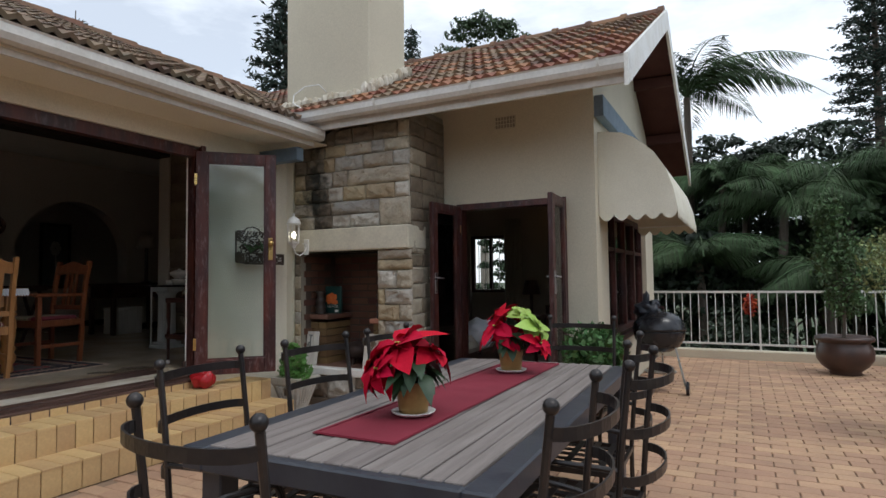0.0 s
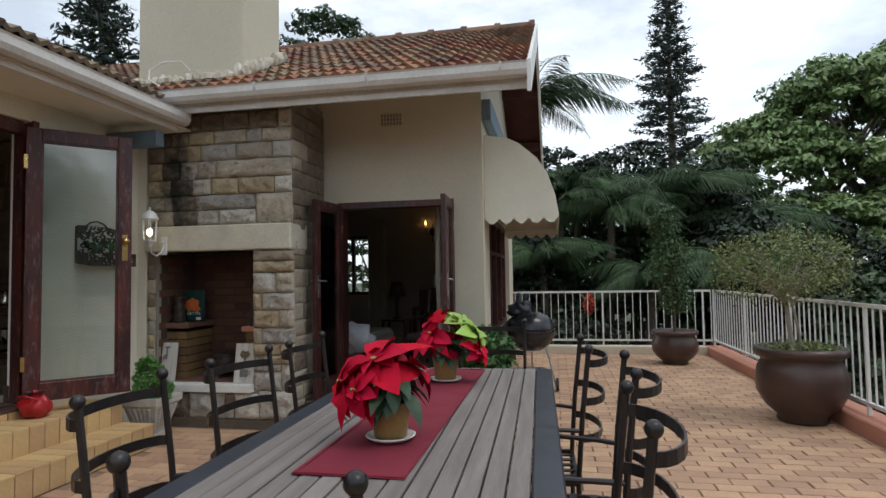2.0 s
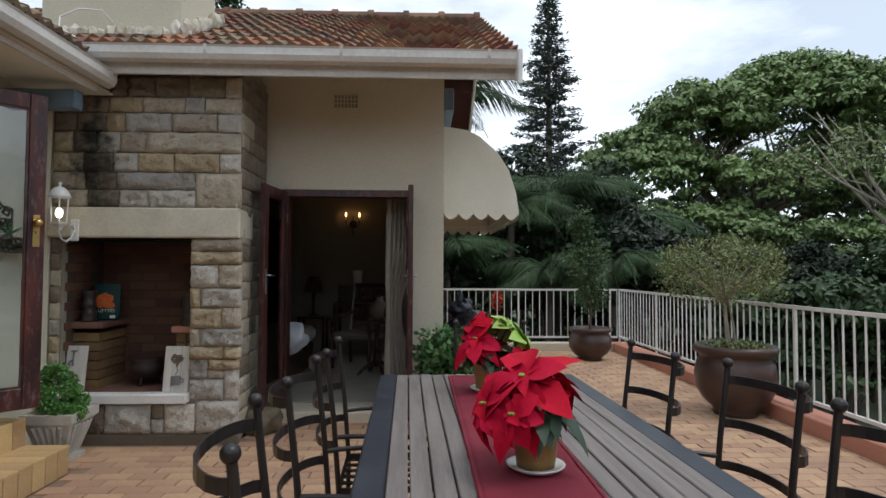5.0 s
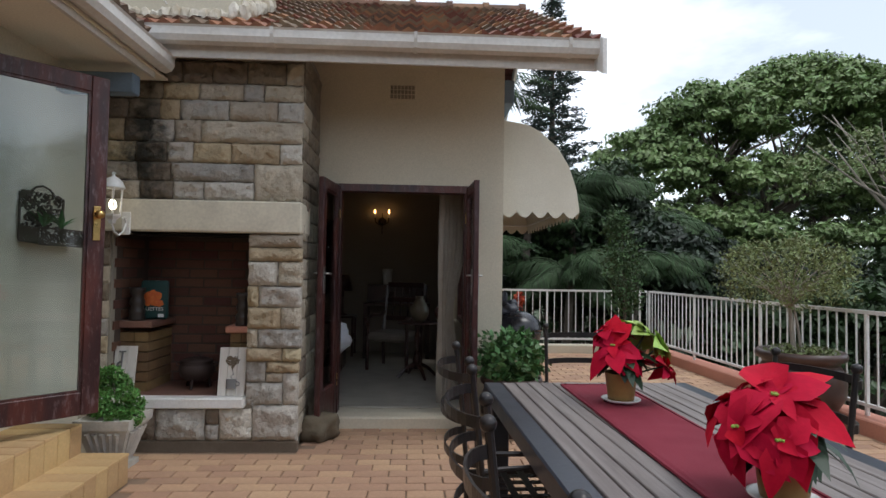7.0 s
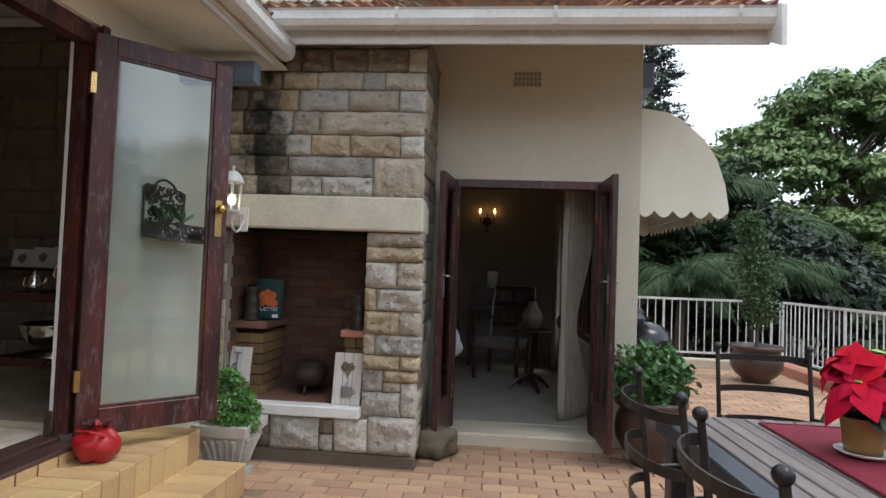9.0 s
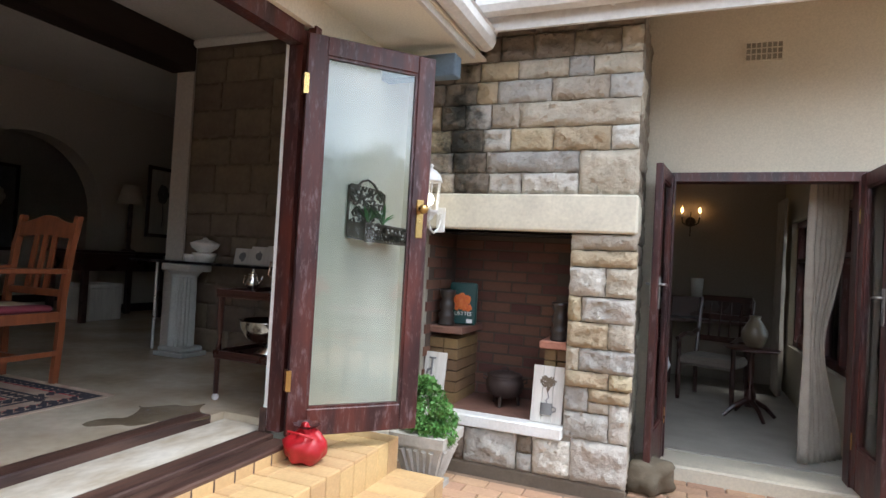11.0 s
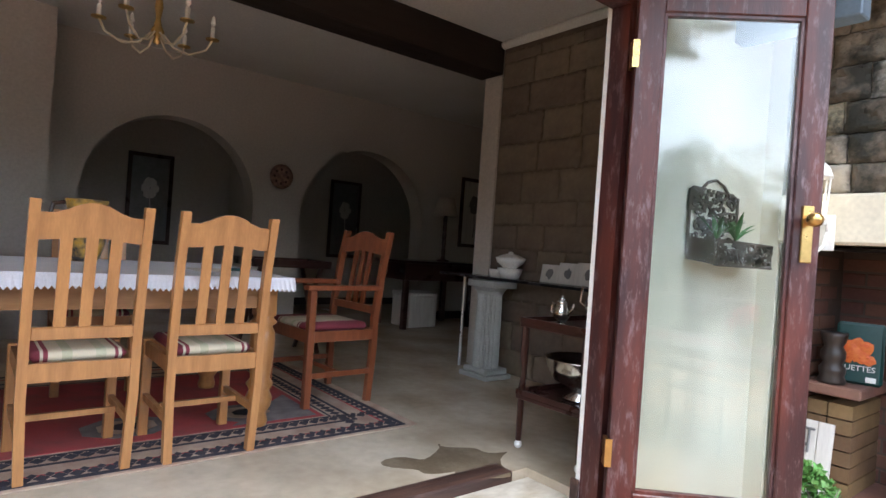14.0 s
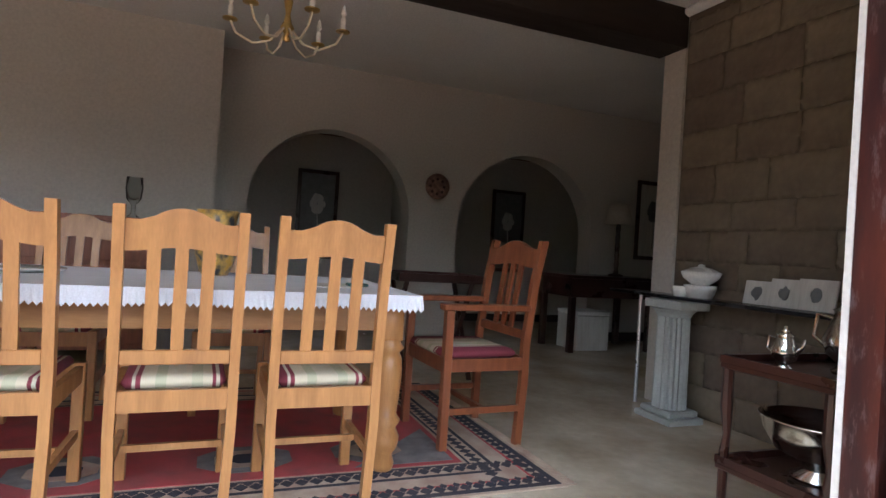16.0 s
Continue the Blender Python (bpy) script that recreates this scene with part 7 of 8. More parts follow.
broad_tree("tree", (-12.5, 30, GZ), (0, 0, 11), (2.4, 2, 4), [(2600, (0, 0, 16.6), (2.6, 2.0, 1.8), 0.5), (900, (-3.5, 0, 14.8), (1.4, 1.2, 1.0), 0.4), (900, (3.6, 0, 15.2), (1.6, 1.2, 0.8), 0.4)], 0.26, 8, "light-leaved tree rising behind the roof", M_PALEBARK, M_TREE, 0.3, 7, 50)

g9 = random.Random(9)
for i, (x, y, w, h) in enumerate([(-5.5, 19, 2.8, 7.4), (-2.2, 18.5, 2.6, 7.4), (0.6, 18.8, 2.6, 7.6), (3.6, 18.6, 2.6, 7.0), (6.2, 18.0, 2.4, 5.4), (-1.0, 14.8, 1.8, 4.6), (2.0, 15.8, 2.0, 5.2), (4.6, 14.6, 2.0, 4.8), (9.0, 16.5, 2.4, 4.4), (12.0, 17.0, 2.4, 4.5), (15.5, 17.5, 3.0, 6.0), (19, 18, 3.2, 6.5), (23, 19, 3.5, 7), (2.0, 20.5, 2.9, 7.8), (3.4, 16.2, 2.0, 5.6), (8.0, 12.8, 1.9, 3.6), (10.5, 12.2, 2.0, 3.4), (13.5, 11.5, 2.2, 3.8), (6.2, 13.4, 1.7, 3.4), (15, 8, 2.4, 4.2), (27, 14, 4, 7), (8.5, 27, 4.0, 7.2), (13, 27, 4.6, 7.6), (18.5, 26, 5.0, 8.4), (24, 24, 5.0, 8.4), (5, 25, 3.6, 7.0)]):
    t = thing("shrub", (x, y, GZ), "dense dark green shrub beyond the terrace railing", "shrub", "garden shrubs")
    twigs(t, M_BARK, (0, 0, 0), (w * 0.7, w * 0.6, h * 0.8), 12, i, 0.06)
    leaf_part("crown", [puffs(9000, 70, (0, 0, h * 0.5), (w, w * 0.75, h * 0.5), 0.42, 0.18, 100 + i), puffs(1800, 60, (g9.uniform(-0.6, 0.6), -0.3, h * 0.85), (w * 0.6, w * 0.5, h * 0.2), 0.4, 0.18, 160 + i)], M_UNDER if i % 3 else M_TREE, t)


def palm(at, h, fronds, ln, seed, label, lean=0.0, rise0=0.25, sag=0.62, hang=-0.6):
    g = random.Random(seed)
    t = thing("palm_tree", at, label, "palm")
    bm = B()
    tube(bm, [(lean * h * (k / 6) ** 2, 0, h * k / 6) for k in range(7)], [0.13 - 0.008 * k for k in range(7)], 9)
    part("trunk", bm, M_BARK, t)
    head = Vector((lean * h, 0, h))
    for i in range(fronds):
        a = 2 * math.pi * i / fronds * 2.4 + g.uniform(-0.3, 0.3)
        rise = g.uniform(rise0, 1.5)
        L = ln * g.uniform(0.8, 1.1)
        d = Vector((math.cos(a), math.sin(a), 0))
        pts = []
        for k in range(12):
            s = k / 11
            pts.append(head + d * (L * s * math.cos(rise * (1 - s * 0.7))) + Vector((0, 0, L * (math.sin(rise) * s - sag * s * s * (1.35 - 0.3 * rise)))))
        bm = B()
        tube(bm, pts, [0.025 - 0.0019 * k for k in range(12)], 5)
        for k in range(1, 11):
            for j in range(7):
                p0 = pts[k].lerp(pts[min(k + 1, 11)], j / 7)
                tan = (pts[min(k + 1, 11)] - pts[k]).normalized() if k < 11 else d
                side = tan.cross(Vector((0, 0, 1))).normalized()
                for s in (-1, 1):
                    q = ln * 0.27 * math.sin(math.pi * min((k + j / 7) / 11 + 0.1, 1)) ** 0.7 * g.uniform(0.8, 1.1) + 0.04
                    way = (side * s + tan * 0.8 + Vector((0, 0, hang + g.uniform(-0.25, 0.15)))).normalized()
                    wv = tan * 0.017
                    e = p0 + way * q - Vector((0, 0, q * 0.3))
                    m = p0 + way * q * 0.5
                    v = [bm.verts.new(z) for z in (p0 - wv * 0.4, m - wv, e, m + wv)]
                    bm.faces.new(v)
        part("frond", bm, M_PALM, t)
    return t


palm((-0.9, 15.8, GZ), 8.2, 17, 3.0, 4, "tall feather palm with arching fronds", 0.0, 0.75, 0.8, -0.35)
for i, (x, y, h, l) in enumerate([(0.9, 14.6, 5.2, 2.2), (2.4, 15.2, 5.6, 2.3), (0.2, 16.6, 6.0, 2.3), (3.5, 16.6, 5.8, 2.3), (-0.3, 14.9, 5.8, 2.0), (-0.5, 13.8, 4.0, 2.0), (1.6, 13.2, 3.6, 2.0), (-2.2, 14.8, 4.6, 2.3), (3.2, 13.6, 3.8, 2.0), (4.6, 15.6, 4.8, 2.1)]):
    palm((x, y, GZ), h, 20, l, 20 + i, "clump palm with drooping dark fronds", 0.03 * (-1) ** i, 0.75, 0.95, -0.8)


def araucaria(at, h, r, low, seed, label):
    """A tall conifer of level whorled boughs, open near the top."""
    g = random.Random(seed)
    t = thing("conifer", at, label, "conifer")
    bm = B()
    tube(bm, [(0, 0, 0), (0.05, 0, h * 0.5), (0, 0, h)], [r * 0.13, r * 0.07, 0.02], 9)
    gg = np.random.default_rng(seed)
    clouds = []
    z = low
    while z < h - 0.3:
        k = (h - z) / (h - low)
        reach = r * (k ** 0.75) * g.uniform(0.85, 1.12) + 0.12
        n = 6 if k > 0.3 else 5
        for i in range(n):
            a = 2 * math.pi * i / n + g.uniform(-0.4, 0.4)
            d = Vector((math.cos(a), math.sin(a), 0))
            L = reach * g.uniform(0.7, 1.1)
            tip = Vector((0, 0, z)) + d * L + Vector((0, 0, L * g.uniform(-0.02, 0.22)))
            tube(bm, [(0, 0, z), tuple(Vector((0, 0, z)).lerp(tip, 0.5) - Vector((0, 0, 0.06 * L))), tuple(tip)], [0.035, 0.022, 0.01], 4)
            m = max(int(L * 46), 14)
            s = gg.uniform(0.25, 1.0, (m, 1))
            base = np.array((0, 0, z)) + s * (np.array(tip) - np.array((0, 0, z)))
            c = base + gg.normal(size=(m, 3)) * np.array((0.16, 0.16, 0.07))
            way = np.array(d) * 0.6 + gg.normal(size=(m, 3)) * np.array((0.7, 0.7, 0.45))
            way /= np.linalg.norm(way, axis=1)[:, None]
            oth = np.cross(way, gg.normal(size=(m, 3)))
            oth /= np.linalg.norm(oth, axis=1)[:, None]
            ln = 0.36 * gg.uniform(0.6, 1.2, (m, 1))
            v = np.stack((c - way * ln * 0.5, c + oth * ln * 0.13, c + way * ln * 0.5, c - oth * ln * 0.13), axis=1).reshape(-1, 3)
            clouds.append((v, np.arange(m * 4).reshape(-1, 4)))
        z += g.uniform(0.36, 0.56) * (0.75 + 0.35 * k)
    part("trunk", bm, M_BARK, t)
    leaf_part("crown", clouds, M_PINE, t)
    return t


araucaria((6.2, 34, GZ), 20.5, 3.1, 6.0, 2, "tall dark conifer with level whorled boughs")
araucaria((-15.5, 17.3, GZ), 17.0, 1.7, 8.0, 4, "tall dark conifer behind the house")
araucaria((-24.0, 14.2, GZ), 15.0, 1.5, 8.0, 5, "dark conifer showing above the roof")
araucaria((-18.4, 32.2, GZ), 20.2, 1.5, 10.0, 6, "slender dark conifer behind the roof ridge")

# trees on the other side of the terrace, seen mirrored in the glass door
for k, (x, y, w_, h_) in enumerate(((-3.0, -13, 3.4, 6.4), (2.5, -15, 3.6, 7.4), (8.0, -14, 4.0, 8.4), (13.0, -11, 4.0, 9.0), (17.0, -5.5, 4.2, 8.8), (17.5, 2, 3.6, 7.0))):
    t = thing("shrub", (x, y, GZ), "leafy garden tree mirrored in the glass door", "shrub", "garden shrubs")
    twigs(t, M_BARK, (0, 0, 0), (w_ * 0.6, w_ * 0.6, h_ * 0.8), 10, 60 + k, 0.08)
    leaf_part("crown", [leaf_cloud(20000, (0, 0, h_ * 0.5), (w_, w_ * 0.9, h_ * 0.5), 0.24, 300 + k, 0.4, 26, 0.3, 0.3, 0.2)], M_TREE, t)
palm((5.4, -2.0, GZ), 8.6, 15, 2.2, 66, "feather palm mirrored in the glass door", 0.0, 0.5)

t = thing("flower_shrub", (0.2, 12.2, GZ), "bush with a spray of orange-red flowers", "shrub")
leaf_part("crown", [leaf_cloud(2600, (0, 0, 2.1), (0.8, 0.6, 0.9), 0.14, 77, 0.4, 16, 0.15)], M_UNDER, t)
leaf_part("flower_spray", [leaf_cloud(160, (0.1, -0.5, 3.2), (0.12, 0.1, 0.2), 0.1, 78, 0.2)], M_FLOWER, t, "orange-red flower spray")

# ---- pieces of walls, floors and roofs ----
def piece(name, me, parent, m):
    ob = new(name, me)
    ob.parent = parent
    ob.matrix_basis = m
    return ob


def piece_mesh(name, bm, material):
    me = bpy.data.meshes.new(name)
    bm.to_mesh(me)
    bm.free()
    me.materials.append(material)
    return me


def chip_block(w, d, h, r, inset=0.004):
    """A block with its top edges chamfered: origin at the middle of its foot."""
    bm = B()
    lo = [(-w / 2, -d / 2), (w / 2, -d / 2), (w / 2, d / 2), (-w / 2, d / 2)]
    rings_ = []
    for z, k in ((0, 0), (h - inset, 0), (h, inset)):
        rings_.append([bm.verts.new((x - math.copysign(k, x) + r.uniform(-0.0012, 0.0012), y - math.copysign(k, y) + r.uniform(-0.0012, 0.0012), z)) for x, y in lo])
    for a, b in zip(rings_, rings_[1:]):
        for i in range(4):
            bm.faces.new((a[i], a[(i + 1) % 4], b[(i + 1) % 4], b[i]))
    bm.faces.new(rings_[-1])
    return bm


# pavers: courses along x
PL, PWD = 0.222, 0.112
pr = random.Random(21)
paver_meshes = [piece_mesh("paver", chip_block(PL - 0.008, PWD - 0.008, 0.014, pr), M_PAVER) for _ in range(5)]
rest_v, rest_f = [], []
row, y, made = 0, -4.4, 0
while y < 9.74:
    x = FX + 0.06 - PL + (0.5 * PL if row % 2 else 0.0)
    while x < 2.06:
        inside = not (x < -3.30 - PL / 2 and y < 4.26) and not (x < -2.45 and y > FY - 0.05) and not (x < EX + 0.1 and y > WY - 0.1)
        lo_x = -3.395 if y < 4.26 else FX + 0.15
        xa, xb = max(x - PL / 2, lo_x), min(x + PL / 2, 1.948)
        if inside and xb - xa > 0.04:
            cx, cy = (xa + xb) / 2 + pr.uniform(-0.002, 0.002), y + pr.uniform(-0.002, 0.002)
            dz = -0.014 + pr.uniform(-0.0015, 0.0015)
            if xb - xa > PL - 0.001 and -3.2 < x < -1.5 and 3.1 < y < 5.5 and made < 300:
                piece("paver", pr.choice(paver_meshes), floor_terrace, pose(cx, cy, dz, pr.uniform(-0.25, 0.25), pr.uniform(-0.25, 0.25), pr.uniform(-0.5, 0.5)))
                made += 1
            else:
                k = len(rest_v)
                a, b, e = (xb - xa) / 2 - 0.004, PWD / 2 - 0.004, 0.004
                t = pr.uniform(-0.0015, 0.0015)
                for z, q in ((dz, 0), (dz + 0.010, 0), (dz + 0.014, e)):
                    for sx, sy in ((-1, -1), (1, -1), (1, 1), (-1, 1)):
                        rest_v.append((cx + sx * (a - q), cy + sy * (b - q), z + (t * sx if z > dz else 0)))
                for s in (0, 4):
                    for i in range(4):
                        rest_f.append((k + s + i, k + s + (i + 1) % 4, k + s + 4 + (i + 1) % 4, k + s + 4 + i))
                rest_f.append((k + 8, k + 9, k + 10, k + 11))
        x += PL
    y += PWD
    row += 1
me = bpy.data.meshes.new("paver_field")
me.from_pydata(rest_v, [], rest_f)
me.materials.append(M_PAVER)
ob = new("paver_field", me)
ob.parent = floor_terrace
tagged(ob, "", "", "", "stuff")

# step tiles
tr = random.Random(22)
TW = 0.118
riser = [piece_mesh("riser_tile", chip_block(TW - 0.006, 0.168, 0.014, tr, 0.003), M_STEPTILE) for _ in range(3)]
tread_up = [piece_mesh("tread_tile", chip_block(0.222, TW - 0.006, 0.02, tr, 0.004), M_STEPTILE) for _ in range(3)]
tread_lo = [piece_mesh("tread_tile", chip_block(0.29, TW - 0.006, 0.016, tr, 0.004), M_STEPTILE) for _ in range(3)]
upstand = piece_mesh("upstand_tile", chip_block(TW - 0.006, 0.06, 0.012, tr, 0.003), M_STEPTILE)
y = 4.2 - TW / 2
while y > -2.35:
    piece("tread_tile", tr.choice(tread_up), steps, pose(-3.80, y, 0.326, 0, 0, tr.uniform(-0.4, 0.4)))
    piece("tread_tile", tr.choice(tread_up), steps, pose(-4.0 + 0.07 - 0.095, y, 0.3245, 0, 0, tr.uniform(-0.4, 0.4)))
    piece("tread_tile", tr.choice(tread_lo), steps, pose(-3.555, y, 0.157, 0, 0, tr.uniform(-0.4, 0.4)))
    for x, z in ((-3.70, 0.248), (-3.425, 0.079)):
        m = pose(x - 0.002, y, z) @ Matrix(((0, 0, 1, 0), (1, 0, 0, 0), (0, 1, 0, 0), (0, 0, 0, 1)))
        piece("riser_tile", tr.choice(riser), steps, m)
    if y < OY1 - 0.12:
        piece("upstand_tile", upstand, steps, pose(FX + 0.044, y, 0.364) @ Matrix(((0, 0, 1, 0), (1, 0, 0, 0), (0, 1, 0, 0), (0, 0, 0, 1))))
    y -= TW
for x, z in ((-3.76, 0.248), (-3.88, 0.248), (-4.0, 0.248), (-3.485, 0.079), (-3.603, 0.079), (-3.76, 0.079), (-3.88, 0.079), (-4.0, 0.079)):
    m = pose(x, 4.198, z) @ Matrix(((-1, 0, 0, 0), (0, 0, 1, 0), (0, 1, 0, 0), (0, 0, 0, 1)))
    piece("riser_tile", tr.choice(riser), steps, m)


# sandstone blocks with rough faces
def stone(w, h, d, seed, material, rough=0.02):
    """Rock-faced block. Local: face towards -y, centred on x and z."""
    bm = B()
    nx, nz = max(5, min(16, int(w / 0.022))), max(5, min(8, int(h / 0.02)))
    grid = []
    for j in range(nz + 1):
        r_ = []
        for i in range(nx + 1):
            u, v = i / nx, j / nz
            e = min(u, 1 - u) * w / 0.03, min(v, 1 - v) * h / 0.02
            rim_ = min(1.0, min(e))
            p_ = Vector((u * w * 7 + seed * 3.1, v * h * 11, seed))
            n = noise.noise(p_)
            n2 = noise.noise(Vector((u * w * 26, v * h * 26 + seed, 5.0)))
            ridge = 1 - abs(noise.noise(p_ * 1.7 + Vector((4, 9, 2)))) * 2.4
            y_ = -d + 0.004 - abs(rough) * (0.15 + 0.85 * rim_) * (0.35 + 0.75 * n + 0.5 * ridge * rim_ + 0.3 * n2)
            x_ = (u - 0.5) * w + (0.007 * noise.noise(Vector((seed, v * 5, 2))) if i in (0, nx) else 0.008 * n2)
            z_ = (v - 0.5) * h + (0.007 * noise.noise(Vector((u * 6, seed, 7))) if j in (0, nz) else 0.006 * n)
            r_.append(bm.verts.new((x_, y_, z_)))
        grid.append(r_)
    for j in range(nz):
        for i in range(nx):
            f = bm.faces.new((grid[j][i], grid[j][i + 1], grid[j + 1][i + 1], grid[j + 1][i]))
            f.smooth = (i * 7 + j * 3 + int(seed)) % 4 != 0
    rim = grid[0] + [grid[j][nx] for j in range(1, nz + 1)] + grid[nz][:-1][::-1] + [grid[j][0] for j in range(nz - 1, 0, -1)]
    back = [bm.verts.new((v.co.x, 0.0, v.co.z)) for v in rim]
    k = len(rim)
    for i in range(k):
        bm.faces.new((rim[i], back[i], back[(i + 1) % k], rim[(i + 1) % k]))
    return piece_mesh("stone", bm, material)


sr = random.Random(23)
fire_wall = bpy.data.objects["wall_fireplace"]


def stained(m):
    """Adds the black damp streak that runs down the stonework beside the lantern."""
    n, l = m.node_tree.nodes, m.node_tree.links
    b = n["Principled BSDF"]
    ge, sep, no, no2 = (n.new("ShaderNode" + k) for k in ("NewGeometry", "SeparateXYZ", "TexNoise", "TexNoise"))
    no.inputs["Scale"].default_value, no.inputs["Detail"].default_value = 5.0, 8
    no.inputs["Roughness"].default_value = 0.7
    no2.inputs["Scale"].default_value, no2.inputs["Detail"].default_value = 22.0, 6
    l.new(ge.outputs["Position"], sep.inputs[0])
    l.new(ge.outputs["Position"], no.inputs["Vector"])
    l.new(ge.outputs["Position"], no2.inputs["Vector"])

    def calc(op, a, b_, c=0.0):
        q = n.new("ShaderNodeMath")
        q.operation = op
        for k, v in enumerate((a, b_, c)):
            if isinstance(v, (int, float)):
                q.inputs[k].default_value = v
            else:
                l.new(v, q.inputs[k])
        return q.outputs[0]
    off = calc("ABSOLUTE", calc("ADD", sep.outputs["X"], 3.64), 0.0)
    across = calc("MULTIPLY_ADD", off, -3.4, 0.86)
    low = calc("MULTIPLY_ADD", calc("ABSOLUTE", calc("ADD", sep.outputs["Z"], -2.08), 0.0), -0.9, 0.3)
    f = calc("ADD", calc("ADD", across, low), calc("MULTIPLY_ADD", no.outputs["Fac"], 2.4, -1.45))
    f = calc("ADD", f, calc("MULTIPLY_ADD", no2.outputs["Fac"], 0.8, -0.4))
    ramp = n.new("ShaderNodeValToRGB")
    ramp.color_ramp.elements[0].position, ramp.color_ramp.elements[1].position = 0.22, 0.8
    ramp.color_ramp.elements[1].color = (0.93, 0.93, 0.93, 1)
    l.new(f, ramp.inputs["Fac"])
    mix = n.new("ShaderNodeMix")
    mix.data_type = "RGBA"
    mix.inputs[7].default_value = (0.022, 0.024, 0.018, 1)
    l.new(b.inputs["Base Color"].links[0].from_socket, mix.inputs[6])
    l.new(ramp.outputs["Color"], mix.inputs[0])
    l.new(mix.outputs[2], b.inputs["Base Color"])
    return m


def sandstone(name, a, b_):
    return stained(mat(name, a, 0.92, second=b_, scale=6, amount=0.75, fine=38, bump=1.0, dist=0.014, per_piece=0.14))


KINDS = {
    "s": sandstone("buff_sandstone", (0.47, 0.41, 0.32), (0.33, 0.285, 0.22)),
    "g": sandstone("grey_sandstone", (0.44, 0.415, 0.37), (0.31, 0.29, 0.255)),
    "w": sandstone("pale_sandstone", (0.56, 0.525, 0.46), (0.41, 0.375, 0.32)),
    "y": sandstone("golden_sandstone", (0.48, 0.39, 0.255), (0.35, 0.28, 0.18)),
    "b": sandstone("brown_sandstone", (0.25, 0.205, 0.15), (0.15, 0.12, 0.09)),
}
front = lambda x, z: pose(x, FY + 0.02, z)
side = lambda y, z: pose(-2.56, y, z, 0, 0, 90)


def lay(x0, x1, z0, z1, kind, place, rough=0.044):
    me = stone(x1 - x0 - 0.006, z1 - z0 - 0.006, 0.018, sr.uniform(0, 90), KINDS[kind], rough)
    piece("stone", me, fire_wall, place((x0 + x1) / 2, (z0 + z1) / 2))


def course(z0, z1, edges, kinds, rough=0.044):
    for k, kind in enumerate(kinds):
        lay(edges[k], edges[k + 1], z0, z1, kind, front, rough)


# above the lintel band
# the two topmost courses are nearly all brown stones
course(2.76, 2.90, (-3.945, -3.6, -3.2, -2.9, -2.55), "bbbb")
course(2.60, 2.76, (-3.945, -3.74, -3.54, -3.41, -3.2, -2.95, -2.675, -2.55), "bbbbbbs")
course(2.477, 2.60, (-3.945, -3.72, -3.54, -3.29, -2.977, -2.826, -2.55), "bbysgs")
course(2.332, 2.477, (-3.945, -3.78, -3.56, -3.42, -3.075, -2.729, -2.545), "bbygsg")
course(2.172, 2.332, (-3.945, -3.8, -3.63, -3.456, -3.27, -2.55), "ybwss")
course(2.026, 2.172, (-3.945, -3.72, -3.5, -3.32, -3.05, -2.708, -2.55), "ybwyyw")
course(1.892, 2.026, (-3.945, -3.7, -3.47, -2.886), "sbg")
course(1.758, 1.892, (-3.945, -3.68, -3.45, -3.237, -2.886), "sbww")
lay(-2.886, -2.54, 1.758, 2.026, "s", front, 0.038)
# right pier
course(1.43, 1.53, (-2.912, -2.53), "s")
course(1.33, 1.43, (-2.912, -2.528), "y")
course(1.156, 1.33, (-2.91, -2.70, -2.524), "ws")
course(1.006, 1.156, (-2.91, -2.83, -2.526), "yw")
course(0.852, 1.006, (-2.91, -2.673, -2.526), "ys")
course(0.716, 0.852, (-2.91, -2.833, -2.518), "sg")
course(0.62, 0.716, (-2.91, -2.657, -2.524), "yy")
course(0.476, 0.62, (-2.906, -2.769), "g")
lay(-2.769, -2.535, 0.542, 0.62, "y", front)
lay(-2.769, -2.648, 0.476, 0.542, "s", front)
lay(-2.648, -2.535, 0.318, 0.542, "w", front)
course(0.318, 0.476, (-2.906, -2.648), "g")
# below the hearth, and the narrow left pier
lay(-2.857, -2.532, 0.07, 0.318, "w", front, 0.038)
course(0.07, 0.29, (-3.945, -3.72, -3.52, -3.18), "bbg")
lay(-3.18, -3.085, 0.07, 0.18, "g", front)
lay(-3.18, -3.085, 0.18, 0.29, "b", front)
course(0.07, 0.29, (-3.085, -2.857), "w")
for k in range(10):
    lay(-3.945, -3.868, 0.3 + k * 0.123, 0.3 + (k + 1) * 0.123, "sgsygsbsbb"[k], front, 0.02)
bm = B()
box(bm, -3.945, -2.53, FY - 0.004, FY + 0.018, -0.02, 0.068, 0.01)
structure("fireplace_footing", bm, M_BROWNMORTAR, "dark brown footing under the fireplace stones")
# the return face, brown stones towards the wall and at the top
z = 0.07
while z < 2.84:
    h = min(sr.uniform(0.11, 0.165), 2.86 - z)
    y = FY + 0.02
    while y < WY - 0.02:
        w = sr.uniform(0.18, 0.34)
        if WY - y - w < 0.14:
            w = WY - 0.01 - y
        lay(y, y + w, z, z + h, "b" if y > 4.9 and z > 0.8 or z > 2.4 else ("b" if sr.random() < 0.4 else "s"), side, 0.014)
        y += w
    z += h

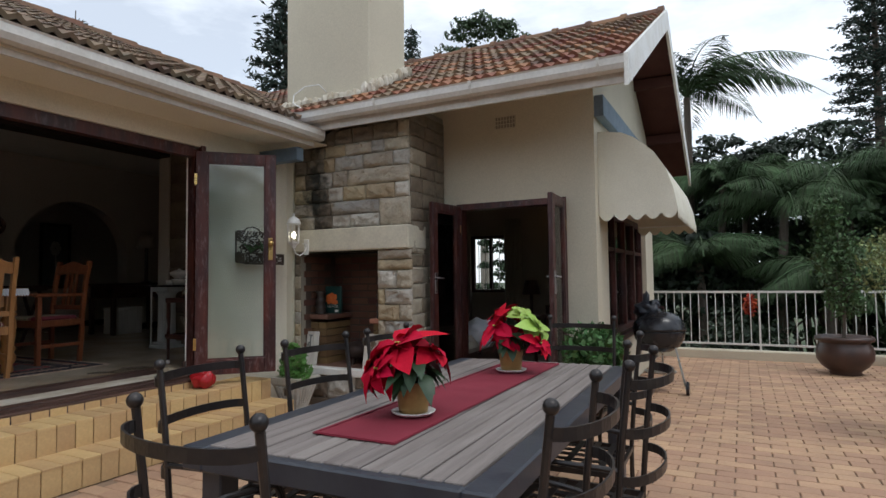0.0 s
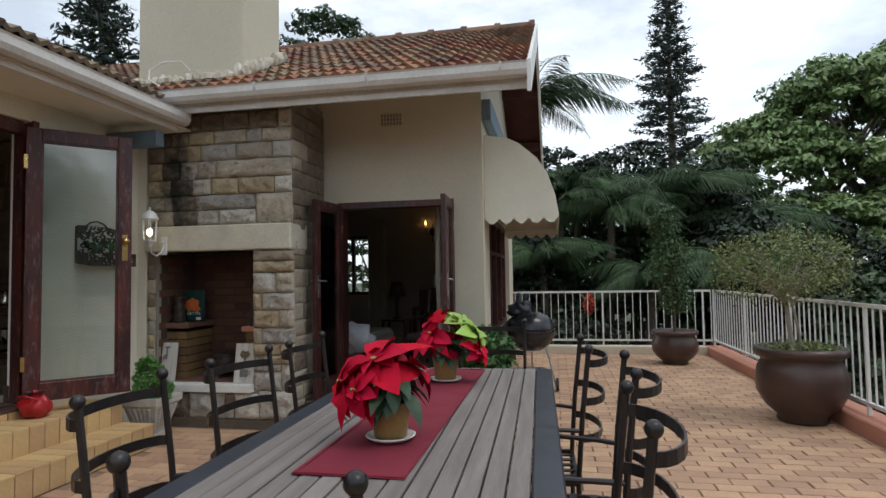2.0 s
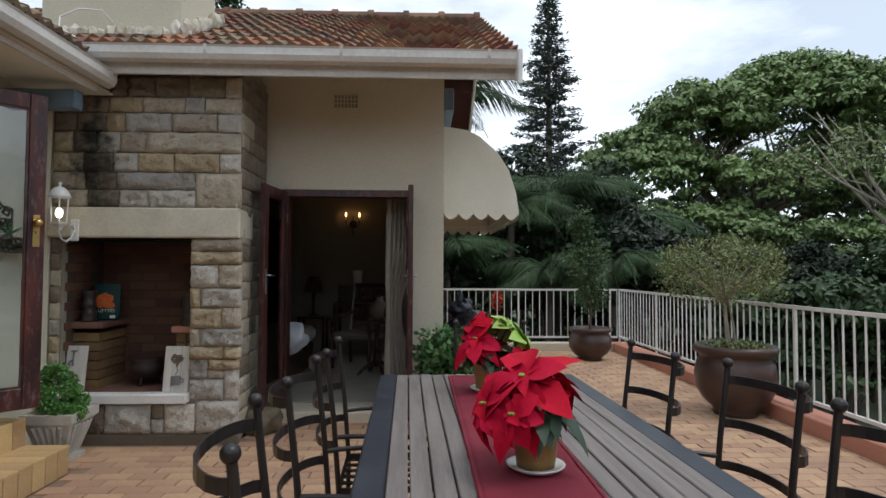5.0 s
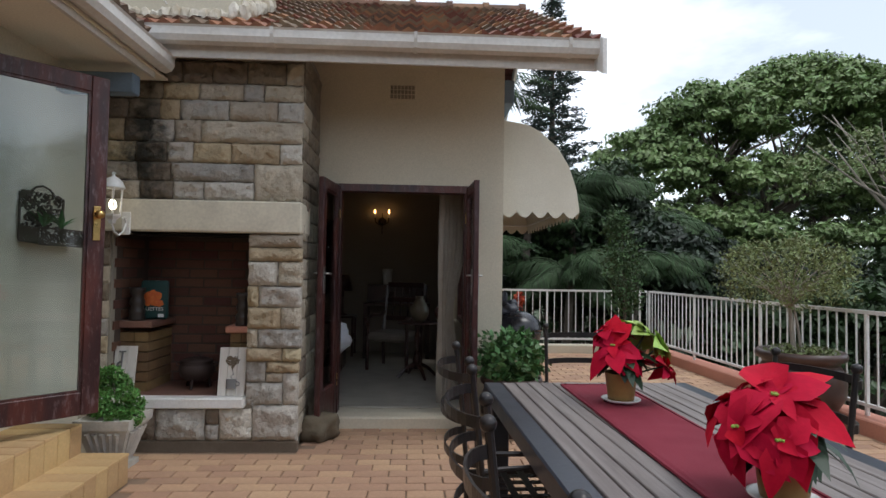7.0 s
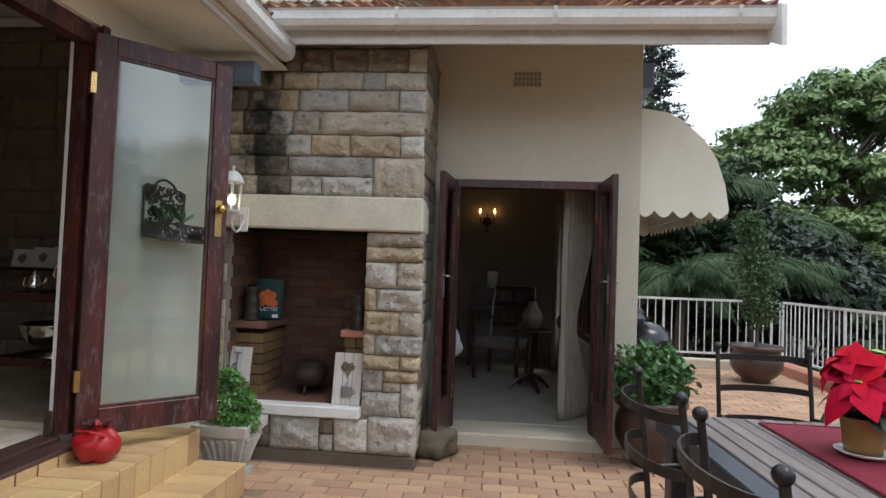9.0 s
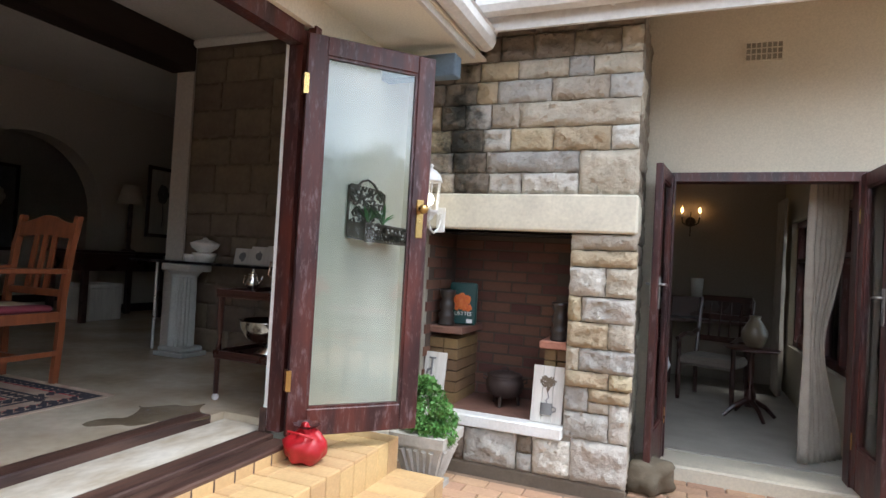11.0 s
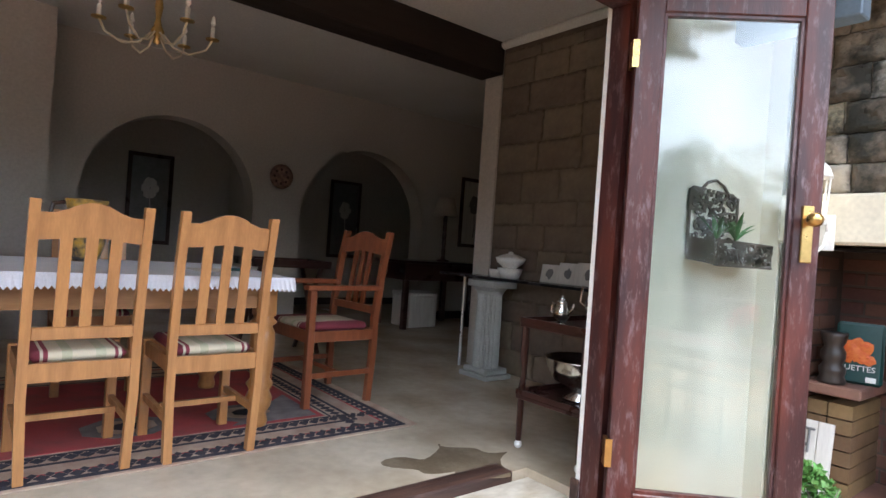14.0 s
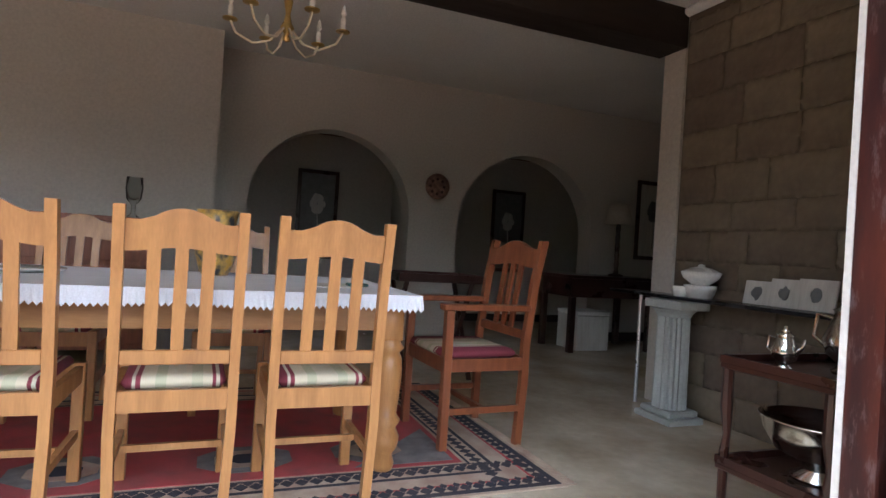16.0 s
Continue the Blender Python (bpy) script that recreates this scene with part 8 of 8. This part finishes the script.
# fire bricks on the firebox back and cheeks
fr = random.Random(24)
brick_mesh = [piece_mesh("brick", chip_block(0.212, 0.062, 0.012, fr, 0.003), M_FIREBRICK) for _ in range(4)]
half_mesh = [piece_mesh("brick", chip_block(0.098, 0.062, 0.012, fr, 0.003), M_FIREBRICK) for _ in range(2)]
for j in range(15):
    z = 0.412 + j * 0.0745
    x = -3.86 + (0.11 if j % 2 == 0 else 0.055)
    while x < -2.92:
        use = half_mesh if x < -3.80 else brick_mesh
        step = 0.165 if x < -3.80 else 0.222
        m = pose(x, 5.382, z, 90, 0, 0)
        if x + 0.1 < -2.90:
            piece("brick", fr.choice(use), fire_wall, m)
        x += step if x < -3.80 else 0.222
    for s, xx in ((1, -3.862), (-1, -2.908)):
        for k in range(2):
            y = 4.96 + (0.11 if j % 2 else 0.0) + k * 0.222
            if y + 0.11 < 5.385:
                m = pose(xx, y, z) @ Matrix(((0, 0, s, 0), (-s, 0, 0, 0), (0, -1, 0, 0), (0, 0, 0, 1)))
                piece("brick", fr.choice(brick_mesh), fire_wall, m)

# stones of the dining-room partition (front joined far from the path)
part_wall = bpy.data.objects["wall_stone_partition"]
M_BROWNSTONE = mat("brown_dressed_stone", (0.19, 0.148, 0.105), 0.9, second=(0.14, 0.107, 0.078), scale=5, amount=0.8, fine=30, bump=0.6, dist=0.006, per_piece=0.18)
zr = random.Random(25)
z = DF
while z < DC - 0.1:
    h = min(zr.uniform(0.16, 0.24), DC - 0.08 - z)
    x = -6.215
    while x < IX - 0.02:
        w = zr.uniform(0.25, 0.55)
        if IX - x - w < 0.15:
            w = IX - x
        piece("stone", stone(w - 0.003, h - 0.003, 0.008, zr.uniform(0, 90), M_BROWNSTONE, 0.005), part_wall, pose(x + w / 2, SY + 0.02, z + h / 2))
        x += w
    z += h


# roof tiles: interlocking clay tiles with a double wave
def roof_tile(w, ln):
    bm = B()
    n = 8
    rows_ = []
    for t, lift in ((0.0, 0.04), (1.0, 0.004)):
        rows_.append([bm.verts.new((w * (i / n - 0.5), ln * t, lift + 0.016 * (1 + math.cos(4 * math.pi * i / n)))) for i in range(n + 1)])
    foot = [bm.verts.new((v.co.x, v.co.y + 0.002, v.co.z - 0.036)) for v in rows_[0]]
    for i in range(n):
        bm.faces.new((rows_[0][i], rows_[0][i + 1], rows_[1][i + 1], rows_[1][i]))
        bm.faces.new((foot[i], foot[i + 1], rows_[0][i + 1], rows_[0][i]))
    return bm


TWD, TLN = 0.2, 0.255
M_ROOFGREY = mat("lichen_roof_tile", (0.2, 0.13, 0.085), 0.95, second=(0.1, 0.085, 0.06), scale=4, amount=0.9, fine=30, bump=0.6, dist=0.006, per_piece=0.3)
tile_a = piece_mesh("roof_tile", roof_tile(TWD + 0.012, TLN + 0.05), M_ROOFTILE)
tile_b = piece_mesh("roof_tile", roof_tile(TWD + 0.012, TLN + 0.05), M_ROOFGREY)
rr_ = random.Random(26)
slope = math.atan(RS)
j = 0
s = -0.04
L = math.hypot(RIDGE_Y - EAVE_Y, RIDGE_Z - EAVE_Z)
while s < L - 0.05:
    y = EAVE_Y + s * math.cos(slope)
    x = GABLE_X - TWD / 2
    while x > valley_x(y) - 0.05:
        z = EAVE_Z + s * math.sin(slope) + 0.004
        if not (-4.0 < x < -3.1 and 4.9 < y < 5.3):
            piece("roof_tile", tile_b if rr_.random() < 0.4 + 0.45 * s / L else tile_a, roof_wing, pose(x, y, z + rr_.uniform(-0.003, 0.003), math.degrees(slope), 0, rr_.uniform(-0.8, 0.8)))
        x -= TWD
    s += TLN
for k in range(11):
    bm = B()
    tube(bm, [(GABLE_X - 0.42 * k, RIDGE_Y, RIDGE_Z - 0.01), (GABLE_X - 0.42 * k - 0.06, RIDGE_Y, RIDGE_Z - 0.01), (GABLE_X - 0.42 * k - 0.07, RIDGE_Y, RIDGE_Z - 0.015), (GABLE_X - 0.42 * k - 0.43, RIDGE_Y, RIDGE_Z - 0.015)], [0.118, 0.118, 0.104, 0.1], 12)
    part("ridge_tile", bm, M_RIDGE, roof_wing)
lslope = math.atan(LS)
LL = math.hypot(LEAVE_X - LRIDGE_X, LRIDGE_Z - LEAVE_Z)
base = roof_tile(TWD + 0.012, TLN + 0.05)
bv = [v.co.copy() for v in base.verts]
base.verts.index_update()
bf = [[v.index for v in f.verts] for f in base.faces]
base.free()
jv, jf = [], []
s = -0.04
while s < LL - 0.05:
    x = LEAVE_X - s * math.cos(lslope)
    z = LEAVE_Z + s * math.sin(lslope) + 0.004
    y = 0.4
    while y < EAVE_Y + (z - EAVE_Z) / RS + 0.15 and y < RIDGE_Y:
        m = pose(x, y, z + rr_.uniform(-0.003, 0.003), 0, 0, 90 + rr_.uniform(-0.8, 0.8)) @ pose(0, 0, 0, math.degrees(lslope), 0, 0)
        k = len(jv)
        jv += [tuple(m @ v) for v in bv]
        jf += [tuple(k + i for i in f) for f in bf]
        y += TWD
    s += TLN
me = bpy.data.meshes.new("roof_tile_field")
me.from_pydata(jv, [], jf)
me.materials.append(M_ROOFGREY)
ob = tagged(new("roof_tile_field", me), "", "", "", "stuff")
ob.parent = roof_main
for k in range(20):
    bm = B()
    tube(bm, [(LRIDGE_X, 0.4 + 0.36 * k, LRIDGE_Z), (LRIDGE_X, 0.4 + 0.36 * k + 0.35, LRIDGE_Z + 0.01)], [0.11, 0.125], 8)
    part("ridge_tile", bm, M_RIDGE, roof_main)
# cement flashing and loose cable at the chimney foot
bm = B()
prev = None
for i in range(25):
    t = i / 24
    p_ = Vector((-4.12 + 1.16 * min(t * 1.45, 1), 4.845 if t < 0.69 else 4.845 + (t - 0.69) / 0.31 * 0.7, 0))
    if t >= 0.69:
        p_.x = -2.99
    zt = EAVE_Z + (p_.y - EAVE_Y) * RS + 0.1 + 0.035 * noise.noise(Vector((t * 9, 1, 1))) + (0.06 if t > 0.62 else 0)
    lump(bm, (p_.x, p_.y, zt - 0.06), (0.045, 0.04, 0.075), 0.5, i * 1.3, 2)
structure("flashing", bm, M_PALECEMENT, "rough cement flashing at the chimney foot")
bm = B()
tube(bm, [(-3.55, 4.84, 3.18), (-3.6, 4.78, 3.25), (-3.75, 4.74, 3.24), (-3.86, 4.7, 3.16), (-3.84, 4.66, 3.06), (-3.7, 4.62, 2.98), (-3.65, 4.5, 2.92)], 0.007, 6)
tagged(part("cable", bm, M_WHITEPAINT), "loose white cable hanging off the chimney foot", "cable")
